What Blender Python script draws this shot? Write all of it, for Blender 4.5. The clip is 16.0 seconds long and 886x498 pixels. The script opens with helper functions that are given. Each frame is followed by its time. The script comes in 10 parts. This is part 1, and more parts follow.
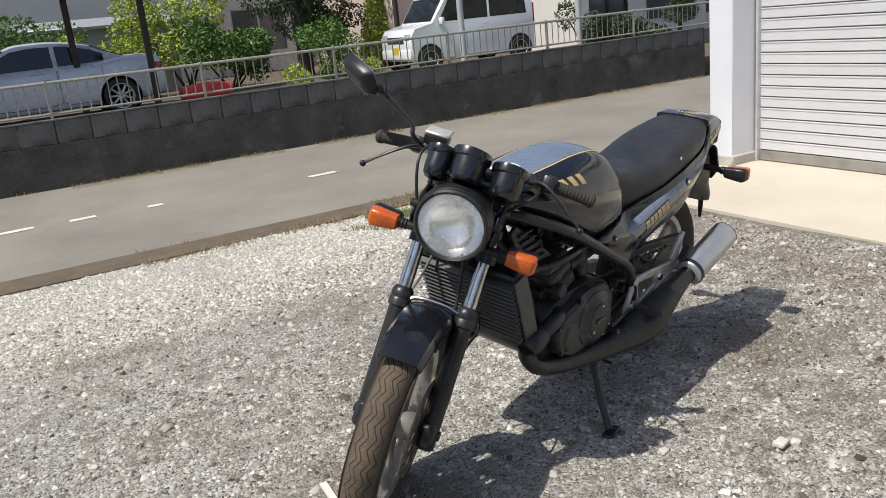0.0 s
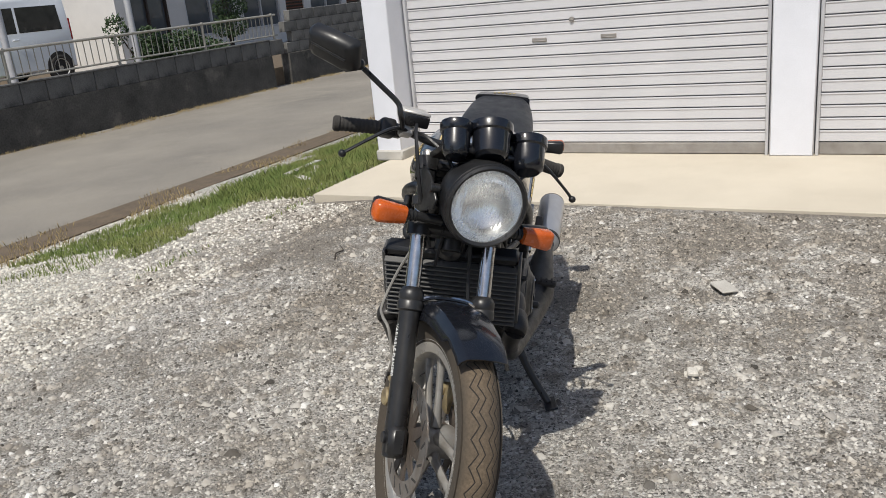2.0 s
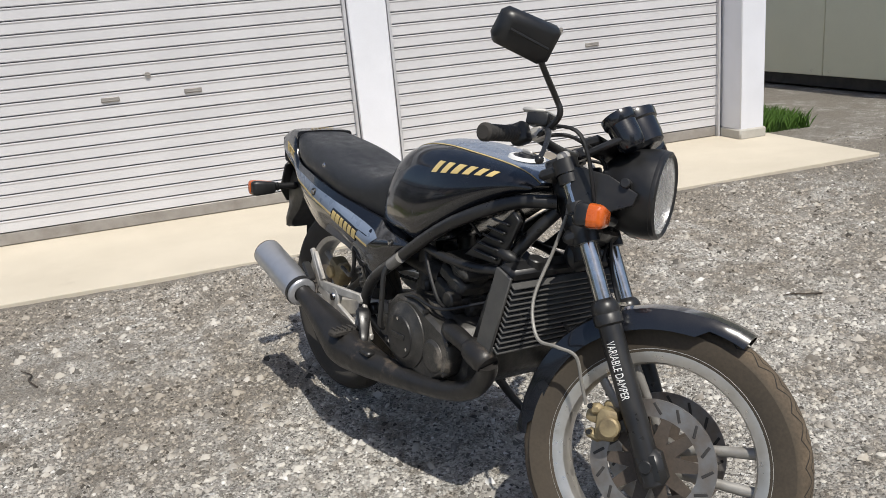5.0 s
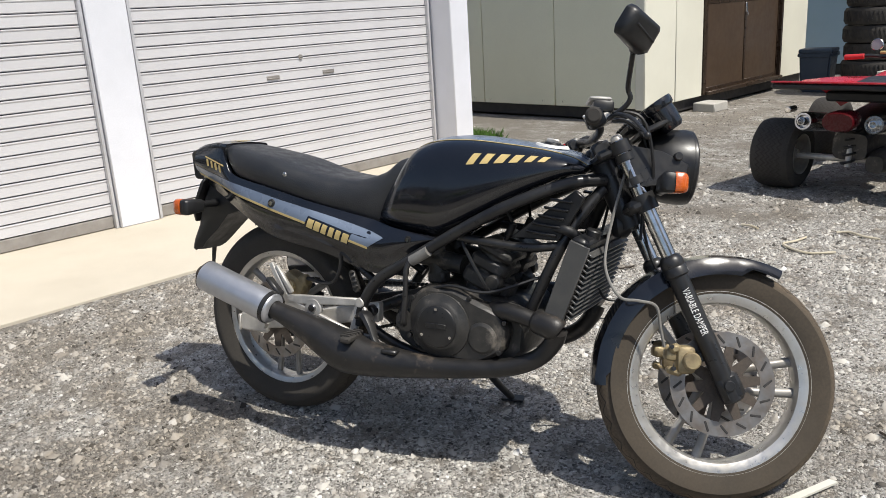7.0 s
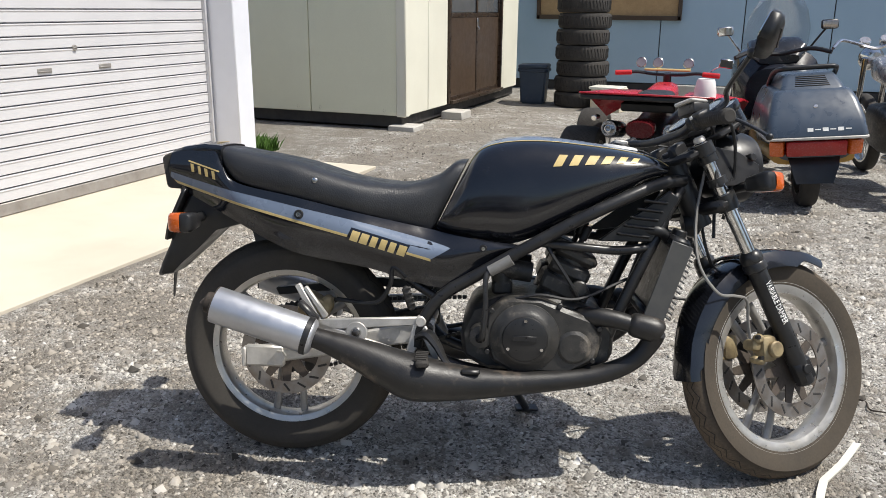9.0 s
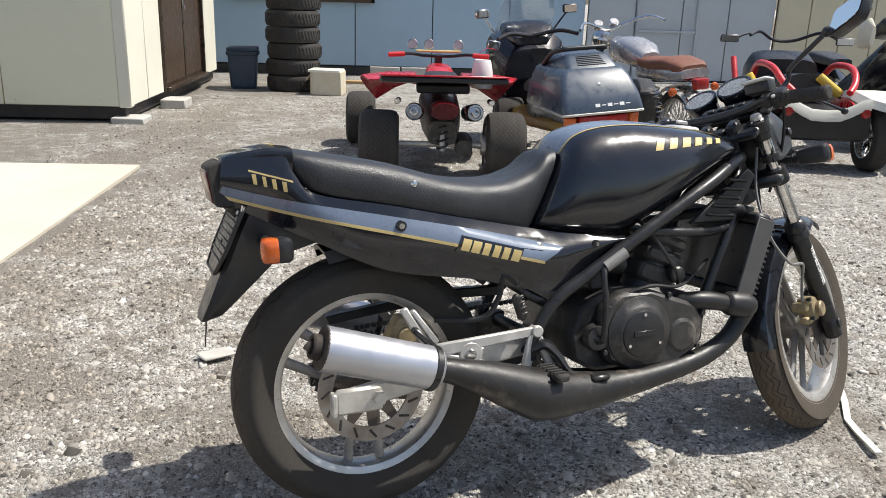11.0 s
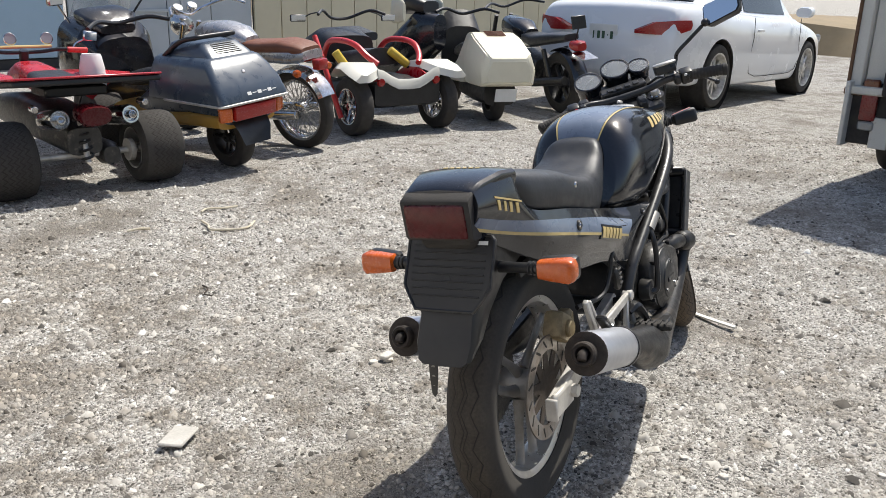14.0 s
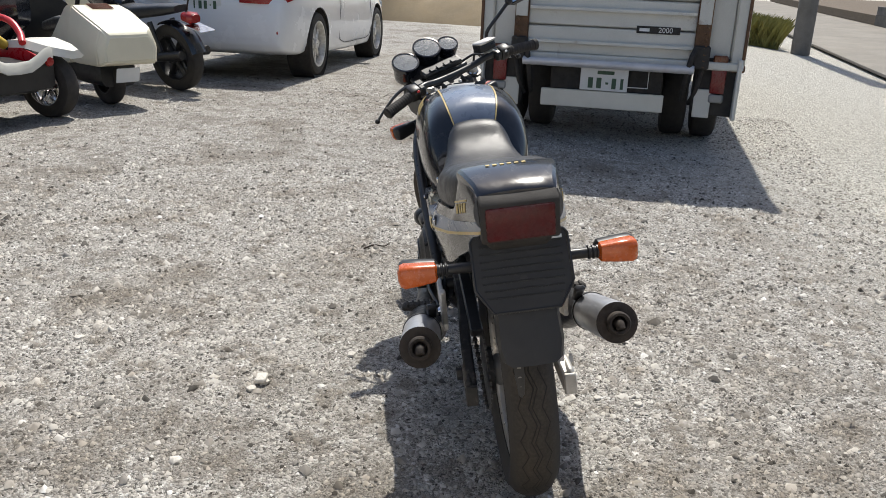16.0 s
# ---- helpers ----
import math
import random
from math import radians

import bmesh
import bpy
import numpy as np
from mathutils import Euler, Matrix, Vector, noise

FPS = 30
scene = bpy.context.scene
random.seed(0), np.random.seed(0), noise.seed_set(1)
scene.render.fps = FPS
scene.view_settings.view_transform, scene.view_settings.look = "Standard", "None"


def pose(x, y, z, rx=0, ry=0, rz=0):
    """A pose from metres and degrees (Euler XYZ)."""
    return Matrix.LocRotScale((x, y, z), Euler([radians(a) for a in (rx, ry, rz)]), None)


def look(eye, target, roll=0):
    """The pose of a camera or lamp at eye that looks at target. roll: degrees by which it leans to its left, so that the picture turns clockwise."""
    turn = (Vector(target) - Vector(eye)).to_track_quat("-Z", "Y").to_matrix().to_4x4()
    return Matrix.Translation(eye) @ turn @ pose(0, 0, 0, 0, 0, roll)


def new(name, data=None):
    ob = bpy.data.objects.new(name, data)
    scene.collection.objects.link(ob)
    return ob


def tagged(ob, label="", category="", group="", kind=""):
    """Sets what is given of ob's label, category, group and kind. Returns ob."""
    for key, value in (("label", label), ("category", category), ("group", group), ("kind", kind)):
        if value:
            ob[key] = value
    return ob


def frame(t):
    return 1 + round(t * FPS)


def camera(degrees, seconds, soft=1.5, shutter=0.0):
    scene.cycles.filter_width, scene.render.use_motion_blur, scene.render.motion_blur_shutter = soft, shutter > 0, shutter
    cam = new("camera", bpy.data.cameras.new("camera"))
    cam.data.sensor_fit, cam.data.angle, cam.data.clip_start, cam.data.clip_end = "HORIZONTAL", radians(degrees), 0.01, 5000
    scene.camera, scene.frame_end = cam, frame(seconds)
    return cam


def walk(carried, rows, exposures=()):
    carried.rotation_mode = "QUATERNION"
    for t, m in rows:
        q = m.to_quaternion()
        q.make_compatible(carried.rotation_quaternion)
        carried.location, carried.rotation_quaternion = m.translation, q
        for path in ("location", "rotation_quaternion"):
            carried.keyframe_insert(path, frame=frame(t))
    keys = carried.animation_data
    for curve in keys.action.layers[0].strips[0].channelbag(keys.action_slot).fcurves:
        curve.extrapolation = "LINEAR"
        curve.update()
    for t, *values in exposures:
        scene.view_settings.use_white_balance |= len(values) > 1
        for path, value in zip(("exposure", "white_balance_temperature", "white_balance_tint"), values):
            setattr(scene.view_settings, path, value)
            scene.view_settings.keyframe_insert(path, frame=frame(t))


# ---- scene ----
cam = camera(56.8, 16.0, soft=0.85)
PATH = [
    (0, (0.350, 0.517, 1.331), (1.273, 2.204, 0.781), -5.9),
    (0.5, (0.086, 0.692, 1.331), (1.265, 2.204, 0.760), -5.6),
    (1, (-0.040, 0.997, 1.314), (1.337, 2.325, 0.730), -5.7),
    (1.5, (-0.146, 1.242, 1.307), (1.391, 2.369, 0.702), -5.5),
    (2, (-0.306, 1.481, 1.312), (1.368, 2.386, 0.698), -5.7),
    (2.5, (-0.384, 1.738, 1.288), (1.406, 2.406, 0.699), -5.8),
    (3, (-0.378, 2.079, 1.304), (1.497, 2.461, 0.721), -4.5),
    (3.5, (-0.437, 2.383, 1.280), (1.476, 2.500, 0.709), -3.0),
    (4, (-0.459, 2.649, 1.292), (1.453, 2.528, 0.719), -3.6),
    (4.2, (-0.413, 2.763, 1.268), (1.493, 2.553, 0.698), -4.1),
    (6.3, (0.064, 3.849, 1.299), (1.648, 2.775, 0.718), -4.9),
    (6.5, (0.127, 3.946, 1.279), (1.653, 2.785, 0.710), -4.7),
    (7, (0.251, 4.215, 1.269), (1.620, 2.870, 0.707), -3.5),
    (7.5, (0.412, 4.444, 1.275), (1.614, 2.943, 0.723), -2.2),
    (8, (0.707, 4.537, 1.244), (1.767, 2.922, 0.726), -2.0),
    (8.5, (0.920, 4.630, 1.245), (1.832, 2.925, 0.734), -0.7),
    (8.7, (1.056, 4.674, 1.255), (1.882, 2.934, 0.718), -0.2),
    (10.8, (2.301, 4.605, 1.197), (2.245, 2.694, 0.609), 1.9),
    (11, (2.417, 4.593, 1.208), (2.274, 2.686, 0.622), 1.8),
    (11.5, (2.688, 4.501, 1.200), (2.447, 2.608, 0.602), 1.3),
    (12, (2.949, 4.434, 1.223), (2.526, 2.579, 0.608), 1.3),
    (12.5, (3.247, 4.439, 1.236), (2.502, 2.686, 0.626), 2.6),
    (13, (3.447, 4.318, 1.211), (2.494, 2.668, 0.601), 1.9),
    (13.5, (3.637, 4.090, 1.245), (2.487, 2.573, 0.630), 0.9),
    (14, (3.894, 3.944, 1.247), (2.560, 2.583, 0.638), 1.4),
    (14.5, (4.080, 3.794, 1.261), (2.595, 2.610, 0.636), 1.4),
    (15, (4.145, 3.506, 1.273), (2.535, 2.520, 0.612), 1.2),
    (15.5, (4.223, 3.249, 1.259), (2.474, 2.537, 0.600), 2.0),
    (16, (4.322, 3.000, 1.264), (2.478, 2.582, 0.612), 2.2),
]
walk(cam, [(t, look(eye, target, roll)) for t, eye, target, roll in PATH],
     [(0, 0.10), (1, -0.06), (2, -0.1), (3, -0.16), (4, -0.08), (6.5, 0.09), (7.5, 0.19), (8.5, 0.27), (11, 0.51), (12, 0.53), (13, 0.52), (14, 0.46), (15, 0.38), (16, 0.28)])
# ---------- light ----------
world = bpy.data.worlds.new("world")
scene.world = world
world.use_nodes = True
wn = world.node_tree.nodes
sky = wn.new("ShaderNodeTexSky")
sky.sky_type = "NISHITA"
sky.sun_disc = False
SUN_EL, SUN_DIR = 61.0, (1.0, 0.09)
sky.sun_elevation = radians(SUN_EL)
sky.sun_rotation = math.atan2(-SUN_DIR[0], -SUN_DIR[1])
sky.air_density, sky.dust_density = 1.0, 2.0
wn["Background"].inputs[1].default_value = 0.11
world.node_tree.links.new(sky.outputs[0], wn["Background"].inputs[0])
sun = new("sun", bpy.data.lights.new("sun", "SUN"))
sun.data.energy, sun.data.angle, sun.data.color = 4.2, radians(0.6), (1.0, 0.962, 0.882)
h = math.tan(radians(SUN_EL)) * math.hypot(*SUN_DIR)
sun.matrix_world = look((-SUN_DIR[0] * 20, -SUN_DIR[1] * 20, h * 20), (0, 0, 0))


# ---------- materials ----------
def material(name, base, rough=0.5, metal=0.0, other=None, scale=8.0, mix=0.5, detail=5.0, fine=0.0, fine_scale=150.0, bump=0.0, bump_scale=60.0,
             rough_var=0.12, spec=0.5, coat=0.0, rand=0.0, transmission=0.0, dirt=None, dirt_at=0.62, dirt_scale=3.0, emit=0.0):
    """Base colour blended with a second one by noise, fine grain, dirt in patches, bump; metres through object coordinates."""
    m = bpy.data.materials.new(name)
    m.use_nodes = True
    nt, lk = m.node_tree.nodes, m.node_tree.links.new
    p = nt["Principled BSDF"]
    tc = nt.new("ShaderNodeTexCoord")

    def tex(sc, det, rgh=0.6):
        n = nt.new("ShaderNodeTexNoise")
        n.inputs["Scale"].default_value, n.inputs["Detail"].default_value, n.inputs["Roughness"].default_value = sc, det, rgh
        lk(tc.outputs["Object"], n.inputs["Vector"])
        return n

    def blend(a, b, fac, kind="MIX"):
        n = nt.new("ShaderNodeMix")
        n.data_type, n.blend_type = "RGBA", kind
        for sock, v in ((n.inputs[6], a), (n.inputs[7], b)):
            if isinstance(v, tuple):
                sock.default_value = (*v[:3], 1)
            else:
                lk(v, sock)
        if isinstance(fac, float):
            n.inputs[0].default_value = fac
        else:
            lk(fac, n.inputs[0])
        return n.outputs[2]

    def ramp(v, lo, hi, a=0.0, b=1.0):
        n = nt.new("ShaderNodeMapRange")
        n.inputs[1].default_value, n.inputs[2].default_value, n.inputs[3].default_value, n.inputs[4].default_value = lo, hi, a, b
        lk(v, n.inputs[0])
        return n.outputs[0]

    big = tex(scale, detail)
    other = other or tuple(c * 0.75 for c in base)
    col = blend(base, other, ramp(big.outputs[0], 0.5 - 0.25 * mix - 0.05, 0.5 + 0.25))
    if fine:
        g = tex(fine_scale, 3.0)
        col = blend(col, ramp_col(nt, lk, g.outputs[0], fine), 1.0, "MULTIPLY")
    if dirt:
        d = tex(dirt_scale, 7.0, 0.7)
        col = blend(col, dirt, ramp(d.outputs[0], dirt_at, dirt_at + 0.14, 0.0, 0.85))
    if rand:
        oi = nt.new("ShaderNodeObjectInfo")
        hs = nt.new("ShaderNodeHueSaturation")
        lk(ramp(oi.outputs["Random"], 0, 1, 1 - rand, 1 + rand), hs.inputs["Value"])
        lk(col, hs.inputs["Color"])
        col = hs.outputs[0]
    lk(col, p.inputs["Base Color"])
    p.inputs["Metallic"].default_value = metal
    r2 = tex(scale * 3.1, 4.0)
    lk(ramp(r2.outputs[0], 0.3, 0.7, max(0.02, rough - rough_var), min(1.0, rough + rough_var)), p.inputs["Roughness"])
    p.inputs["Specular IOR Level"].default_value = spec
    p.inputs["Coat Weight"].default_value = coat
    p.inputs["Coat Roughness"].default_value = 0.06
    p.inputs["Transmission Weight"].default_value = transmission
    if emit:
        p.inputs["Emission Color"].default_value = (*base, 1)
        p.inputs["Emission Strength"].default_value = emit
    if bump:
        b = nt.new("ShaderNodeBump")
        b.inputs["Strength"].default_value, b.inputs["Distance"].default_value = min(1.0, bump), 0.01
        lk(tex(bump_scale, 5.0).outputs[0], b.inputs["Height"])
        lk(b.outputs[0], p.inputs["Normal"])
    return m


def ramp_col(nt, lk, v, amount):
    n = nt.new("ShaderNodeMapRange")
    n.inputs[1].default_value, n.inputs[2].default_value, n.inputs[3].default_value, n.inputs[4].default_value = 0.3, 0.7, 1 - amount, 1 + amount
    lk(v, n.inputs[0])
    c = nt.new("ShaderNodeCombineColor")
    for i in range(3):
        lk(n.outputs[0], c.inputs[i])
    return c.outputs[0]


M = dict(
    black_paint=material("black_paint", (0.006, 0.007, 0.010), 0.20, spec=0.5, coat=0.5, scale=5, other=(0.011, 0.012, 0.016), dirt=(0.06, 0.06, 0.06), dirt_at=0.74, dirt_scale=4),
    blue_grey=material("blue_grey", (0.16, 0.20, 0.27), 0.3, coat=0.3, scale=6, other=(0.13, 0.16, 0.22)),
    gold=material("gold", (0.62, 0.47, 0.20), 0.4, scale=20, other=(0.50, 0.38, 0.16)),
    white_mark=material("white_mark", (0.78, 0.78, 0.76), 0.5, scale=20, other=(0.6, 0.6, 0.58)),
    vinyl=material("vinyl", (0.018, 0.019, 0.022), 0.42, scale=9, other=(0.035, 0.036, 0.038), bump=0.18, bump_scale=260, dirt=(0.09, 0.09, 0.088), dirt_at=0.66, dirt_scale=5),
    plastic=material("plastic", (0.010, 0.010, 0.011), 0.4, scale=10, other=(0.020, 0.020, 0.020), dirt=(0.06, 0.056, 0.052), dirt_at=0.68, dirt_scale=9),
    frame_black=material("frame_black", (0.012, 0.012, 0.013), 0.36, scale=14, other=(0.030, 0.029, 0.028), dirt=(0.10, 0.085, 0.07), dirt_at=0.66, dirt_scale=10),
    rubber=material("rubber", (0.028, 0.026, 0.024), 0.85, scale=10, other=(0.05, 0.044, 0.038), bump=0.2, bump_scale=180, rough_var=0.06),
    tyre_dusty=material("tyre_dusty", (0.085, 0.065, 0.045), 0.92, scale=7, other=(0.040, 0.034, 0.028), fine=0.2, bump=0.25, bump_scale=160, rough_var=0.05),
    tyre_side=material("tyre_side", (0.045, 0.038, 0.031), 0.88, scale=7, other=(0.10, 0.080, 0.058), fine=0.15, bump=0.2, bump_scale=160, rough_var=0.05),
    alloy=material("alloy", (0.36, 0.35, 0.33), 0.45, metal=0.35, scale=16, other=(0.22, 0.20, 0.175), dirt=(0.16, 0.13, 0.10), dirt_at=0.6, dirt_scale=12),
    alloy_lip=material("alloy_lip", (0.74, 0.73, 0.70), 0.38, metal=0.4, scale=18, other=(0.40, 0.37, 0.32), dirt=(0.22, 0.18, 0.13), dirt_at=0.66, dirt_scale=14),
    chrome=material("chrome", (0.72, 0.72, 0.72), 0.16, metal=1.0, scale=30, other=(0.45, 0.43, 0.40), dirt=(0.18, 0.15, 0.12), dirt_at=0.7, dirt_scale=30),
    silver=material("silver", (0.56, 0.57, 0.60), 0.38, metal=0.75, scale=12, other=(0.46, 0.47, 0.50), rough_var=0.08),
    cast_alloy=material("cast_alloy", (0.68, 0.65, 0.60), 0.45, metal=0.45, scale=22, other=(0.44, 0.42, 0.39), bump=0.1, bump_scale=300),
    steel_disc=material("steel_disc", (0.34, 0.33, 0.32), 0.42, metal=0.8, scale=18, other=(0.22, 0.17, 0.13)),
    brass=material("brass", (0.40, 0.32, 0.18), 0.5, metal=0.4, scale=26, other=(0.17, 0.13, 0.08), bump=0.15, bump_scale=200),
    engine=material("engine", (0.022, 0.022, 0.021), 0.42, scale=24, other=(0.060, 0.055, 0.049), dirt=(0.20, 0.175, 0.145), dirt_at=0.56, dirt_scale=12, bump=0.12, bump_scale=200),
    pipe_black=material("pipe_black", (0.012, 0.012, 0.012), 0.42, scale=12, other=(0.026, 0.023, 0.021), dirt=(0.15, 0.118, 0.09), dirt_at=0.57, dirt_scale=7, bump=0.08, bump_scale=220),
    orange=material("orange", (0.60, 0.115, 0.014), 0.25, scale=30, other=(0.48, 0.085, 0.01), spec=0.6, coat=0.3),
    red_lens=material("red_lens", (0.085, 0.005, 0.008), 0.28, scale=30, other=(0.06, 0.004, 0.006), spec=0.35, coat=0.1),
    red_lamp=material("red_lamp", (0.30, 0.014, 0.014), 0.22, scale=30, other=(0.34, 0.015, 0.012), coat=0.3),
    reflector=material("reflector", (0.95, 0.96, 0.96), 0.22, metal=1.0, scale=10, other=(0.78, 0.79, 0.8)),
    lens_ribs=material("lens_ribs", (0.62, 0.63, 0.62), 0.14, scale=30, other=(0.55, 0.56, 0.55), spec=0.7, transmission=0.6),
    # dial grey holds some of the sky's reflection off its glass
    dial=material("dial", (0.075, 0.075, 0.075), 0.6, scale=20),
    dial_glass=material("dial_glass", (0.30, 0.30, 0.30), 0.12, scale=10, spec=0.8, other=(0.36, 0.36, 0.36)),
    mirror=material("mirror", (0.88, 0.89, 0.9), 0.03, metal=1.0, scale=4, other=(0.85, 0.86, 0.87), rough_var=0.01),
    spring=material("spring", (0.30, 0.29, 0.27), 0.5, metal=0.4, scale=30),
    cable=material("cable", (0.014, 0.014, 0.015), 0.5, scale=30),
    wire_grey=material("wire_grey", (0.24, 0.23, 0.21), 0.5, scale=30),
    # surroundings
    shutter=material("shutter", (0.64, 0.635, 0.65), 0.42, scale=2.2, other=(0.575, 0.57, 0.585), fine=0.03, rand=0.03, dirt=(0.45, 0.43, 0.42), dirt_at=0.70, dirt_scale=2.5),
    shutter_foot=material("shutter_foot", (0.36, 0.34, 0.32), 0.5, metal=0.3, scale=8, other=(0.24, 0.22, 0.20)),
    column=material("column", (0.76, 0.77, 0.82), 0.5, scale=2, other=(0.66, 0.67, 0.71), fine=0.04, dirt=(0.5, 0.48, 0.46), dirt_at=0.70, dirt_scale=3),
    guide=material("guide", (0.62, 0.62, 0.64), 0.4, metal=0.3, scale=6),
    concrete=material("concrete", (0.56, 0.505, 0.41), 0.9, scale=1.6, other=(0.48, 0.43, 0.345), fine=0.08, fine_scale=220, bump=0.15, bump_scale=200, dirt=(0.36, 0.31, 0.25), dirt_at=0.64, dirt_scale=1.3),
    plinth=material("plinth", (0.50, 0.48, 0.44), 0.9, scale=6, other=(0.38, 0.36, 0.32), fine=0.1),
    cream=material("cream", (0.80, 0.79, 0.61), 0.55, scale=1.2, other=(0.74, 0.73, 0.56), fine=0.03, dirt=(0.45, 0.42, 0.32), dirt_at=0.68, dirt_scale=2),
    cream_pale=material("cream_pale", (0.76, 0.74, 0.62), 0.55, scale=1.2, other=(0.68, 0.66, 0.55), dirt=(0.45, 0.36, 0.26), dirt_at=0.66, dirt_scale=5),
    skid=material("skid", (0.022, 0.022, 0.024), 0.6, scale=5, other=(0.05, 0.045, 0.04), dirt=(0.16, 0.12, 0.09), dirt_at=0.62, dirt_scale=6),
    brown_door=material("brown_door", (0.070, 0.045, 0.028), 0.4, scale=4, other=(0.055, 0.036, 0.023)),
    door_alu=material("door_alu", (0.055, 0.036, 0.024), 0.32, metal=0.3, scale=4),
    pane=material("pane", (0.10, 0.11, 0.12), 0.08, scale=3, spec=0.8, other=(0.07, 0.08, 0.09)),
    blue_panel=material("blue_panel", (0.36, 0.48, 0.58), 0.5, scale=1.1, other=(0.31, 0.43, 0.52), fine=0.04, dirt=(0.30, 0.30, 0.29), dirt_at=0.68, dirt_scale=2.4),
    grey_panel=material("grey_panel", (0.43, 0.46, 0.48), 0.5, scale=1.3, other=(0.36, 0.39, 0.41), dirt=(0.22, 0.20, 0.18), dirt_at=0.66, dirt_scale=2),
    beige_panel=material("beige_panel", (0.58, 0.52, 0.37), 0.55, scale=1.3, other=(0.50, 0.45, 0.32), dirt=(0.30, 0.26, 0.19), dirt_at=0.66, dirt_scale=2, rand=0.05),
    wall_block=material("wall_block", (0.17, 0.165, 0.155), 0.92, scale=2.6, other=(0.075, 0.073, 0.068), fine=0.22, fine_scale=60, bump=0.35, bump_scale=50, rand=0.10, dirt=(0.035, 0.035, 0.033), dirt_at=0.50, dirt_scale=1.6),
    wall_base=material("wall_base", (0.085, 0.080, 0.073), 0.95, scale=2.4, other=(0.032, 0.031, 0.029), fine=0.3, fine_scale=40, bump=0.4, bump_scale=40, dirt=(0.15, 0.14, 0.12), dirt_at=0.57, dirt_scale=2.2),
    fence=material("fence", (0.40, 0.39, 0.35), 0.5, metal=0.3, scale=12, other=(0.30, 0.27, 0.22)),
    asphalt=material("asphalt", (0.255, 0.232, 0.196), 0.92, scale=0.7, other=(0.175, 0.160, 0.138), fine=0.25, fine_scale=140, bump=0.25, bump_scale=160, dirt=(0.27, 0.245, 0.20), dirt_at=0.56, dirt_scale=0.9),
    road_paint=material("road_paint", (0.70, 0.69, 0.64), 0.8, scale=20, other=(0.45, 0.44, 0.40), fine=0.1),
    soil=material("soil", (0.14, 0.105, 0.07), 0.95, scale=8, other=(0.09, 0.07, 0.05), fine=0.25, bump=0.5, bump_scale=60),
    grass=material("grass", (0.13, 0.20, 0.045), 0.7, scale=3, other=(0.26, 0.26, 0.09), mix=0.6),
    dry_grass=material("dry_grass", (0.36, 0.28, 0.14), 0.8, scale=5, other=(0.28, 0.21, 0.10)),
    leaf=material("leaf", (0.10, 0.20, 0.030), 0.55, scale=3, other=(0.065, 0.14, 0.022), rand=0.2),
    leaf_bright=material("leaf_bright", (0.36, 0.42, 0.045), 0.55, scale=3, other=(0.24, 0.32, 0.04)),
    leaf_dark=material("leaf_dark", (0.035, 0.065, 0.018), 0.6, scale=3, other=(0.03, 0.06, 0.02)),
    bark=material("bark", (0.06, 0.045, 0.034), 0.9, scale=14, other=(0.035, 0.028, 0.022), bump=0.4, bump_scale=50),
    car_white=material("car_white", (0.76, 0.78, 0.81), 0.22, scale=1, other=(0.73, 0.75, 0.78), coat=0.5),
    car_silver=material("car_silver", (0.66, 0.68, 0.72), 0.3, metal=0.2, scale=1, other=(0.62, 0.64, 0.68), coat=0.5),
    car_glass=material("car_glass", (0.012, 0.014, 0.016), 0.06, scale=2, spec=0.8, other=(0.02, 0.022, 0.024)),
    truck_white=material("truck_white", (0.64, 0.63, 0.58), 0.5, scale=1.5, other=(0.52, 0.51, 0.46), fine=0.06, dirt=(0.24, 0.16, 0.095), dirt_at=0.62, dirt_scale=4.5),
    old_red=material("old_red", (0.13, 0.010, 0.010), 0.3, scale=30, other=(0.20, 0.012, 0.010), coat=0.2),
    old_amber=material("old_amber", (0.16, 0.045, 0.014), 0.3, scale=30, other=(0.11, 0.035, 0.012), coat=0.2),
    rust=material("rust", (0.16, 0.085, 0.045), 0.85, scale=20, other=(0.08, 0.05, 0.03), fine=0.2),
    truck_dark=material("truck_dark", (0.018, 0.017, 0.016), 0.75, scale=10, other=(0.04, 0.035, 0.03)),
    plate_white=material("plate_white", (0.72, 0.73, 0.72), 0.45, scale=10, other=(0.66, 0.67, 0.66)),
    plate_green=material("plate_green", (0.05, 0.10, 0.06), 0.5, scale=30),
    red_paint=material("red_paint", (0.48, 0.018, 0.03), 0.3, scale=5, other=(0.38, 0.014, 0.025), coat=0.3, dirt=(0.30, 0.16, 0.14), dirt_at=0.68, dirt_scale=6),
    red_tube=material("red_tube", (0.62, 0.035, 0.035), 0.35, scale=8, other=(0.5, 0.03, 0.03), coat=0.2),
    trunk_blue=material("trunk_blue", (0.055, 0.075, 0.105), 0.33, scale=4, other=(0.045, 0.06, 0.085), coat=0.25, dirt=(0.12, 0.13, 0.14), dirt_at=0.70, dirt_scale=4),
    amber_gold=material("amber_gold", (0.45, 0.27, 0.05), 0.4, scale=8, other=(0.36, 0.2, 0.04)),
    tank_silver=material("tank_silver", (0.42, 0.42, 0.43), 0.28, metal=0.5, scale=5, other=(0.36, 0.36, 0.37), coat=0.3),
    brown_leather=material("brown_leather", (0.20, 0.075, 0.04), 0.55, scale=12, other=(0.15, 0.055, 0.03), bump=0.15, bump_scale=200),
    white_plastic=material("white_plastic", (0.72, 0.70, 0.62), 0.4, scale=4, other=(0.62, 0.60, 0.52), dirt=(0.46, 0.43, 0.36), dirt_at=0.68, dirt_scale=5),
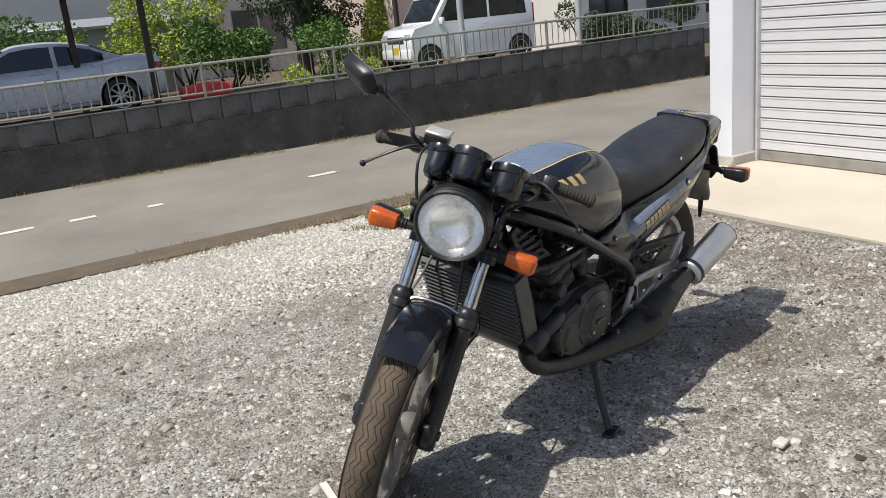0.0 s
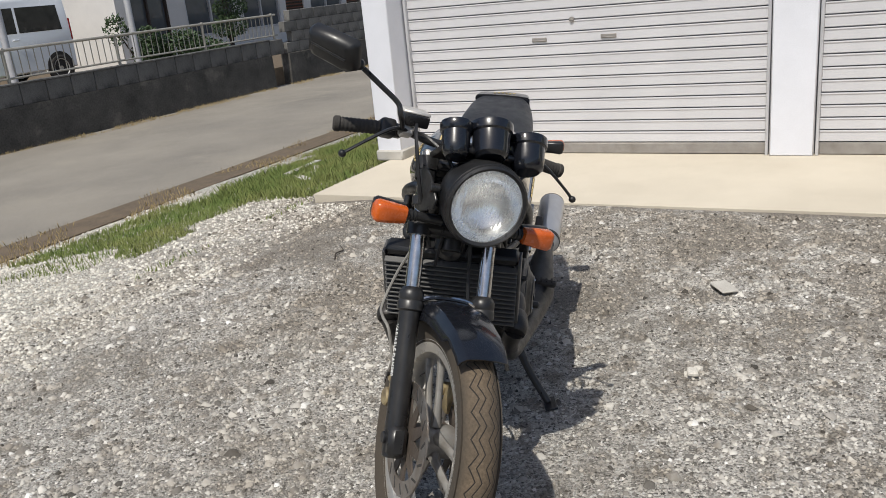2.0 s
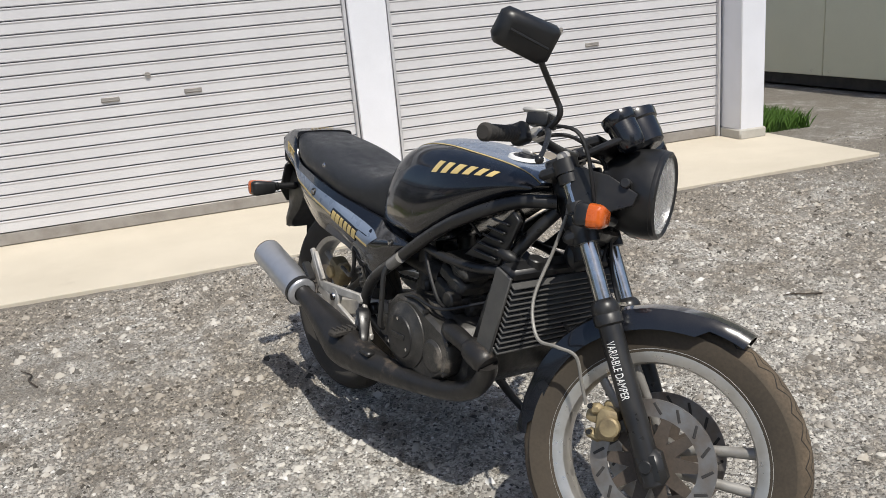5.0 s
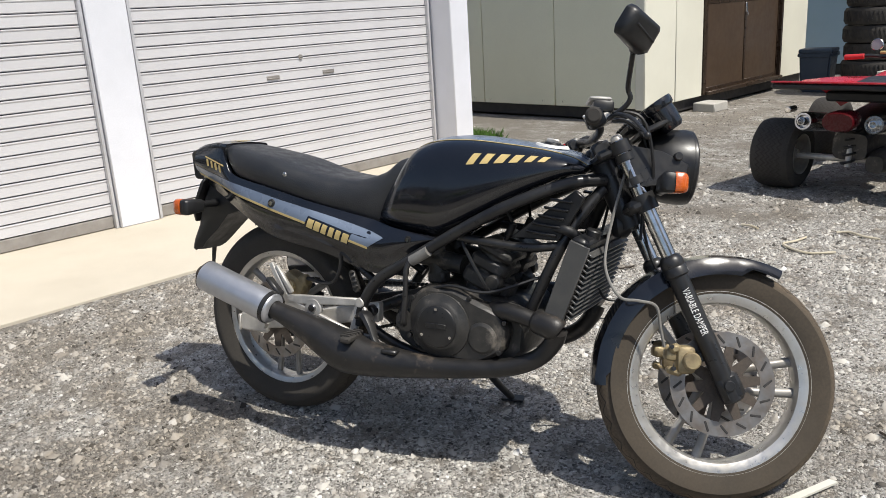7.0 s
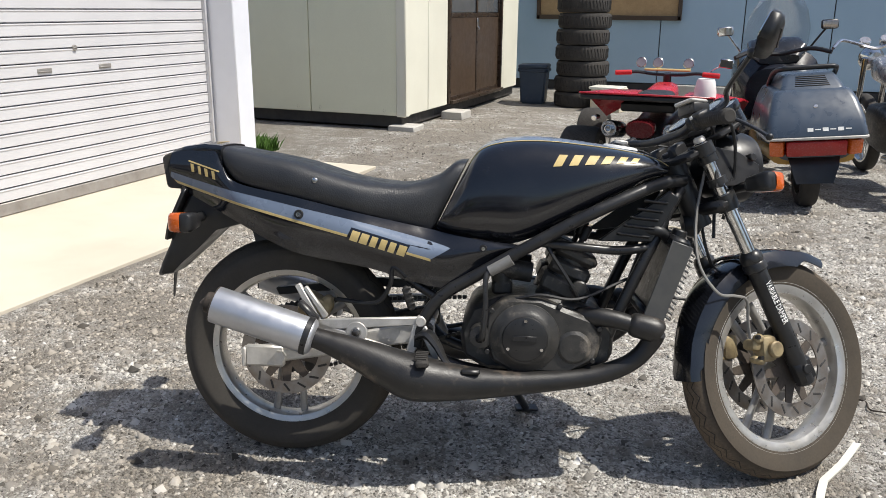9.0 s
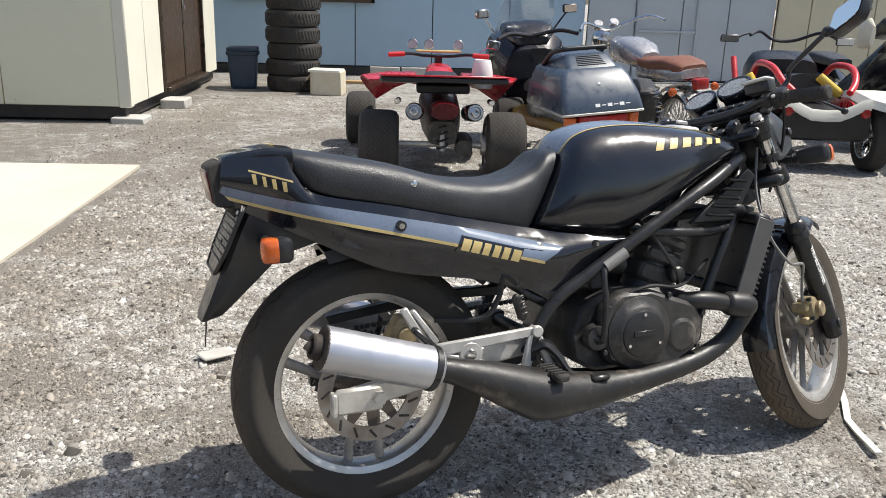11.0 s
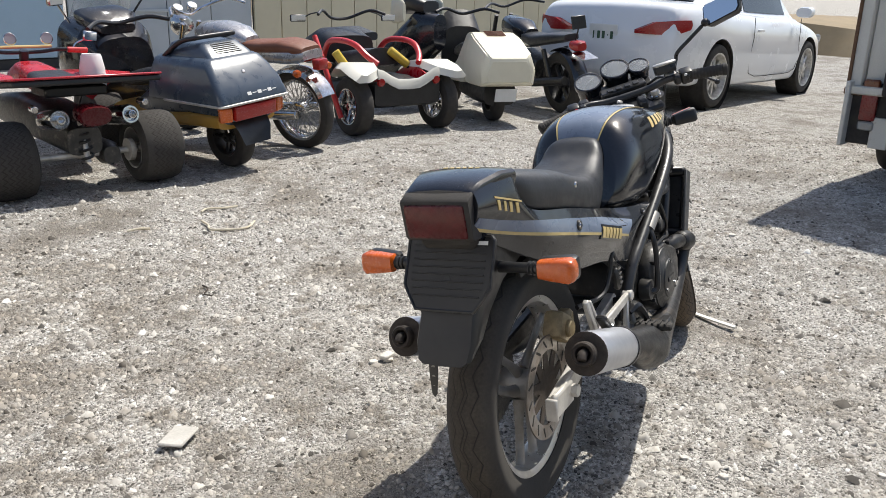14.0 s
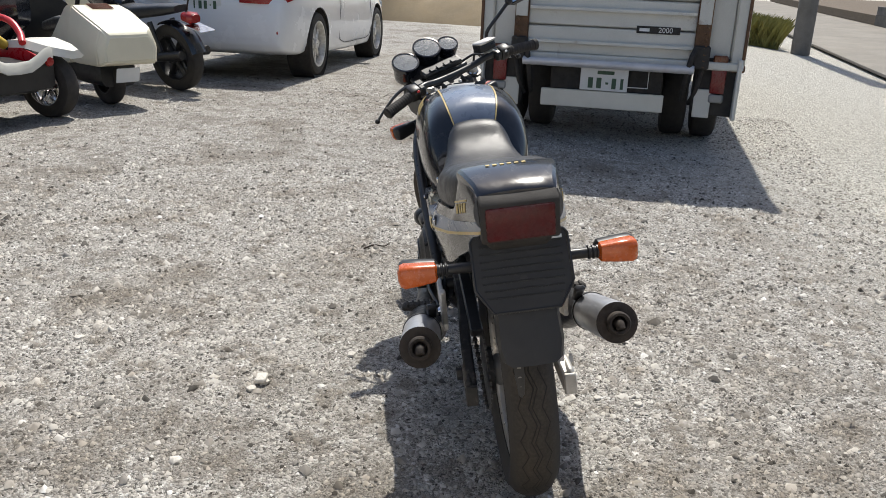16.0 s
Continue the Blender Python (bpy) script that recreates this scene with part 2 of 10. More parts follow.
    ivory=material("ivory", (0.74, 0.70, 0.55), 0.4, scale=4, other=(0.66, 0.62, 0.48), dirt=(0.46, 0.42, 0.34), dirt_at=0.7, dirt_scale=5),
    yellow_shock=material("yellow_shock", (0.62, 0.45, 0.06), 0.4, scale=20, other=(0.5, 0.36, 0.05)),
    screen=material("screen", (0.85, 0.88, 0.88), 0.06, scale=5, transmission=0.95, other=(0.5, 0.53, 0.53)),
    carton=material("carton", (0.52, 0.45, 0.32), 0.85, scale=8, other=(0.60, 0.56, 0.46), fine=0.05),
    bin_blue=material("bin_blue", (0.025, 0.045, 0.075), 0.5, scale=6, other=(0.04, 0.06, 0.09), dirt=(0.14, 0.13, 0.11), dirt_at=0.66, dirt_scale=6),
    timber=material("timber", (0.45, 0.30, 0.15), 0.8, scale=14, other=(0.36, 0.23, 0.11), fine=0.1),
    jug=material("jug", (0.78, 0.76, 0.74), 0.4, scale=6, other=(0.72, 0.70, 0.68)),
    house_white=material("house_white", (0.72, 0.70, 0.67), 0.8, scale=1.5, other=(0.64, 0.62, 0.6), fine=0.05),
    house_pink=material("house_pink", (0.62, 0.50, 0.44), 0.8, scale=1.5, other=(0.55, 0.45, 0.40), fine=0.05),
    house_dark=material("house_dark", (0.045, 0.03, 0.024), 0.6, scale=5, other=(0.03, 0.02, 0.017)),
    roof_metal=material("roof_metal", (0.42, 0.43, 0.45), 0.45, metal=0.3, scale=5, other=(0.34, 0.35, 0.37)),
    roof_tile=material("roof_tile", (0.10, 0.10, 0.11), 0.55, scale=4, other=(0.07, 0.07, 0.08)),
    curtain=material("curtain", (0.60, 0.60, 0.58), 0.9, scale=3, other=(0.5, 0.5, 0.48)),
    field=material("field", (0.26, 0.20, 0.12), 0.95, scale=1.5, other=(0.20, 0.155, 0.095), fine=0.2, bump=0.4, bump_scale=12),
)

M["screen"].node_tree.nodes["Principled BSDF"].inputs["Alpha"].default_value = 0.35


# ---------- mesh kit ----------
def add_box(bm, c, s, bevel=0.0, m=None, seg=1):
    """A box of size s centred on c; bevelled where asked; m turns it about its centre."""
    r = bmesh.ops.create_cube(bm, size=1.0)
    vs = r["verts"]
    bmesh.ops.scale(bm, vec=s, verts=vs)
    if bevel:
        es = list({e for v in vs for e in v.link_edges})
        b = bmesh.ops.bevel(bm, geom=es, offset=bevel, segments=seg, affect="EDGES", profile=0.5)
        vs = list({v for f in b["faces"] for v in f.verts} | {v for v in vs if v.is_valid})
        vs = list({w for v in vs for f in v.link_faces for w in f.verts})
    if m is not None:
        bmesh.ops.transform(bm, matrix=m, verts=vs)
    bmesh.ops.translate(bm, vec=c, verts=vs)
    return vs


def box(c, s, bevel=0.0, m=None, seg=1):
    bm = bmesh.new()
    add_box(bm, c, s, bevel, m, seg)
    return bm


def smooth_path(pts, n=6):
    """Catmull-Rom through points of any dimension."""
    pts = [np.array(p, float) for p in pts]
    if len(pts) < 3:
        return pts
    e = [2 * pts[0] - pts[1]] + pts + [2 * pts[-1] - pts[-2]]
    out = []
    for i in range(1, len(e) - 2):
        a, b, c, d = e[i - 1:i + 3]
        for k in range(n):
            t = k / n
            out.append(0.5 * (2 * b + (c - a) * t + (2 * a - 5 * b + 4 * c - d) * t * t + (3 * b - a - 3 * c + d) * t ** 3))
    out.append(pts[-1])
    return out


def rings_mesh(bm, rings, closed=True, cap=True, loop=False):
    vr = [[bm.verts.new(p) for p in r] for r in rings]
    n = len(vr[0])
    pairs = list(zip(vr, vr[1:])) + ([(vr[-1], vr[0])] if loop else [])
    for a, b in pairs:
        for i in range(n if closed else n - 1):
            j = (i + 1) % n
            try:
                bm.faces.new((a[i], a[j], b[j], b[i]))
            except ValueError:
                pass
    if cap and closed and not loop:
        bm.faces.new(vr[0][::-1])
        bm.faces.new(vr[-1])
    return vr


def add_tube(bm, pts, r, seg=10, n=6, smooth=True, cap=True, loop=False, flat=1.0):
    """A tube along points; r one radius or one per point."""
    rs = list(r) if isinstance(r, (list, tuple)) else [r] * len(pts)
    data = [(*p, q) for p, q in zip(pts, rs)]
    if loop:
        path = smooth_path(data + data[:1], n)[:-1] if smooth else [np.array(d, float) for d in data]
    else:
        path = smooth_path(data, n) if smooth else [np.array(d, float) for d in data]
    ps = [Vector(p[:3]) for p in path]
    rings = []
    ref = None
    for i, p in enumerate(ps):
        a, b = (ps[i - 1], ps[(i + 1) % len(ps)]) if loop else (ps[max(i - 1, 0)], ps[min(i + 1, len(ps) - 1)])
        t = (b - a).normalized()
        if ref is None:
            ref = t.orthogonal().normalized() if abs(t.z) > 0.9 else t.cross(Vector((0, 0, 1))).normalized()
        ref = (ref - t * ref.dot(t)).normalized()
        w = t.cross(ref)
        rings.append([p + (ref * math.cos(k * math.tau / seg) + w * math.sin(k * math.tau / seg) * flat) * path[i][3] for k in range(seg)])
    rings_mesh(bm, rings, cap=cap, loop=loop)
    return bm


def tube(pts, r, seg=10, n=6, smooth=True, cap=True, loop=False, flat=1.0):
    return add_tube(bmesh.new(), pts, r, seg, n, smooth, cap, loop, flat)


def add_lathe(bm, prof, seg=32, m=None, loop=False):
    """Profile of (radius, along z) turned round z; m then moves it."""
    vr = []
    for k in range(seg):
        a = k * math.tau / seg
        vr.append([Vector((r * math.cos(a), r * math.sin(a), z)) for r, z in prof])
    m = m or Matrix()
    vs = [[bm.verts.new(m @ p) for p in r] for r in vr]
    for k in range(seg):
        a, b = vs[k], vs[(k + 1) % seg]
        for i in range(len(prof) if loop else len(prof) - 1):
            j = (i + 1) % len(prof)
            if prof[i][0] < 1e-6 and prof[j][0] < 1e-6:
                continue
            bm.faces.new((a[i], b[i], b[j], a[j]))
    bmesh.ops.remove_doubles(bm, verts=[v for r in vs for v in r], dist=1e-6)
    return bm


def lathe(prof, seg=32, m=None, loop=False):
    return add_lathe(bmesh.new(), prof, seg, m, loop)


def along(a, b):
    """A matrix that lays z from a towards b."""
    a, b = Vector(a), Vector(b)
    return Matrix.Translation(a) @ (b - a).to_track_quat("Z", "Y").to_matrix().to_4x4()


def rod(bm, a, b, r, seg=10, bevel=0.0):
    """A straight round bar; bevel softens its ends."""
    L = (Vector(b) - Vector(a)).length
    e = min(bevel, L / 3, r * 0.8)
    prof = [(0, 0), (r - e, 0), (r, e), (r, L - e), (r - e, L), (0, L)] if e else [(0, 0), (r, 0), (r, L), (0, L)]
    return add_lathe(bm, prof, seg, along(a, b))


def add_prism(bm, poly, h, m=None, bevel=0.0):
    """A flat polygon in x, y drawn up by h in z."""
    vs = [bm.verts.new((x, y, 0)) for x, y in poly]
    f = bm.faces.new(vs)
    g = bmesh.ops.extrude_face_region(bm, geom=[f])
    up = [v for v in g["geom"] if isinstance(v, bmesh.types.BMVert)]
    bmesh.ops.translate(bm, vec=(0, 0, h), verts=up)
    allv = vs + up
    if bevel:
        es = list({e for v in allv for e in v.link_edges})
        b = bmesh.ops.bevel(bm, geom=es, offset=bevel, segments=1, affect="EDGES")
        allv = list({w for f in b["faces"] for v in f.verts for q in v.link_faces for w in q.verts})
    if m is not None:
        bmesh.ops.transform(bm, matrix=m, verts=allv)
    return bm


def prism(poly, h, m=None, bevel=0.0):
    return add_prism(bmesh.new(), poly, h, m, bevel)


SIDE = Matrix(((1, 0, 0, 0), (0, 0, -1, 0), (0, 1, 0, 0), (0, 0, 0, 1)))  # x, y, z of a prism to x, -z, y: drawn in x and z, thick towards -y


def finish(bm, angle=38):
    bmesh.ops.recalc_face_normals(bm, faces=bm.faces[:])
    lim = radians(angle)
    for f in bm.faces:
        f.smooth = True
    for e in bm.edges:
        if len(e.link_faces) != 2 or e.calc_face_angle(0) > lim:
            e.smooth = False


def part(name, bm, mat, parent=None, label="", m=None, angle=38):
    """Links a bmesh as one mesh object under a thing or a part."""
    if m is not None:
        bmesh.ops.transform(bm, matrix=m, verts=bm.verts[:])
    finish(bm, angle)
    me = bpy.data.meshes.new(name)
    bm.to_mesh(me)
    bm.free()
    me.materials.append(M[mat])
    ob = new(name, me)
    if parent is not None:
        ob.parent = parent
    if label:
        tagged(ob, label)
    return ob


def thing(name, label, category, m=None, group="", kind=""):
    """An empty at the base of a thing, under which its parts go."""
    e = new(name)
    e.empty_display_size = 0.05
    if m is not None:
        e.matrix_world = m
    return tagged(e, label, category, group, kind)


def solid(name, bm, mat, label, category="", kind="", group="", m=None):
    ob = part(name, bm, mat, None, "", m)
    return tagged(ob, label, category, group, kind)


def shared(name, mesh, parent, m):
    """One more object on a mesh that others use."""
    ob = new(name, mesh)
    ob.parent = parent
    ob.matrix_basis = m
    return ob


def mesh_of(bm, mat, name):
    finish(bm)
    me = bpy.data.meshes.new(name)
    bm.to_mesh(me)
    bm.free()
    me.materials.append(M[mat])
    return me
# ---------- ground ----------
def ground_z(x, y):
    t = min(max((y - 4.2) / 2.85, 0.0), 1.0)
    z = -0.239 * t * t * (3 - 2 * t) - 0.018 * min(max(-3.9 - x, 0.0), 5.0)
    if -3.5 < x < 5.4 and -3.5 < y < 7.2:
        z += 0.012 * (noise.noise((x * 1.3, y * 1.3, 3.0))) + 0.005 * noise.noise((x * 6, y * 6, 1.0))
    return z


def spaced(lo, a, b, hi, fine, grow=1.35):
    out = list(np.arange(a, b + 1e-6, fine))
    for sign, start, end in ((-1, a, lo), (1, b, hi)):
        step, v = fine, start
        while (v > end if sign < 0 else v < end):
            step *= grow
            v += sign * step
            out.append(v)
    return sorted(out)


def patches(nt, lk, tc):
    """How much brown soil shows between the stones: worn patches at two sizes, more of them before the garage."""
    def tex(sc, det, rgh):
        n = nt.new("ShaderNodeTexNoise")
        n.inputs["Scale"].default_value, n.inputs["Detail"].default_value, n.inputs["Roughness"].default_value = sc, det, rgh
        lk(tc.outputs["Object"], n.inputs["Vector"])
        return n.outputs[0]

    def rng(v, a, b, lo, hi):
        n = nt.new("ShaderNodeMapRange")
        for i, q in enumerate((a, b, lo, hi)):
            n.inputs[i + 1].default_value = q
        lk(v, n.inputs[0])
        return n.outputs[0]

    def op(kind, a, b):
        n = nt.new("ShaderNodeMath")
        n.operation, n.use_clamp = kind, kind == "MAXIMUM"
        lk(a, n.inputs[0])
        lk(b, n.inputs[1])
        return n.outputs[0]

    sx = nt.new("ShaderNodeSeparateXYZ")
    lk(tc.outputs["Object"], sx.inputs[0])
    near = rng(sx.outputs[0], 2.0, 3.8, 0.0, 0.085)
    big = op("ADD", tex(1.3, 7.0, 0.7), near)
    small = op("ADD", tex(7.0, 5.0, 0.7), near)
    return op("MAXIMUM", rng(big, 0.49, 0.62, 0.0, 0.9), rng(small, 0.52, 0.62, 0.0, 0.8))


def gravel_ground():
    """Pale crushed stone: cells of two sizes, brown worn patches and dark damp ones, with relief."""
    m = bpy.data.materials.new("gravel_ground")
    m.use_nodes = True
    nt, lk = m.node_tree.nodes, m.node_tree.links.new
    p = nt["Principled BSDF"]
    tc = nt.new("ShaderNodeTexCoord")

    def node(kind, **vals):
        n = nt.new(kind)
        for k, v in vals.items():
            n.inputs[k.replace("_", " ")].default_value = v
        if "Vector" in n.inputs and kind != "ShaderNodeBump":
            lk(tc.outputs["Object"], n.inputs["Vector"])
        return n

    def ramp(v, stops):
        n = nt.new("ShaderNodeValToRGB")
        el = n.color_ramp.elements
        while len(el) < len(stops):
            el.new(0.5)
        for e, (pos, c) in zip(el, stops):
            e.position, e.color = pos, (*c, 1)
        lk(v, n.inputs[0])
        return n.outputs[0]

    def mix(a, b, fac, kind="MIX", const=None):
        n = nt.new("ShaderNodeMix")
        n.data_type, n.blend_type = "RGBA", kind
        lk(a, n.inputs[6])
        lk(b, n.inputs[7])
        if const is None:
            lk(fac, n.inputs[0])
        else:
            n.inputs[0].default_value = const
        return n.outputs[2]

    cells = node("ShaderNodeTexVoronoi", Scale=110.0)
    grit = node("ShaderNodeTexVoronoi", Scale=240.0)
    sep = nt.new("ShaderNodeSeparateColor")
    lk(cells.outputs["Color"], sep.inputs[0])
    sep2 = nt.new("ShaderNodeSeparateColor")
    lk(grit.outputs["Color"], sep2.inputs[0])
    c1 = ramp(sep.outputs[0], [(0.0, (0.077, 0.071, 0.064)), (0.35, (0.396, 0.374, 0.340)), (0.8, (0.575, 0.549, 0.502)), (1.0, (0.700, 0.690, 0.660))])
    c2 = ramp(sep2.outputs[1], [(0.0, (0.071, 0.066, 0.058)), (0.5, (0.380, 0.359, 0.326)), (1.0, (0.670, 0.642, 0.590))])
    n_mid = node("ShaderNodeTexNoise", Scale=14.0, Detail=6.0, Roughness=0.65)
    col = mix(c1, c2, ramp(n_mid.outputs[0], [(0.42, (0, 0, 0)), (0.58, (1, 1, 1))]))
    brown = ramp(sep2.outputs[2], [(0.0, (0.132, 0.117, 0.097)), (1.0, (0.319, 0.288, 0.246))])
    col = mix(col, brown, patches(nt, lk, tc))
    # towards the road lies a strip of whiter stone, wider towards -x
    sx = nt.new("ShaderNodeSeparateXYZ")
    lk(tc.outputs["Object"], sx.inputs[0])
    mr = nt.new("ShaderNodeMapRange")
    mr.inputs[1].default_value, mr.inputs[2].default_value = 3.5, 4.8
    lean = nt.new("ShaderNodeMath")
    lean.operation, lean.inputs[1].default_value = "MULTIPLY_ADD", -0.35
    lk(sx.outputs[0], lean.inputs[0])
    lk(sx.outputs[1], lean.inputs[2])
    lk(lean.outputs[0], mr.inputs[0])
    wht = ramp(sep.outputs[1], [(0.0, (0.130, 0.122, 0.105)), (0.45, (0.530, 0.502, 0.440)), (1.0, (0.760, 0.745, 0.680))])
    col = mix(col, wht, mr.outputs[0])
    lk(col, p.inputs["Base Color"])
    p.inputs["Roughness"].default_value = 0.92
    p.inputs["Specular IOR Level"].default_value = 0.25
    b = nt.new("ShaderNodeBump")
    b.inputs["Strength"].default_value, b.inputs["Distance"].default_value = 0.9, 0.007
    b.invert = True
    lk(cells.outputs["Distance"], b.inputs["Height"])
    b2 = nt.new("ShaderNodeBump")
    b2.inputs["Strength"].default_value, b2.inputs["Distance"].default_value = 1.0, 0.005
    b2.invert = True
    lk(grit.outputs["Distance"], b2.inputs["Height"])
    lk(b.outputs[0], b2.inputs["Normal"])
    b3 = nt.new("ShaderNodeBump")
    b3.inputs["Strength"].default_value, b3.inputs["Distance"].default_value = 0.9, 0.016
    lk(node("ShaderNodeTexNoise", Scale=28.0, Detail=4.0, Roughness=0.7).outputs[0], b3.inputs["Height"])
    lk(b3.outputs[0], b.inputs["Normal"])
    lk(b2.outputs[0], p.inputs["Normal"])
    return m


M["gravel_ground"] = gravel_ground()
gx, gy = spaced(-400, -3.0, 5.4, 400, 0.07), spaced(-400, -2.2, 7.4, 500, 0.07)
verts = [(x, y, ground_z(x, y)) for y in gy for x in gx]
nx = len(gx)
faces = [(j * nx + i, j * nx + i + 1, (j + 1) * nx + i + 1, (j + 1) * nx + i) for j in range(len(gy) - 1) for i in range(nx - 1)]
me = bpy.data.meshes.new("ground")
me.from_pydata(verts, [], faces)
me.polygons.foreach_set("use_smooth", [True] * len(faces))
me.materials.append(M["gravel_ground"])
tagged(new("ground", me), "pale crushed-stone yard with worn brown patches", "ground", kind="structure")


def slab_sheet(name, x0, x1, y0, y1, z, t, mat, label, cat="ground"):
    ob = part(name, box(((x0 + x1) / 2, (y0 + y1) / 2, z - t / 2), (x1 - x0, y1 - y0, t), 0.004), mat)
    return tagged(ob, label, cat, kind="structure")


ROAD_Y0, ROAD_Y1, ROAD_Z = 7.12, 11.25, -0.226
slab_sheet("road", -60, 90, ROAD_Y0, ROAD_Y1, ROAD_Z, 0.05, "asphalt", "narrow grey asphalt road, sun-bleached and dusty at its edges", "road")
slab_sheet("pavement", 4.14, 5.60, -1.22, 4.85, 0.022, 0.09, "concrete", "cream concrete apron before the garage shutters", "pavement")
slab_sheet("verge_soil", -1.0, 30, 6.74, 7.10, -0.218, 0.03, "soil", "dark soil strip along the road edge", "ground")
slab_sheet("field", -60, -18.5, -30, 4.6, -0.08, 0.2, "field", "brown ploughed field beyond the yard", "ground")


def stone_mesh(name, count, region, sizes, mat, seed, group_label, keep=None, power=3.2):
    """Loose stones in one mesh: small uneven six-faced lumps lying half in the ground."""
    rng = np.random.default_rng(seed)
    base = np.array([(1, 0, -0.35), (0, 1, -0.35), (-1, 0, -0.35), (0, -1, -0.35), (0.3, 0.1, 0.8), (-0.35, -0.1, 0.7)], float)
    tri = np.array([(0, 1, 4), (1, 5, 4), (1, 2, 5), (2, 3, 5), (3, 4, 5), (3, 0, 4)])
    x = rng.uniform(region[0], region[1], count)
    y = rng.uniform(region[2], region[3], count)
    if keep is not None:
        k = keep(x, y, rng)
        x, y = x[k], y[k]
        count = len(x)
    s = sizes[0] + (sizes[1] - sizes[0]) * rng.random(count) ** power
    a = rng.uniform(0, math.tau, count)
    v = base[None] * s[:, None, None] * rng.uniform(0.6, 1.25, (count, 6, 3)) + rng.normal(0, 0.18, (count, 6, 3)) * s[:, None, None]
    v[:, :, 2] *= 0.7
    ca, sa = np.cos(a)[:, None], np.sin(a)[:, None]
    vx = v[:, :, 0] * ca - v[:, :, 1] * sa + x[:, None]
    vy = v[:, :, 0] * sa + v[:, :, 1] * ca + y[:, None]
    z = np.array([ground_z(px, py) for px, py in zip(x, y)])
    vz = v[:, :, 2] + z[:, None] + s[:, None] * 0.22
    co = np.stack([vx, vy, vz], -1).reshape(-1, 3)
    ix = (tri[None] + 6 * np.arange(count)[:, None, None]).reshape(-1)
    m = bpy.data.meshes.new(name)
    m.vertices.add(len(co))
    m.vertices.foreach_set("co", co.ravel())
    m.loops.add(len(ix))
    m.loops.foreach_set("vertex_index", ix)
    m.polygons.add(len(ix) // 3)
    m.polygons.foreach_set("loop_start", np.arange(0, len(ix), 3))
    m.update()
    m.validate()
    m.materials.append(M[mat])
    return tagged(new(name, m), group_label, "gravel", kind="stuff")


def island_stone(name, stops, rough=0.9, soiled=True):
    m = bpy.data.materials.new(name)
    m.use_nodes = True
    nt, lk = m.node_tree.nodes, m.node_tree.links.new
    p = nt["Principled BSDF"]
    g = nt.new("ShaderNodeNewGeometry")
    r = nt.new("ShaderNodeValToRGB")
    el = r.color_ramp.elements
    while len(el) < len(stops):
        el.new(0.5)
    for e, (pos, c) in zip(el, stops):
        e.position, e.color = pos, (*c, 1)
    lk(g.outputs["Random Per Island"], r.inputs[0])
    col = r.outputs[0]
    if soiled:
        mx = nt.new("ShaderNodeMix")
        mx.data_type, mx.blend_type = "RGBA", "MULTIPLY"
        mx.inputs[7].default_value = (0.62, 0.575, 0.52, 1)
        lk(patches(nt, lk, nt.new("ShaderNodeTexCoord")), mx.inputs[0])
        lk(col, mx.inputs[6])
        col = mx.outputs[2]
    lk(col, p.inputs["Base Color"])
    p.inputs["Roughness"].default_value = rough
    p.inputs["Specular IOR Level"].default_value = 0.3
    return m


M["stones"] = island_stone("stones", [(0.0, (0.066, 0.061, 0.054)), (0.3, (0.319, 0.300, 0.272)), (0.75, (0.506, 0.482, 0.438)), (0.95, (0.600, 0.575, 0.526)), (1.0, (0.720, 0.715, 0.700))])
M["stones_white"] = island_stone("stones_white", [(0.0, (0.270, 0.250, 0.212)), (0.5, (0.540, 0.508, 0.445)), (1.0, (0.720, 0.695, 0.625))], soiled=False)


def worn(x, y, rng):
    n = np.array([noise.noise((px * 1.1, py * 1.1, 7.0)) for px, py in zip(x, y)])
    off_slab = ~((x > 4.08) & (y > -1.3) & (y < 4.9))
    return (rng.random(len(x)) < 0.85 - 0.7 * n) & off_slab


stone_mesh("fine_gravel", 110000, (-0.3, 4.15, 0.2, 4.7), (0.0022, 0.0075), "stones", 4, "fine grey and brown stone chippings strewn over the yard", worn, 2.0)
stone_mesh("gravel", 78000, (-0.6, 4.9, -0.2, 5.2), (0.0032, 0.0125), "stones", 5, "loose grey and white crushed stones strewn over the yard", worn, 2.8)
stone_mesh("loose_stones", 7500, (-0.6, 4.9, -1.0, 5.2), (0.008, 0.023), "stones", 15, "scattered larger grey stones lying loose on the yard", worn, 2.5)
stone_mesh("far_gravel", 66000, (-4.5, 4.9, -5.5, 0.2), (0.0035, 0.013), "stones", 6, "loose grey crushed stones further back in the yard", worn)
stone_mesh("side_gravel", 44000, (-4.0, -0.3, -0.2, 4.4), (0.0032, 0.0135), "stones", 8, "loose grey crushed stones beside the parked truck", worn)
stone_mesh("roadside_gravel", 46000, (-1.5, 4.9, 4.4, 6.9), (0.0040, 0.015), "stones_white", 7, "whiter coarse crushed stones along the road side", worn)


# ---------- garage ----------
SH_X = 5.465


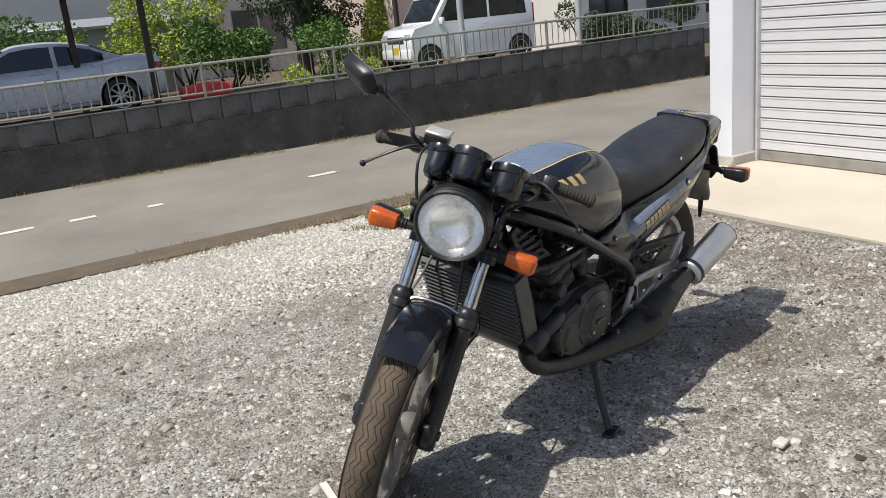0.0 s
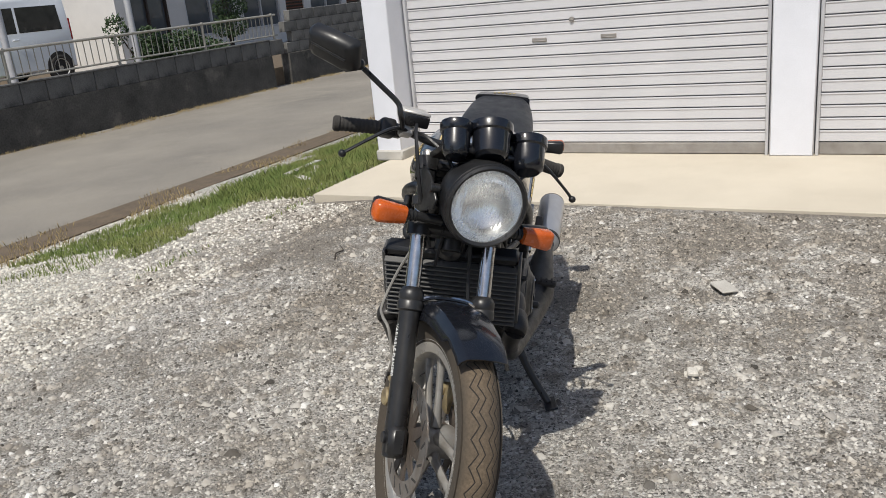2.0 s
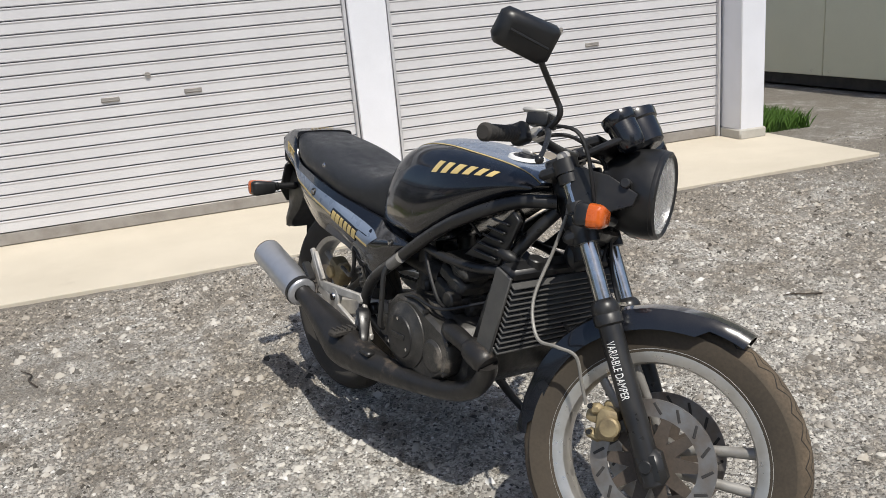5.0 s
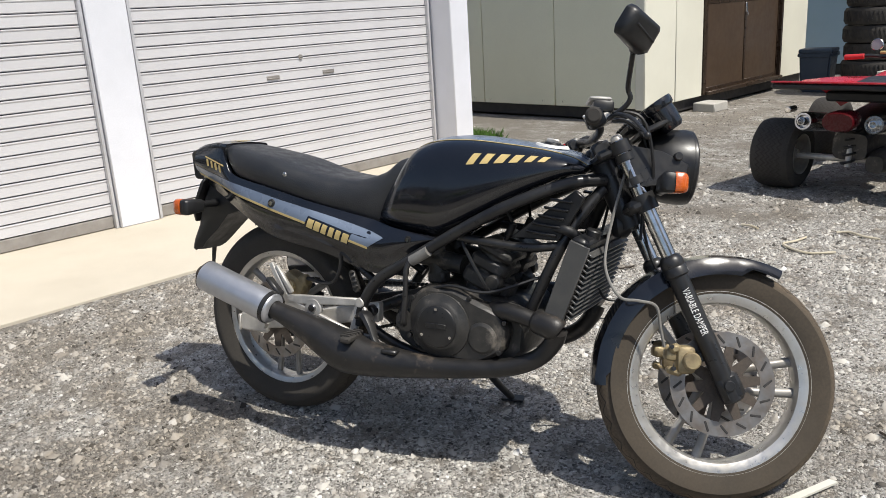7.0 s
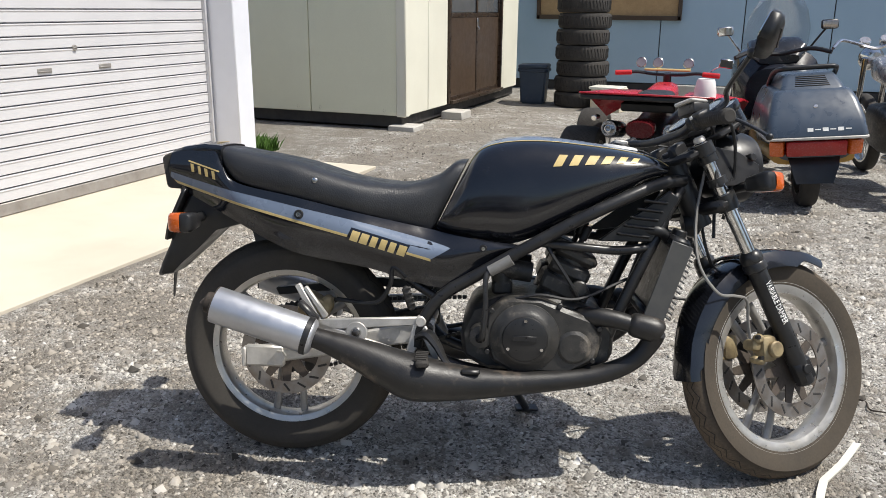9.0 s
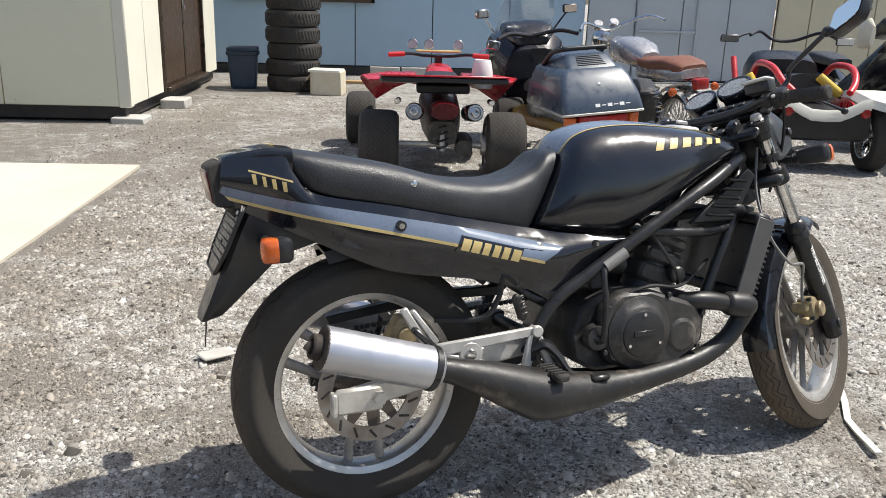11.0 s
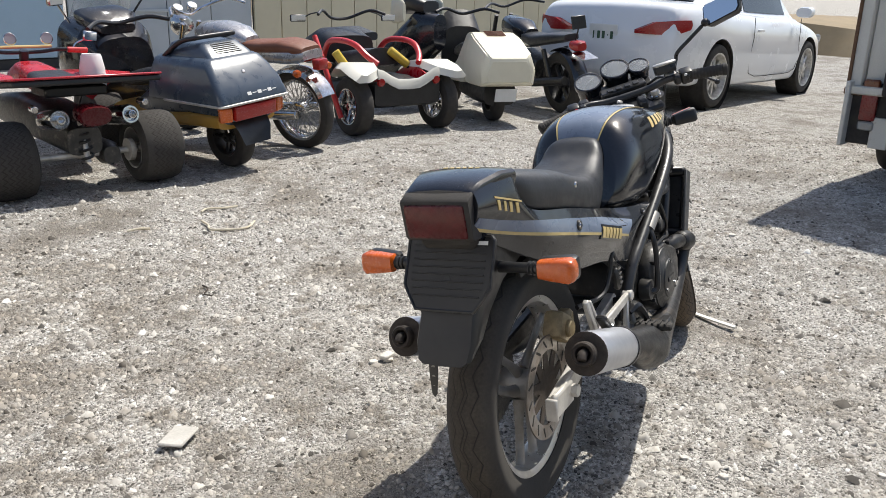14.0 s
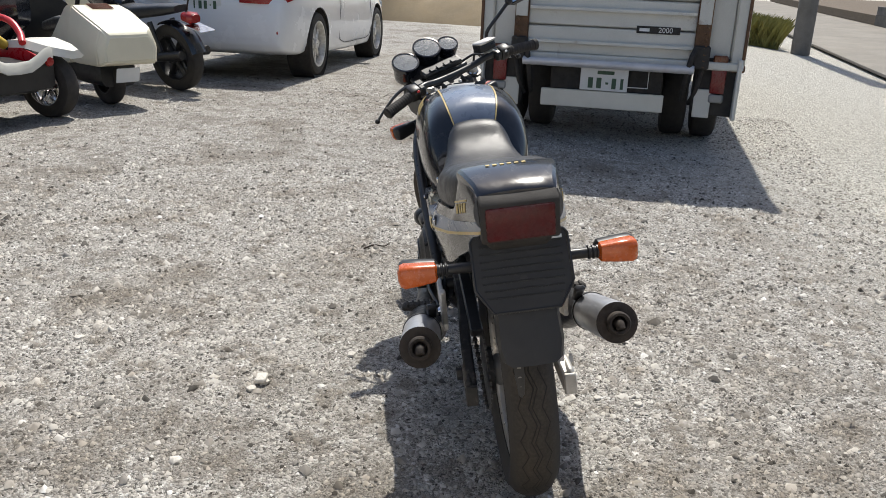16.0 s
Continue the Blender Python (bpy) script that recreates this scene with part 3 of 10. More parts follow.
def slat_profile(w):
    """One roller-shutter slat, 80 mm high: a flat face with rolled lips, drawn along y by w."""
    pr = [(0.010, 0.002), (0.010, 0.005), (-0.004, 0.007), (-0.0045, 0.03), (-0.005, 0.055), (-0.005, 0.064), (-0.0085, 0.0675), (-0.0095, 0.072), (-0.008, 0.0755), (0.010, 0.0765)]
    bm = bmesh.new()
    a = [bm.verts.new((x, -w / 2, z)) for x, z in pr] + [bm.verts.new((0.014, -w / 2, 0.078)), bm.verts.new((0.014, -w / 2, 0.002))]
    f = bm.faces.new(a)
    g = bmesh.ops.extrude_face_region(bm, geom=[f])
    bmesh.ops.translate(bm, vec=(0, w, 0), verts=[v for v in g["geom"] if isinstance(v, bmesh.types.BMVert)])
    return bm


def roller_shutter(y0, y1, handle_ys, lock_y):
    s = thing("roller_shutter", "closed off-white steel roller shutter of horizontal slats", "roller shutter", Matrix.Translation((SH_X, (y0 + y1) / 2, 0.022)), group="garage shutters")
    w = y1 - y0
    me = mesh_of(slat_profile(w), "shutter", "slat")
    part("bottom_bar", box((0.006, 0, 0.042), (0.03, w, 0.076), 0.004), "shutter_foot", s, "dull brown-grey bottom rail")
    for k in range(28):
        shared("slat", me, s, Matrix.Translation((0, 0, 0.082 + k * 0.08)))
    for hy in handle_ys:
        bm = box((-0.006, hy - (y0 + y1) / 2, 0.835), (0.008, 0.112, 0.03), 0.003)
        add_box(bm, (-0.011, hy - (y0 + y1) / 2, 0.829), (0.008, 0.10, 0.006), 0.001)
        part("pull_handle", bm, "shutter_foot", s, "recessed grey finger pull")
    bm = lathe([(0, 0.012), (0.017, 0.012), (0.020, 0.006), (0.020, 0)], 16, Matrix.Translation((-0.004, lock_y - (y0 + y1) / 2, 0.963)) @ pose(0, 0, 0, 0, -90, 0))
    add_box(bm, (-0.018, lock_y - (y0 + y1) / 2, 0.963), (0.004, 0.026, 0.006), 0.001)
    part("lock", bm, "shutter_foot", s, "round keyhole cover")
    for yy in (-w / 2 - 0.012, w / 2 + 0.012):
        part("guide_rail", box((-0.012, yy, 1.15), (0.05, 0.022, 2.30), 0.003), "guide", s, "pale metal guide rail")
    return s


roller_shutter(2.085, 4.70, (3.636, 3.125), 3.386)
roller_shutter(-0.86, 1.755, (0.736, 0.225), 0.477)


def column(name, x0, x1, y0, y1, plinth, label):
    e = thing(name, label, "column", kind="structure")
    part("shaft", box(((x0 + x1) / 2, (y0 + y1) / 2, 1.30), (x1 - x0, y1 - y0, 2.56), 0.008), "column", e)
    if plinth:
        part("plinth", box(((x0 + x1) / 2 - 0.004, (y0 + y1) / 2, 0.056), (x1 - x0 + 0.03, y1 - y0 + 0.024, 0.085), 0.012), "plinth", e, "rough concrete plinth")
    return e


column("wall_pier_1", 5.20, 5.60, 4.735, 4.955, True, "white-painted corner pier on a concrete plinth")
column("wall_pier_2", 5.20, 5.60, -1.12, -0.90, True, "white-painted corner pier on a concrete plinth")
label_plate = thing("wall_sticker", "white sticker with dark blue bars and a red line", "sticker", Matrix.Translation((5.1975, 4.845, 1.50)))
part("sheet", box((0, 0, 0), (0.003, 0.17, 0.13), 0.0005), "plate_white", label_plate)
for k in range(5):
    part("bar", box((-0.0025, 0.064 - 0.032 * k, -0.012), (0.002, 0.022, 0.045), 0.0), "bin_blue", label_plate, "dark blue bar")
part("line", box((-0.0025, 0, -0.052), (0.002, 0.165, 0.008), 0.0), "red_tube", label_plate, "red line")
column("wall_pier_3", 5.415, 5.60, 1.785, 2.055, False, "flat white pier between the two shutters")
for k, (c, s) in enumerate((((5.42, 1.92, 2.50), (0.36, 5.6, 0.36)), ((8.3, 5.0, 1.40), (5.3, 0.12, 2.8)), ((8.3, -1.17, 1.40), (5.3, 0.12, 2.8)), ((11.0, 1.92, 1.40), (0.12, 6.1, 2.8)))):
    solid("wall_%s" % ("lintel", "north", "south", "east")[k], box(c, s, 0.006), "column", "white-painted garage wall", "wall", "structure")
solid("roof", box((8.15, 1.92, 2.86), (6.0, 6.5, 0.10), 0.01), "roof_metal", "flat grey metal garage roof", "roof", "structure")

# ---------- cream site cabin ----------
CX, CY = 4.78, -3.25
cabin = thing("site_cabin", "cream panelled prefabricated cabin on a black steel skid", "cabin", Matrix.Translation((CX, CY, 0)))


def cabin_panel(x0, x1, y0, y1, z0=0.15, z1=2.55, mat="cream", label=""):
    bm = box(((x0 + x1) / 2, (y0 + y1) / 2, (z0 + z1) / 2), (abs(x1 - x0) or 0.05, abs(y1 - y0) or 0.05, z1 - z0), 0.007)
    return part("wall_panel", bm, mat, cabin, label)


part("skid", box((2.4, -2.1, 0.085), (4.66, 4.06, 0.13), 0.008), "skid", cabin, "rust-flecked black steel base")
xs = [0.10, 1.14, 2.20, 3.26, 4.32, 4.75]
for a, b in zip(xs, xs[1:]):
    cabin_panel(a + 0.004, b - 0.004, -0.05, -0.01)
part("corner_post", box((0.05, -0.05, 1.35), (0.115, 0.115, 2.42), 0.012), "cream_pale", cabin, "paler cream corner post with rust marks")
cabin_panel(0.01, 0.05, -0.11, -0.64, mat="cream_pale")
cabin_panel(0.01, 0.05, -0.648, -1.235, mat="cream_pale")
cabin_panel(0.01, 0.05, -3.30, -4.10, mat="cream_pale")
cabin_panel(0.01, 0.05, -1.25, -3.28, 2.05, 2.55, "cream_pale")
part("top_rail", box((2.4, -2.1, 2.60), (4.86, 4.26, 0.10), 0.01), "cream_pale", cabin)
part("back_wall", box((2.4, -4.08, 1.35), (4.7, 0.04, 2.4), 0.004), "cream", cabin)
part("end_wall", box((4.77, -2.1, 1.35), (0.04, 4.0, 2.4), 0.004), "cream", cabin)
bm = bmesh.new()
for c, s in (((0.02, -1.27, 1.10), (0.07, 0.05, 1.88)), ((0.02, -3.26, 1.10), (0.07, 0.05, 1.88)), ((0.02, -2.265, 2.03), (0.07, 1.94, 0.05)), ((0.0, -2.265, 0.175), (0.11, 1.98, 0.04))):
    add_box(bm, c, s, 0.004)
part("door_frame", bm, "door_alu", cabin, "dark bronze door frame")
for k, yc in enumerate((-1.77, -2.75)):
    leaf = part("sliding_door", box((0.022 + 0.022 * k, yc, 0.68), (0.028, 0.92, 0.94), 0.004), "brown_door", cabin, "dark brown sliding door leaf")
    bm = bmesh.new()
    for dy in (-0.49, 0.49):
        add_box(bm, (0.02 + 0.022 * k, yc + dy, 1.10), (0.034, 0.045, 1.82), 0.004)
    for zz in (0.21, 1.17, 1.98):
        add_box(bm, (0.02 + 0.022 * k, yc, zz), (0.034, 0.94, 0.05), 0.004)
    part("leaf_frame", bm, "door_alu", leaf)
    part("pane", box((0.026 + 0.022 * k, yc, 1.58), (0.008, 0.92, 0.76)), "pane", leaf, "dim glass pane with blinds behind")
    bm = bmesh.new()
    for i in range(14):
        add_box(bm, (0.046 + 0.022 * k, yc, 1.24 + i * 0.05), (0.004, 0.9, 0.022), 0, pose(0, 0, 0, 0, 25, 0))
    part("blind", bm, "curtain", leaf)
bm = box((-0.004, -2.24, 1.08), (0.02, 0.03, 0.11), 0.004)
add_tube(bm, [(-0.02, -2.24, 1.03), (-0.03, -2.24, 1.0), (-0.02, -2.24, 0.985), (-0.01, -2.24, 1.0), (-0.02, -2.24, 1.03)], 0.005, 6)
part("padlock", bm, "chrome", cabin, "small padlock on the door")
for xx in (0.25, 1.02, 1.30, 2.10, 2.35, 3.1):
    part("bolt", lathe([(0, 0.012), (0.014, 0.012), (0.018, 0)], 8), "rust", cabin, "rusty bolt head", Matrix.Translation((xx, -0.008, 0.20)) @ pose(0, 0, 0, 90, 0, 0))

for k, (bx, by, sz) in enumerate(((4.80, -3.31, (0.30, 0.28, 0.075)), (4.66, -4.45, (0.26, 0.32, 0.10)))):
    if k == 0:
        solid("concrete_block", box((bx, by, 0.02), sz, 0.01), "plinth", "grey concrete pad under the cabin corner", "block")
    elif k == 1:
        solid("concrete_block", box((bx, by, 0.045), sz, 0.01), "plinth", "grey concrete step block before the cabin door", "block")

# ---------- blue hut and panel fence behind ----------
BY = -8.65


def panel_run(name, label, x0, x1, step, mat, z0, z1, y):
    e = thing(name, label, "wall", kind="structure")
    n = max(1, round((x1 - x0) / step))
    w = (x1 - x0) / n
    me = mesh_of(box((0, 0, (z1 - z0) / 2), (w - 0.014, 0.05, z1 - z0), 0.006), mat, "panel")
    for i in range(n):
        shared("panel", me, e, Matrix.Translation((x0 + w * (i + 0.5), y, z0)))
    part("backing", box(((x0 + x1) / 2, y - 0.04, (z0 + z1) / 2 - 0.02), (x1 - x0, 0.03, z1 - z0 + 0.04)), "skid", e)
    return e


panel_run("wall_blue", "pale blue steel panel wall of a hut", -0.70, 5.30, 1.16, "blue_panel", 0.15, 3.0, BY)
# the dark gap below the hut is a black block, its shade as colour
solid("blue_hut_skid", box((2.3, BY - 0.9, 0.07), (5.9, 1.8, 0.14), 0.01), "skid", "dark block for the shaded gap under the blue hut", "skid", "structure")
win = thing("window_1", "brown-framed hut window with a closed shutter", "window", Matrix.Translation((3.72, BY, 1.13)) @ Matrix.Scale(1.127, 4), kind="structure")
bm = bmesh.new()
for c, s in (((0, 0.05, 0.0), (1.98, 0.07, 0.06)), ((-0.97, 0.05, 0.42), (0.05, 0.07, 0.9)), ((0.97, 0.05, 0.42), (0.05, 0.07, 0.9)), ((0, 0.05, 0.86), (1.98, 0.07, 0.05))):
    add_box(bm, c, s, 0.005)
part("window_frame", bm, "brown_door", win)
part("shutter_board", box((0, 0.036, 0.43), (1.9, 0.012, 0.84)), "timber", win, "tan shutter board")
panel_run("wall_grey", "weathered grey steel doors of a store", -3.74, -0.74, 0.74, "grey_panel", 0.05, 2.9, BY + 0.06)
bm = bmesh.new()
for xx in (-1.52, -2.48):
    add_box(bm, (xx, BY + 0.10, 1.25), (0.03, 0.03, 2.3), 0.004)
add_box(bm, (-2.0, BY + 0.10, 0.80), (0.97, 0.03, 0.04), 0.004)
solid("door_bars", bm, "grey_panel", "grey door edge bars on the store front", "door", "structure")
panel_run("wall_beige", "tall beige corrugated panel fence", -16.5, -3.77, 0.52, "beige_panel", 0.02, 2.6, BY + 0.1)

# ---------- roadside wall, fence and what lies behind ----------
WY = 11.33


def wall_top(x):
    return 0.590 + 0.0045 * (x - 2.0)


low = thing("roadside_wall", "stained grey concrete-block wall on a dark retaining base", "wall", kind="structure")
bm = bmesh.new()
rings = []
for x in np.arange(-30, 12.61, 1.2):
    t = wall_top(x) - 0.29
    rings.append([(x, WY - 0.06, -0.30), (x, WY - 0.05, t), (x, WY + 0.14, t), (x, WY + 0.14, -0.30)])
rings_mesh(bm, rings)
part("retaining_base", bm, "wall_base", low, "near-black damp retaining base")
blk_me = mesh_of(box((0, 0, 0.134), (0.392, 0.13, 0.268), 0.006), "wall_block", "block")
cap_me = mesh_of(box((0, 0, 0.01), (0.396, 0.15, 0.022), 0.004), "wall_block", "cap_block")
x = -8.0
while x < 12.4:
    zt = wall_top(x + 0.2)
    tilt = pose(0, 0, 0, 0, math.degrees(-0.0045), 0)
    shared("block", blk_me, low, Matrix.Translation((x + 0.2, WY + 0.03, zt - 0.288)) @ tilt)
    x += 0.4
bm = bmesh.new()
for x in np.arange(-30, -8.1, 0.4):
    add_box(bm, (x + 0.2, WY + 0.03, wall_top(x) - 0.15), (0.392, 0.13, 0.268))
tagged(part("far_blocks", bm, "wall_block", low), kind="stuff")
bm = bmesh.new()
rings_mesh(bm, [[(x, WY - 0.05, wall_top(x) - 0.018), (x, WY - 0.05, wall_top(x)), (x, WY + 0.11, wall_top(x)), (x, WY + 0.11, wall_top(x) - 0.018)] for x in np.arange(-30, 12.6, 1.2)])
part("coping", bm, "wall_block", low)

high = thing("high_wall", "tall weathered grey concrete-block wall beside the road", "wall", kind="structure")
part("retaining_base", box((29.5, WY + 0.04, 0.02), (34.0, 0.20, 0.64), 0.006), "wall_base", high)
me = mesh_of(box((0, 0, 0.094), (0.392, 0.13, 0.188), 0.006), "wall_block", "block")
for r in range(4):
    x = 12.5 + (0.2 if r % 2 else 0.0)
    while x < 24:
        shared("block", me, high, Matrix.Translation((x + 0.2, WY + 0.03, 0.345 + r * 0.192)))
        x += 0.4
part("far_blocks", box((35.5, WY + 0.03, 0.72), (23.0, 0.13, 0.76), 0.006), "wall_block", high)

fence = thing("railing", "weathered grey steel railing on top of the wall", "railing")
bal = mesh_of(tube([(0, 0, 0.06), (0, 0, 0.40)], 0.0075, 6, smooth=False), "fence", "baluster")
post = mesh_of(box((0, 0, 0.22), (0.035, 0.035, 0.46), 0.004), "fence", "post")
for k, x in enumerate(np.arange(-8.0, 12.3, 0.115)):
    shared("baluster", bal, fence, Matrix.Translation((x, WY + 0.03, wall_top(x))))
for x in np.arange(-8.0, 12.4, 1.84):
    shared("post", post, fence, Matrix.Translation((x, WY + 0.03, wall_top(x))))
for dz, r in ((0.06, 0.014), (0.42, 0.019)):
    part("rail", tube([(x, WY + 0.03, wall_top(x) + dz) for x in (-8.2, 2, 12.35)], r, 8, 2, smooth=False), "fence", fence)

slab_sheet("neighbour_yard", -60, 90, WY + 0.14, 90, 0.10, 0.35, "soil", "brown raised garden ground behind the wall", "ground")

# side-line dashes on the road
for k, (x, y, L) in enumerate(((0.50, 9.02, 0.30), (1.08, 9.0, 0.24), (1.76, 8.96, 0.15), (3.54, 8.90, 0.32))):
    solid("road_marking", box((x, y, ROAD_Z + 0.004), (L, 0.10, 0.006), 0.002, pose(0, 0, 0, 0, 0, 2)), "road_paint", "worn white painted dash on the road", "road marking", "structure", "road dashes")
# ---------- the black motorcycle ----------
BIKE = pose(2.451, 2.819, 0.004, 0, 0, -162.7) @ pose(0, 0, 0, -8.2, 0, 0)
bike = thing("motorcycle", "black two-stroke motorcycle leaning on its side stand", "motorcycle", BIKE)
FORK = Matrix.Translation((1.345, 0, 0.275)) @ pose(0, 0, 0, 0, -26.7, 0) @ pose(0, 0, 0, 0, 0, 29.0)
LEVEL = pose(0, 0, 0, 0, 26.7, 0)
MIRROR_Y = Matrix.Diagonal((1, -1, 1, 1))


def tread_material(name, lines, teeth, amp, groove, base, other, crown=None, wall_tint=(0.046, 0.042, 0.037)):
    """Tyre rubber with zigzag grooves cut round it; the wheel's axle is the object's y."""
    m = material(name, base, 0.92, other=other, scale=7, fine=0.25, bump=0.0, rough_var=0.05)
    nt, lk = m.node_tree.nodes, m.node_tree.links.new
    p = nt["Principled BSDF"]
    tc, sx = nt.new("ShaderNodeTexCoord"), nt.new("ShaderNodeSeparateXYZ")
    lk(tc.outputs["Object"], sx.inputs[0])

    def op(kind, a, b=None):
        n = nt.new("ShaderNodeMath")
        n.operation = kind
        for i, v in enumerate((a, b)):
            if v is None:
                continue
            if isinstance(v, (int, float)):
                n.inputs[i].default_value = v
            else:
                lk(v, n.inputs[i])
        return n.outputs[0]

    ang = op("MULTIPLY", op("ARCTAN2", sx.outputs[2], sx.outputs[0]), teeth / math.tau)
    best = None
    for c, sign in lines:
        tri = op("MULTIPLY", op("SUBTRACT", op("PINGPONG", op("ADD", ang, 100.0 + 0.25 * sign), 0.5), 0.25), 4 * amp * sign)
        d = op("ABSOLUTE", op("SUBTRACT", op("SUBTRACT", sx.outputs[1], c), tri))
        best = d if best is None else op("MINIMUM", best, d)
    mr = nt.new("ShaderNodeMapRange")
    mr.inputs[1].default_value, mr.inputs[2].default_value = groove * 0.5, groove
    lk(best, mr.inputs[0])
    old = p.inputs["Base Color"].links[0].from_socket
    mx = nt.new("ShaderNodeMix")
    mx.data_type = "RGBA"
    mx.inputs[6].default_value = (0.026, 0.022, 0.018, 1)
    lk(mr.outputs[0], mx.inputs[0])
    if crown:
        # the sidewalls carry their own tint of dust
        rad = op("SQRT", op("ADD", op("MULTIPLY", sx.outputs[0], sx.outputs[0]), op("MULTIPLY", sx.outputs[2], sx.outputs[2])))
        wall = nt.new("ShaderNodeMapRange")
        wall.inputs[1].default_value, wall.inputs[2].default_value = crown - 0.030, crown - 0.008
        wall.inputs[3].default_value = 0.28
        lk(rad, wall.inputs[0])
        my = nt.new("ShaderNodeMix")
        my.data_type = "RGBA"
        my.inputs[6].default_value = (*wall_tint, 1)
        lk(wall.outputs[0], my.inputs[0])
        lk(old, my.inputs[7])
        old = my.outputs[2]
    lk(old, mx.inputs[7])
    lk(mx.outputs[2], p.inputs["Base Color"])
    b = nt.new("ShaderNodeBump")
    b.inputs["Strength"].default_value, b.inputs["Distance"].default_value = 0.8, 0.003
    lk(mr.outputs[0], b.inputs["Height"])
    lk(b.outputs[0], p.inputs["Normal"])
    return m


M["front_tread"] = tread_material("front_tread", ((0.010, 1), (0.010, -1), (-0.010, 1), (-0.010, -1), (0.024, 1), (0.024, -1), (-0.024, 1), (-0.024, -1)), 34, 0.0075, 0.0016, (0.135, 0.100, 0.066), (0.070, 0.055, 0.040), 0.309, (0.044, 0.038, 0.030))
M["rear_tread"] = tread_material("rear_tread", ((0.004, 1), (-0.004, 1), (0.026, 1), (0.026, -1), (-0.026, 1), (-0.026, -1)), 24, 0.0075, 0.0017, (0.066, 0.054, 0.040), (0.036, 0.031, 0.025), 0.315)
M["alloy_rim"] = material("alloy_rim", (0.62, 0.605, 0.58), 0.36, metal=0.75, scale=18, other=(0.48, 0.455, 0.41), dirt=(0.20, 0.165, 0.12), dirt_at=0.6, dirt_scale=9)
M["sooty_end"] = material("sooty_end", (0.050, 0.038, 0.029), 0.8, scale=24, other=(0.014, 0.012, 0.011), dirt=(0.12, 0.075, 0.045), dirt_at=0.6, dirt_scale=14, bump=0.2, bump_scale=180)
M["carrier"] = material("carrier", (0.085, 0.066, 0.052), 0.7, scale=20, other=(0.05, 0.041, 0.034), fine=0.15)
TURN_Y = pose(0, 0, 0, -90, 0, 0)  # z of a lathe to +y


def cast_wheel(name, parent, m, r, half_w, rim_r, rim_w, spoke_at, tread, disc_sides, disc_r, label):
    bm = bmesh.new()
    add_lathe(bm, [(0.012, -0.055), (0.034, -0.055), (0.040, -0.045), (0.040, 0.045), (0.034, 0.055), (0.012, 0.055)], 24, TURN_Y, loop=True)
    wheel = part(name, bm, "alloy", parent, label, angle=50)
    wheel.matrix_local = m
    for k in range(3):
        for s in (-1, 1):
            a = radians(spoke_at + 120 * k)
            ca, sa = math.cos(a), math.sin(a)
            o = Vector((-sa, 0, ca)) * s
            p0 = Vector((ca, 0, sa)) * 0.030 + o * 0.022
            p1 = Vector((ca, 0, sa)) * 0.10 + o * 0.032
            p2 = Vector((ca, 0, sa)) * (rim_r - 0.012) + o * 0.042
            part("spoke", tube([p0, p1, p2], [0.013, 0.0085, 0.0105], 8, 4, flat=1.3), "alloy", wheel, angle=50)
    w, q = rim_w, rim_r
    rim = [(q - 0.020, -w * 0.35), (q - 0.018, -w * 0.75), (q - 0.004, -w * 0.86), (q + 0.009, -w * 0.96), (q + 0.012, -w), (q + 0.005, -w * 1.04),
           (q - 0.010, -w * 0.99), (q - 0.024, -w * 0.84), (q - 0.028, -w * 0.6), (q - 0.030, 0)]
    prof = rim + [(a, -b) for a, b in rim[-2::-1]]
    rim_ob = part("rim", lathe(prof, 64, TURN_Y, loop=True), "alloy_rim", wheel, "dusty grey alloy rim with a bright lip")
    for s in (-1, 1):
        part("rim_lip", lathe([(q + 0.006, s * w * 1.02), (q + 0.0135, s * w * 0.97), (q + 0.0135, s * w * 1.03), (q + 0.005, s * w * 1.075)], 64, TURN_Y, loop=True), "alloy_lip", rim_ob)
    t = [(q - 0.008, 0.72), (q + 0.006, 0.80), (q + 0.030, 0.97), (q + 0.050, 1.0), (r - 0.030, 0.90), (r - 0.016, 0.74), (r - 0.006, 0.46), (r - 0.001, 0.2), (r, 0)]
    prof = [(a, b * half_w) for a, b in t] + [(a, -b * half_w) for a, b in t[-2::-1]]
    tyre = part("tyre", lathe(prof, 96, TURN_Y, loop=True), tread, wheel, "worn dusty tyre with zigzag tread", angle=60)
    for sd in disc_sides:
        bm = lathe([(disc_r * 0.72, -0.0022), (disc_r, -0.0022), (disc_r, 0.0022), (disc_r * 0.72, 0.0022)], 56, TURN_Y @ Matrix.Translation((0, 0, 0)), loop=True)
        star = []
        for k in range(20):
            a, q = k * math.tau / 20, (disc_r * 0.75 if k % 2 else 0.050)
            for da in (-0.10, 0.10) if k % 2 else (0.0,):
                star.append((q * math.cos(a + da), q * math.sin(a + da)))
        disc = part("brake_disc", bm, "steel_disc", wheel, "slotted steel brake disc")
        disc.matrix_local = Matrix.Translation((0, sd, 0))
        carrier = part("disc_carrier", prism(star, 0.004, Matrix.Translation((0, 0.002, 0)) @ SIDE), "carrier", disc, "rust-brown disc carrier")
        carrier.matrix_local = Matrix.Identity(4)
        slot = mesh_of(box((0, 0, 0), (disc_r * 0.21, 0.0064, 0.0062), 0.001), "skid", "disc_slot")
        for k in range(16):
            a = k * math.tau / 16
            shared("disc_slot", slot, disc, Matrix.Translation((disc_r * 0.86 * math.cos(a), 0, disc_r * 0.86 * math.sin(a))) @ pose(0, 0, 0, 0, -math.degrees(a) - 38, 0))
    return wheel


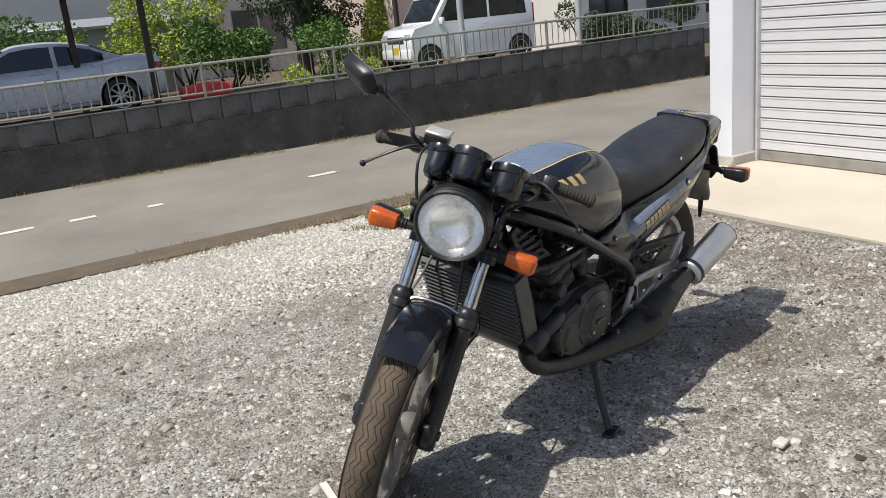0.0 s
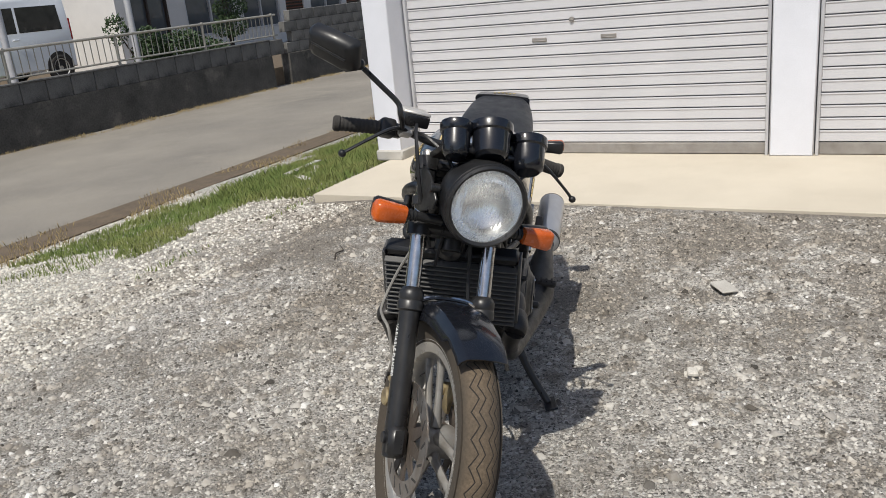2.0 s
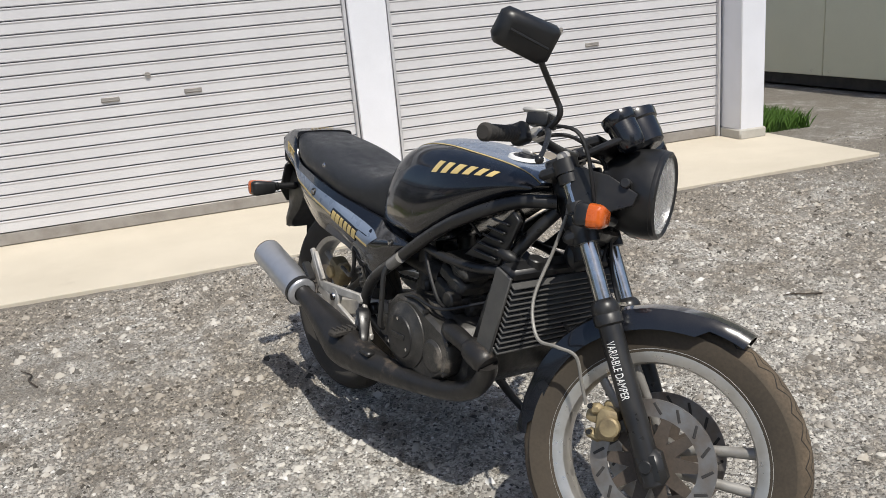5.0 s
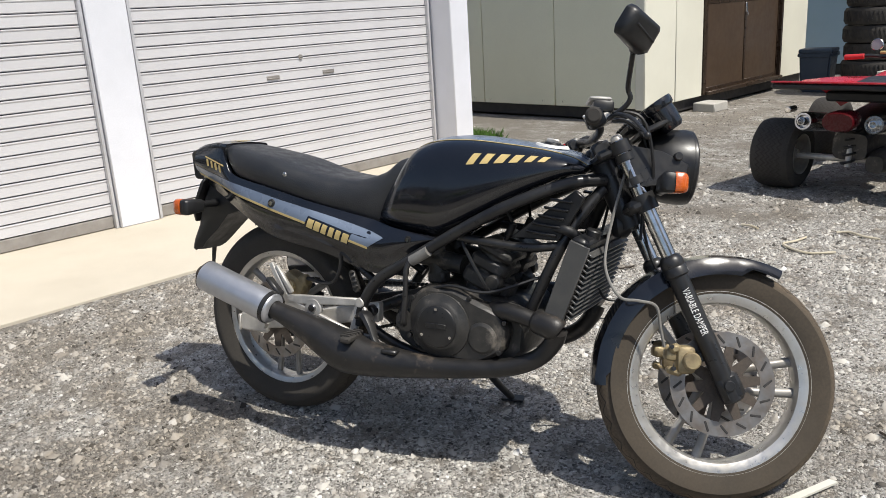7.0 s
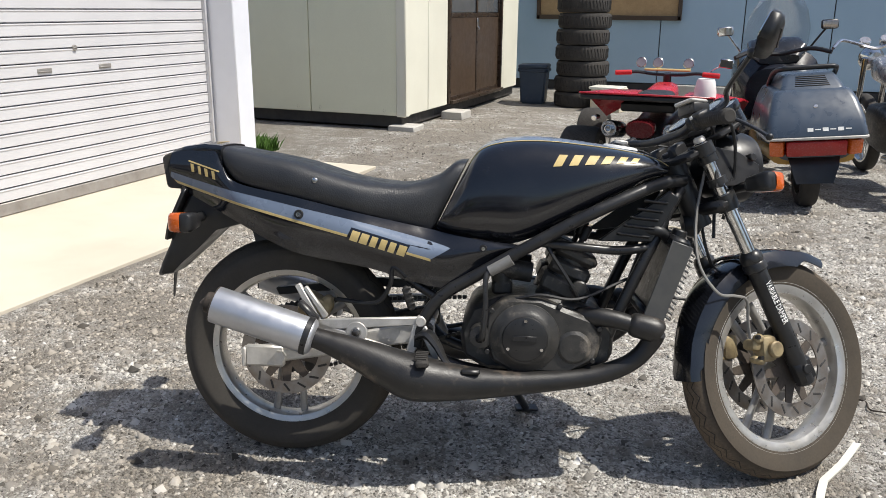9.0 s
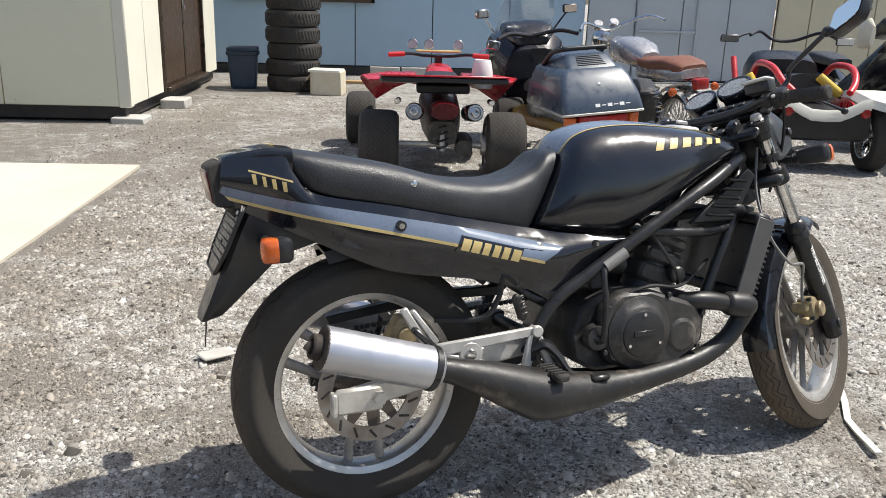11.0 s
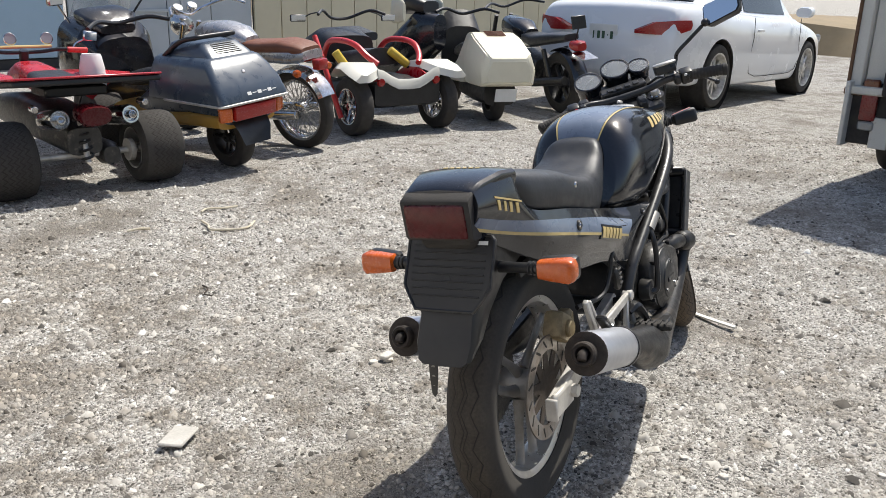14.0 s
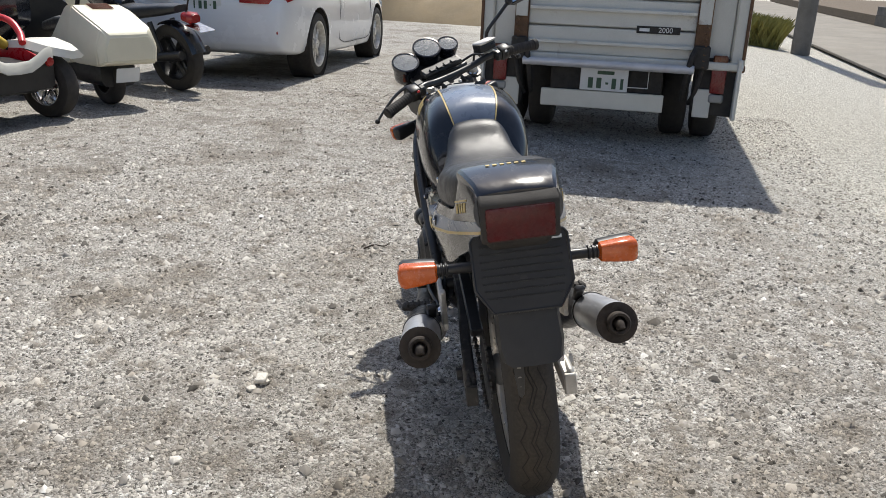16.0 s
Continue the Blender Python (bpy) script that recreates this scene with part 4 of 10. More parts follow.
FW = FORK @ Matrix.Translation((0.035, 0, 0.004))
cast_wheel("front_wheel", bike, FW, 0.309, 0.047, 0.231, 0.035, -20, "front_tread", (-0.062, 0.062), 0.133, "cast alloy front wheel turned to one side")
RW = Matrix.Translation((0, 0, 0.314))
rear = cast_wheel("rear_wheel", bike, RW, 0.315, 0.057, 0.231, 0.038, 28, "rear_tread", (-0.068,), 0.128, "cast alloy rear wheel")
bm = bmesh.new()
teeth = 41
poly = []
for k in range(teeth * 2):
    a = k * math.tau / (teeth * 2)
    q = 0.112 if k % 2 else 0.105
    poly.append((q * math.cos(a), q * math.sin(a)))
add_prism(bm, poly, 0.005, Matrix.Translation((0, 0.075, 0)) @ SIDE)
add_lathe(bm, [(0.03, 0.055), (0.06, 0.055), (0.06, 0.07), (0.03, 0.07)], 24, TURN_Y, loop=True)
part("sprocket", bm, "engine", rear, "oily dark chain sprocket")

# front fork
for sy in (-1, 1):
    y = 0.093 * sy
    bm = bmesh.new()
    rod(bm, (0.035, y, -0.040), (0.035, y, 0.318), 0.0255, 18, 0.004)
    add_lathe(bm, [(0.0265, 0), (0.0315, 0.004), (0.0315, 0.022), (0.029, 0.026), (0.0305, 0.032), (0.030, 0.044), (0.025, 0.054), (0.020, 0.058)], 18, Matrix.Translation((0.035, y, 0.300)))
    add_box(bm, (0.040, y, -0.002), (0.060, 0.046, 0.075), 0.012)
    rod(bm, (0.035, y * 0.7, 0.004), (0.035, y * 1.33, 0.004), 0.014, 12, 0.002)
    slider = part("fork_slider", bm, "frame_black", bike, "black fork slider", FORK)
    bm = bmesh.new()
    rod(bm, (0.035, y, 0.30), (0.035, y, 0.678), 0.0188, 18, 0.003)
    part("fork_tube", bm, "chrome", bike, "bright steel fork tube", FORK)
    bm = bmesh.new()
    add_lathe(bm, [(0.0, 0.014), (0.012, 0.014), (0.016, 0.008), (0.016, 0)], 12, Matrix.Translation((0.035, y, 0.678)))
    part("fork_cap", bm, "cast_alloy", bike, "", FORK)
bm = bmesh.new()
add_box(bm, (0.025, 0, 0.505), (0.075, 0.235, 0.034), 0.012)
for sy in (-1, 1):
    add_lathe(bm, [(0.019, -0.022), (0.030, -0.022), (0.030, 0.022), (0.019, 0.022)], 16, Matrix.Translation((0.035, 0.093 * sy, 0.505)), loop=True)
part("lower_clamp", bm, "frame_black", bike, "", FORK)
bm = bmesh.new()
add_box(bm, (0.012, 0, 0.658), (0.085, 0.21, 0.024), 0.008)
for sy in (-1, 1):
    add_lathe(bm, [(0.019, -0.016), (0.029, -0.016), (0.029, 0.016), (0.019, 0.016)], 16, Matrix.Translation((0.035, 0.093 * sy, 0.658)), loop=True)
rod(bm, (-0.002, 0, 0.653), (-0.002, 0, 0.683), 0.017, 12, 0.003)
add_box(bm, (0.0, -0.04, 0.680), (0.05, 0.03, 0.035), 0.006)
add_box(bm, (0.0, 0.04, 0.680), (0.05, 0.03, 0.035), 0.006)
part("upper_clamp", bm, "frame_black", bike, "", FORK)
rodm = bmesh.new()
rod(rodm, (0.0, 0, 0.46), (0.0, 0, 0.665), 0.034, 16)
part("head_tube", rodm, "frame_black", bike, "", Matrix.Translation((1.345, 0, 0.275)) @ pose(0, 0, 0, 0, -26.7, 0))


def letters(body, size, depth=0.0006):
    """Flat raised lettering in Blender's own font, as a bmesh in x and y."""
    cu = bpy.data.curves.new("lettering", "FONT")
    cu.body, cu.size, cu.extrude, cu.align_x, cu.align_y = body, size, depth, "CENTER", "CENTER"
    ob = new("lettering", cu)
    dg = bpy.context.evaluated_depsgraph_get()
    me = bpy.data.meshes.new_from_object(ob.evaluated_get(dg))
    bm = bmesh.new()
    bm.from_mesh(me)
    bpy.data.objects.remove(ob)
    bpy.data.curves.remove(cu)
    bpy.data.meshes.remove(me)
    return bm


bm = letters("VARIABLE DAMPER", 0.021)
for v in bm.verts:
    # bend round the slider, reading downwards
    u, w, d = v.co.x * 0.70, v.co.y * 1.25, 0.0262 + v.co.z
    a = radians(-96) + w / 0.0262
    v.co = Vector((0.035 + d * math.cos(a), -0.093 + d * math.sin(a), 0.205 - u))
part("fork_lettering", bm, "white_mark", bike, "white lettering running down the fork slider", FORK)

# front mudguard
bm = bmesh.new()
rings = []
for k in range(27):
    t = k / 26
    a = radians(90 - 53 + t * 121)  # from ahead of the fork, over the top, to behind
    rr = 0.331 + 0.006 * max(0, 0.2 - t) / 0.2 - 0.008 * max(0, t - 0.6) / 0.4
    w = 0.066 * (0.80 + 0.32 * math.sin(math.pi * min(1, t * 1.1 + 0.08)) - 0.12 * t)
    ring = []
    for yy, dr in ((-1.0, -0.052), (-0.98, -0.03), (-0.80, -0.008), (-0.35, 0.0), (0.35, 0.0), (0.80, -0.008), (0.98, -0.03), (1.0, -0.052), (0.92, -0.052), (0.90, -0.032), (0.74, -0.014), (0.33, -0.007), (-0.33, -0.007), (-0.74, -0.014), (-0.90, -0.032), (-0.92, -0.052)):
        q = rr + dr * (1.0 if 0.12 < t < 0.95 else 0.6)
        ring.append((0.035 + q * math.cos(a), w * yy, 0.004 + q * math.sin(a)))
    rings.append(ring)
rings_mesh(bm, rings)
part("front_mudguard", bm, "black_paint", bike, "glossy black front mudguard, scuffed at the tip", FORK)
bm = bmesh.new()
add_tube(bm, [(0.04, -0.092, 0.318), (0.045, -0.05, 0.338), (0.046, 0, 0.342), (0.045, 0.05, 0.338), (0.04, 0.092, 0.318)], 0.006, 8, 5)
part("fork_brace", bm, "chrome", bike, "bright fork brace", FORK)

# brake calipers at the fork
for sy in (-1, 1):
    CAL = FORK @ Matrix.Translation((0.048, 0, 0.034))
    bm = bmesh.new()
    add_box(bm, (-0.078, 0.074 * sy, 0.066), (0.050, 0.050, 0.072), 0.014, pose(0, 0, 0, 0, 24, 0), 2)
    rod(bm, (-0.070, 0.090 * sy, 0.060), (-0.070, 0.113 * sy, 0.060), 0.0225, 18, 0.004)
    add_box(bm, (-0.104, 0.066 * sy, 0.090), (0.034, 0.044, 0.030), 0.010, pose(0, 0, 0, 0, 30, 0), 2)
    add_box(bm, (-0.092, 0.084 * sy, 0.102), (0.030, 0.026, 0.026), 0.008, pose(0, 0, 0, 0, 10, 0))
    add_box(bm, (-0.115, 0.074 * sy, 0.050), (0.040, 0.030, 0.020), 0.007, pose(0, 0, 0, 0, 40, 0))
    cal = part("front_caliper", bm, "brass", bike, "grimy gold brake caliper", CAL)
    for bx, bz in ((-0.100, 0.112), (-0.118, 0.060)):
        b2 = bmesh.new()
        rod(b2, (bx, 0.090 * sy, bz), (bx, 0.102 * sy, bz), 0.006, 6)
        part("caliper_bolt", b2, "frame_black", cal, "", CAL)
    b2 = box((-0.030, 0.086 * sy, 0.060), (0.075, 0.014, 0.026), 0.004, pose(0, 0, 0, 0, -10, 0))
    part("caliper_bracket", b2, "frame_black", cal, "", CAL)
    part("brake_hose", tube([(-0.066, 0.082 * sy, 0.150), (-0.058, 0.094 * sy, 0.20), (-0.050, 0.112 * sy, 0.255), (-0.085, 0.120 * sy, 0.285), (-0.125, 0.112 * sy, 0.315), (-0.120, 0.085 * sy, 0.40), (-0.05, 0.06 * sy, 0.50), (0.03, 0.07 * sy, 0.60)], 0.0040, 7), "wire_grey" if sy < 0 else "cable", bike, "grey brake hose" if sy < 0 else "", FORK)

# headlight
HL = FORK @ Matrix.Translation((0.192, 0.004, 0.552)) @ LEVEL @ pose(0, 0, 0, 0, 90, 0)  # z forwards
bm = lathe([(0.030, -0.128), (0.062, -0.118), (0.086, -0.090), (0.097, -0.050), (0.1005, -0.012), (0.0995, 0.004), (0.094, 0.008), (0.090, 0.0), (0.088, -0.03), (0.05, -0.08), (0.0, -0.09)], 48)
add_lathe(bm, [(0, -0.13), (0.03, -0.128)], 24)
shell = part("headlight", bm, "plastic", bike, "round headlight in a black shell", HL)
part("headlight_rim", lathe([(0.0945, -0.004), (0.0985, 0.004), (0.0975, 0.013), (0.092, 0.017), (0.0855, 0.012), (0.0855, 0.002)], 48, loop=True), "frame_black", shell, "black headlight rim", HL)
part("headlight_bowl", lathe([(0.086, 0.0), (0.078, -0.022), (0.055, -0.048), (0.02, -0.062), (0.0, -0.064)], 40), "reflector", shell, "silvered reflector", HL)
bm = bmesh.new()
prof = []
for k in range(15):
    q = 0.0865 * k / 14
    prof.append((q, 0.024 - 0.012 * (q / 0.0865) ** 2))
add_lathe(bm, prof + [(0.0865, 0.008), (0, 0.012)], 48)
M["headlight_glass"] = material("headlight_glass", (1.0, 1.0, 1.0), 0.03, scale=20, other=(0.92, 0.93, 0.93), transmission=0.92, spec=0.7, rough_var=0.03)
nt = M["headlight_glass"].node_tree
wv = nt.nodes.new("ShaderNodeTexWave")
wv.inputs["Scale"].default_value, wv.inputs["Distortion"].default_value = 36.0, 0.0
wv.bands_direction = "Y"
tcn = nt.nodes.new("ShaderNodeTexCoord")
nt.links.new(tcn.outputs["Object"], wv.inputs["Vector"])
bn = nt.nodes.new("ShaderNodeBump")
bn.inputs["Strength"].default_value, bn.inputs["Distance"].default_value = 0.3, 0.001
nt.links.new(wv.outputs["Fac"], bn.inputs["Height"])
nt.links.new(bn.outputs[0], nt.nodes["Principled BSDF"].inputs["Normal"])
gl = part("headlight_lens", bm, "headlight_glass", shell, "ribbed headlight glass")
gl.matrix_local = HL
gl.visible_shadow = False
for sy in (-1, 1):
    bm = bmesh.new()
    poly = [(-0.02, -0.055), (0.05, -0.045), (0.125, -0.012), (0.13, 0.014), (0.06, 0.045), (-0.02, 0.055)]
    add_prism(bm, poly, 0.007, Matrix.Translation((0.05, 0.108 * sy + 0.0035, 0.595)) @ LEVEL @ SIDE, 0.002)
    rod(bm, (0.035, 0.093 * sy, 0.555), (0.035, 0.093 * sy, 0.575), 0.026, 14)
    rod(bm, (0.035, 0.093 * sy, 0.62), (0.035, 0.093 * sy, 0.64), 0.026, 14)
    rod(bm, (0.155, 0.098 * sy, 0.578), (0.155, 0.122 * sy, 0.578), 0.011, 10, 0.002)
    part("headlight_bracket", bm, "frame_black", bike, "", FORK)


def indicator(m, amber_front=True):
    """m: x is the way the lens faces, y outwards along the stalk; the root at the origin."""
    bm = bmesh.new()
    add_tube(bm, [(0, -0.005, 0), (0, 0.05, 0), (0, 0.085, 0)], [0.013, 0.0115, 0.014], 12, 3)
    for k in range(3):
        add_lathe(bm, [(0.012, 0), (0.0155, 0.002), (0.0155, 0.005), (0.012, 0.007)], 12, Matrix.Translation((0, 0.06 + k * 0.009, 0)) @ TURN_Y)
    rings = []
    for y, hx, hz, x0 in ((0.080, 0.010, 0.014, -0.016), (0.086, 0.016, 0.020, -0.016), (0.12, 0.018, 0.0235, -0.016), (0.152, 0.019, 0.026, -0.016), (0.161, 0.015, 0.022, -0.014), (0.164, 0.008, 0.013, -0.012)):
        rings.append([(x0 + hx * math.copysign(abs(math.cos(a)) ** 0.55, math.cos(a)), y, hz * math.copysign(abs(math.sin(a)) ** 0.55, math.sin(a))) for a in [i * math.tau / 16 + 0.02 for i in range(16)]])
    rings_mesh(bm, rings)
    st = part("turn_signal", bm, "plastic", bike, "black turn signal with an orange lens", m)
    bm = bmesh.new()
    rings = []
    for y, hx, hz in ((0.082, 0.008, 0.013), (0.087, 0.018, 0.0195), (0.12, 0.023, 0.0232), (0.152, 0.026, 0.0258), (0.161, 0.021, 0.022), (0.166, 0.010, 0.012)):
        rings.append([(max(-0.004, 0.004 + hx * math.copysign(abs(math.cos(a)) ** 0.5, math.cos(a))), y, hz * math.copysign(abs(math.sin(a)) ** 0.5, math.sin(a))) for a in [i * math.tau / 20 + 0.02 for i in range(20)]])
    rings_mesh(bm, rings)
    part("amber_lens", bm, "orange", st, "orange lens", m)


for sy in (-1, 1):
    indicator(FORK @ Matrix.Translation((0.092, 0.066 * sy, 0.518)) @ LEVEL @ Matrix.Diagonal((1, sy, 1, 1)))
    indicator(Matrix.Translation((-0.232, 0.088 * sy, 0.686)) @ Matrix.Diagonal((-1, sy, 1, 1)))

# instruments
for y, r, dz, nm in ((0.102, 0.0475, 0.0, "rev_counter"), (0.000, 0.0500, 0.010, "speedometer"), (-0.080, 0.0370, 0.002, "temperature_gauge")):
    G = FORK @ Matrix.Translation((0.186 + (0.0 if abs(y) < 0.05 else -0.016), y, 0.725 + dz)) @ LEVEL @ pose(0, 0, 0, 0, -38, 0)
    g = part(nm, lathe([(0.0, -0.078), (r * 0.62, -0.078), (r * 0.80, -0.070), (r * 0.86, -0.052), (r * 0.90, -0.020), (r, -0.016), (r * 1.04, -0.002), (r * 1.02, 0.004), (r * 0.92, 0.005), (r * 0.90, -0.004), (0, -0.004)], 32), "black_paint", bike, "round black instrument pod", G)
    bm = lathe([(0, -0.0025), (r * 0.89, -0.0025), (r * 0.89, -0.0035), (0, -0.0035)], 32)
    face = part("dial_face", bm, "dial", g, "dark dial face, lightened for the sky's reflection", G)
    bm = bmesh.new()
    for k in range(17):
        a = radians(-40 + k * 260 / 16)
        rod(bm, (r * 0.70 * math.cos(a), r * 0.70 * math.sin(a), -0.0016), (r * 0.84 * math.cos(a), r * 0.84 * math.sin(a), -0.0016), 0.0009, 4)
    add_tube(bm, [(0, 0, 0), (r * 0.3, -r * 0.5, 0)], 0.0012, 4, smooth=False)
    part("dial_marks", bm, "white_mark", g, "white dial ticks", G)
    # pale haze in the glass colour gives the sky's reflection
    M.setdefault("clear", material("clear", (0.72, 0.74, 0.74), 0.10, scale=30, other=(0.62, 0.64, 0.64), transmission=0.74, spec=0.7, rough_var=0.06))
    gg = part("dial_cover", lathe([(0, 0.0042), (r * 0.5, 0.0038), (r * 0.93, 0.002), (r * 0.93, 0.0005), (0, 0.0015)], 32), "clear", g, "weathered dial glass with the sky's reflection put in as haze", G)
bm = bmesh.new()
add_box(bm, (0.140, 0, 0.672), (0.10, 0.22, 0.016), 0.005, LEVEL @ pose(0, 0, 0, 0, -30, 0))
add_box(bm, (0.100, 0.0, 0.698), (0.045, 0.16, 0.022), 0.006, LEVEL @ pose(0, 0, 0, 0, -25, 0))
for k in range(4):
    add_box(bm, (0.088, -0.045 + k * 0.03, 0.713), (0.02, 0.02, 0.006), 0.002, LEVEL @ pose(0, 0, 0, 0, -25, 0))
part("instrument_plate", bm, "frame_black", bike, "black instrument bracket with lamp row", FORK)

# handlebar, grips, levers, mirror
BARS = FORK @ Matrix.Translation((0.008, 0, -0.003))
bm = bmesh.new()
add_tube(bm, [(-0.055, -0.315, 0.735), (-0.030, -0.20, 0.742), (-0.010, -0.14, 0.740), (0.0, -0.08, 0.725), (0.0, 0, 0.722), (0.0, 0.08, 0.725), (-0.010, 0.14, 0.740), (-0.030, 0.20, 0.742), (-0.055, 0.315, 0.735)], 0.0111, 12, 6)
part("handlebar", bm, "frame_black", bike, "", BARS)
for sy in (-1, 1):
    d = Vector((-0.055, 0.315 * sy, 0.735)) - Vector((-0.030, 0.200 * sy, 0.742))
    bm = lathe([(0.012, -0.012), (0.0205, -0.012), (0.0205, -0.004), (0.0165, 0.0), *[(0.0165 + 0.0012 * (1 if j % 4 in (1, 2) else 0), 0.004 + 0.0025 * j) for j in range(39)], (0.0165, 0.102), (0.0195, 0.105), (0.0195, 0.116), (0.014, 0.121), (0.0, 0.121)], 18, along((-0.030, 0.200 * sy, 0.742), Vector((-0.030, 0.200 * sy, 0.742)) + d))
    part("grip", bm, "rubber", bike, "black rubber grip", BARS)
    bm = box((-0.024, 0.190 * sy, 0.742), (0.042, 0.040, 0.046), 0.009, seg=2)
    add_box(bm, (-0.044, 0.190 * sy, 0.748), (0.010, 0.016, 0.014), 0.003)
    add_box(bm, (-0.030, 0.160 * sy, 0.742), (0.028, 0.024, 0.034), 0.006)
    sw = part("switch_box", bm, "plastic", bike, "black switch housing", BARS)
    bm = box((-0.047, 0.184 * sy, 0.758), (0.006, 0.010, 0.008), 0.002)
    part("switch_button", bm, "red_tube" if sy > 0 else "white_mark", sw, "small coloured switch", BARS)
    bm = bmesh.new()
    add_tube(bm, [(0.012, 0.150 * sy, 0.735), (0.034, 0.185 * sy, 0.730), (0.046, 0.225 * sy, 0.706), (0.045, 0.275 * sy, 0.668), (0.040, 0.305 * sy, 0.645)], [0.008, 0.0075, 0.0065, 0.0055, 0.006], 8, 5, flat=0.7)
    bmesh.ops.create_icosphere(bm, subdivisions=2, radius=0.0095, matrix=Matrix.Translation((0.040, 0.307 * sy, 0.643)))
    part("lever", bm, "frame_black", bike, "black hand lever with a ball end", BARS)
    bm = box((0.004, 0.150 * sy, 0.738), (0.034, 0.034, 0.030), 0.006)
    part("lever_perch", bm, "cast_alloy" if sy < 0 else "frame_black", bike, "", BARS)
bm = box((0.014, -0.135, 0.768), (0.052, 0.066, 0.030), 0.006, LEVEL, 2)
mc = part("brake_reservoir", bm, "frame_black", bike, "brake fluid reservoir with a worn metal lid", BARS)
bm = box((0.014, -0.135, 0.787), (0.056, 0.070, 0.010), 0.004, LEVEL)
part("lid", bm, "cast_alloy", mc, "scratched silver lid", BARS)
bm = bmesh.new()
add_tube(bm, [(0.010, -0.160, 0.728), (0.060, -0.176, 0.738), (0.082, -0.190, 0.752), (0.084, -0.200, 0.776), (0.092, -0.250, 0.806), (0.100, -0.296, 0.832)], 0.0065, 8, 5)
bmesh.ops.create_icosphere(bm, subdivisions=2, radius=0.014, matrix=Matrix.Translation((0.104, -0.308, 0.838)))
mu, mv = Vector((0.506, 0.779, -0.370)).normalized(), Vector((0.795, -0.235, 0.56)).normalized()
mn = mu.cross(mv)
MIR = FORK @ Matrix.Translation((0.103, -0.366, 0.868)) @ Matrix((mn, mu, mn.cross(mu))).transposed().to_4x4()
mirror_stem = part("mirror", bm, "frame_black", bike, "black rear-view mirror on a bent stalk", FORK)
outline = [(-0.064, -0.020), (-0.054, -0.034), (0.048, -0.042), (0.066, -0.030), (0.064, 0.030), (0.054, 0.038), (-0.052, 0.037), (-0.064, 0.026)]
rings = []
for t, s, in ((-0.004, 1.0), (0.012, 1.0), (0.024, 0.90), (0.031, 0.66)):
    rings.append([(t, a * s, b * s) for a, b in outline])
bm = bmesh.new()
rings_mesh(bm, rings)
add_tube(bm, [(0.0315, -0.045, 0.006), (0.0315, 0.045, -0.002)], 0.003, 6, smooth=False)
part("mirror_shell", bm, "plastic", mirror_stem, "black mirror housing", MIR, 45)
bm = prism([(a * 0.93, b * 0.93) for a, b in outline], 0.002, Matrix.Translation((-0.0075, 0, 0)) @ Matrix(((0, 0, 1, 0), (1, 0, 0, 0), (0, 1, 0, 0), (0, 0, 0, 1))))
part("mirror_glass", bm, "mirror", mirror_stem, "mirror glass", MIR)
for pts, mat in (([(0.0, 0.14, 0.735), (0.07, 0.12, 0.70), (0.11, 0.06, 0.62), (0.02, 0.04, 0.45)], "cable"), ([(0.0, -0.14, 0.735), (0.075, -0.11, 0.71), (0.105, -0.045, 0.62), (0.0, -0.03, 0.42)], "cable"),
                 ([(0.03, -0.13, 0.755), (0.10, -0.15, 0.70), (0.085, -0.12, 0.58), (0.03, -0.06, 0.46)], "cable"), ([(0.19, 0.02, 0.66), (0.10, 0.02, 0.60), (0.03, 0.05, 0.40), (0.04, 0.07, 0.20)], "cable"),
                 ([(-0.02, 0.16, 0.74), (0.06, 0.17, 0.69), (0.06, 0.10, 0.62), (-0.03, 0.03, 0.56)], "cable")):
    part("cable", tube(pts, 0.0045, 6), mat, bike, "", FORK)

# tank
TANK = [(0.415, 0.668, 0.500, 0.842, 0.118), (0.470, 0.656, 0.535, 0.892, 0.146), (0.560, 0.645, 0.600, 0.915, 0.160), (0.640, 0.644, 0.700, 0.920, 0.166), (0.760, 0.700, 0.810, 0.909, 0.166),
        (0.880, 0.766, 0.920, 0.892, 0.148), (0.970, 0.812, 0.995, 0.872, 0.118), (1.020, 0.826, 1.035, 0.850, 0.085)]
TPROF = [(-0.72, 0.0), (-0.93, 0.12), (-1.0, 0.34), (-0.985, 0.56), (-0.88, 0.77), (-0.68, 0.91), (-0.40, 0.975), (0.0, 1.0), (0.40, 0.975), (0.68, 0.91), (0.88, 0.77), (0.985, 0.56), (1.0, 0.34), (0.93, 0.12), (0.72, 0.0)]
SEAT = [(-0.160, 0.818, -0.182, 0.876, 0.088), (-0.142, 0.802, -0.166, 0.880, 0.104), (-0.097, 0.780, -0.097, 0.870, 0.122), (0.043, 0.749, 0.053, 0.842, 0.137), (0.197, 0.714, 0.197, 0.802, 0.137), (0.310, 0.691, 0.330, 0.790, 0.118), (0.375, 0.676, 0.415, 0.812, 0.102), (0.405, 0.670, 0.465, 0.850, 0.092), (0.414, 0.677, 0.498, 0.856, 0.084)]
SPROF = [(-0.94, 0.0), (-1.0, 0.25), (-1.0, 0.55), (-0.92, 0.80), (-0.72, 0.95), (-0.40, 0.99), (0.0, 1.0), (0.40, 0.99), (0.72, 0.95), (0.92, 0.80), (1.0, 0.55), (1.0, 0.25), (0.94, 0.0)]


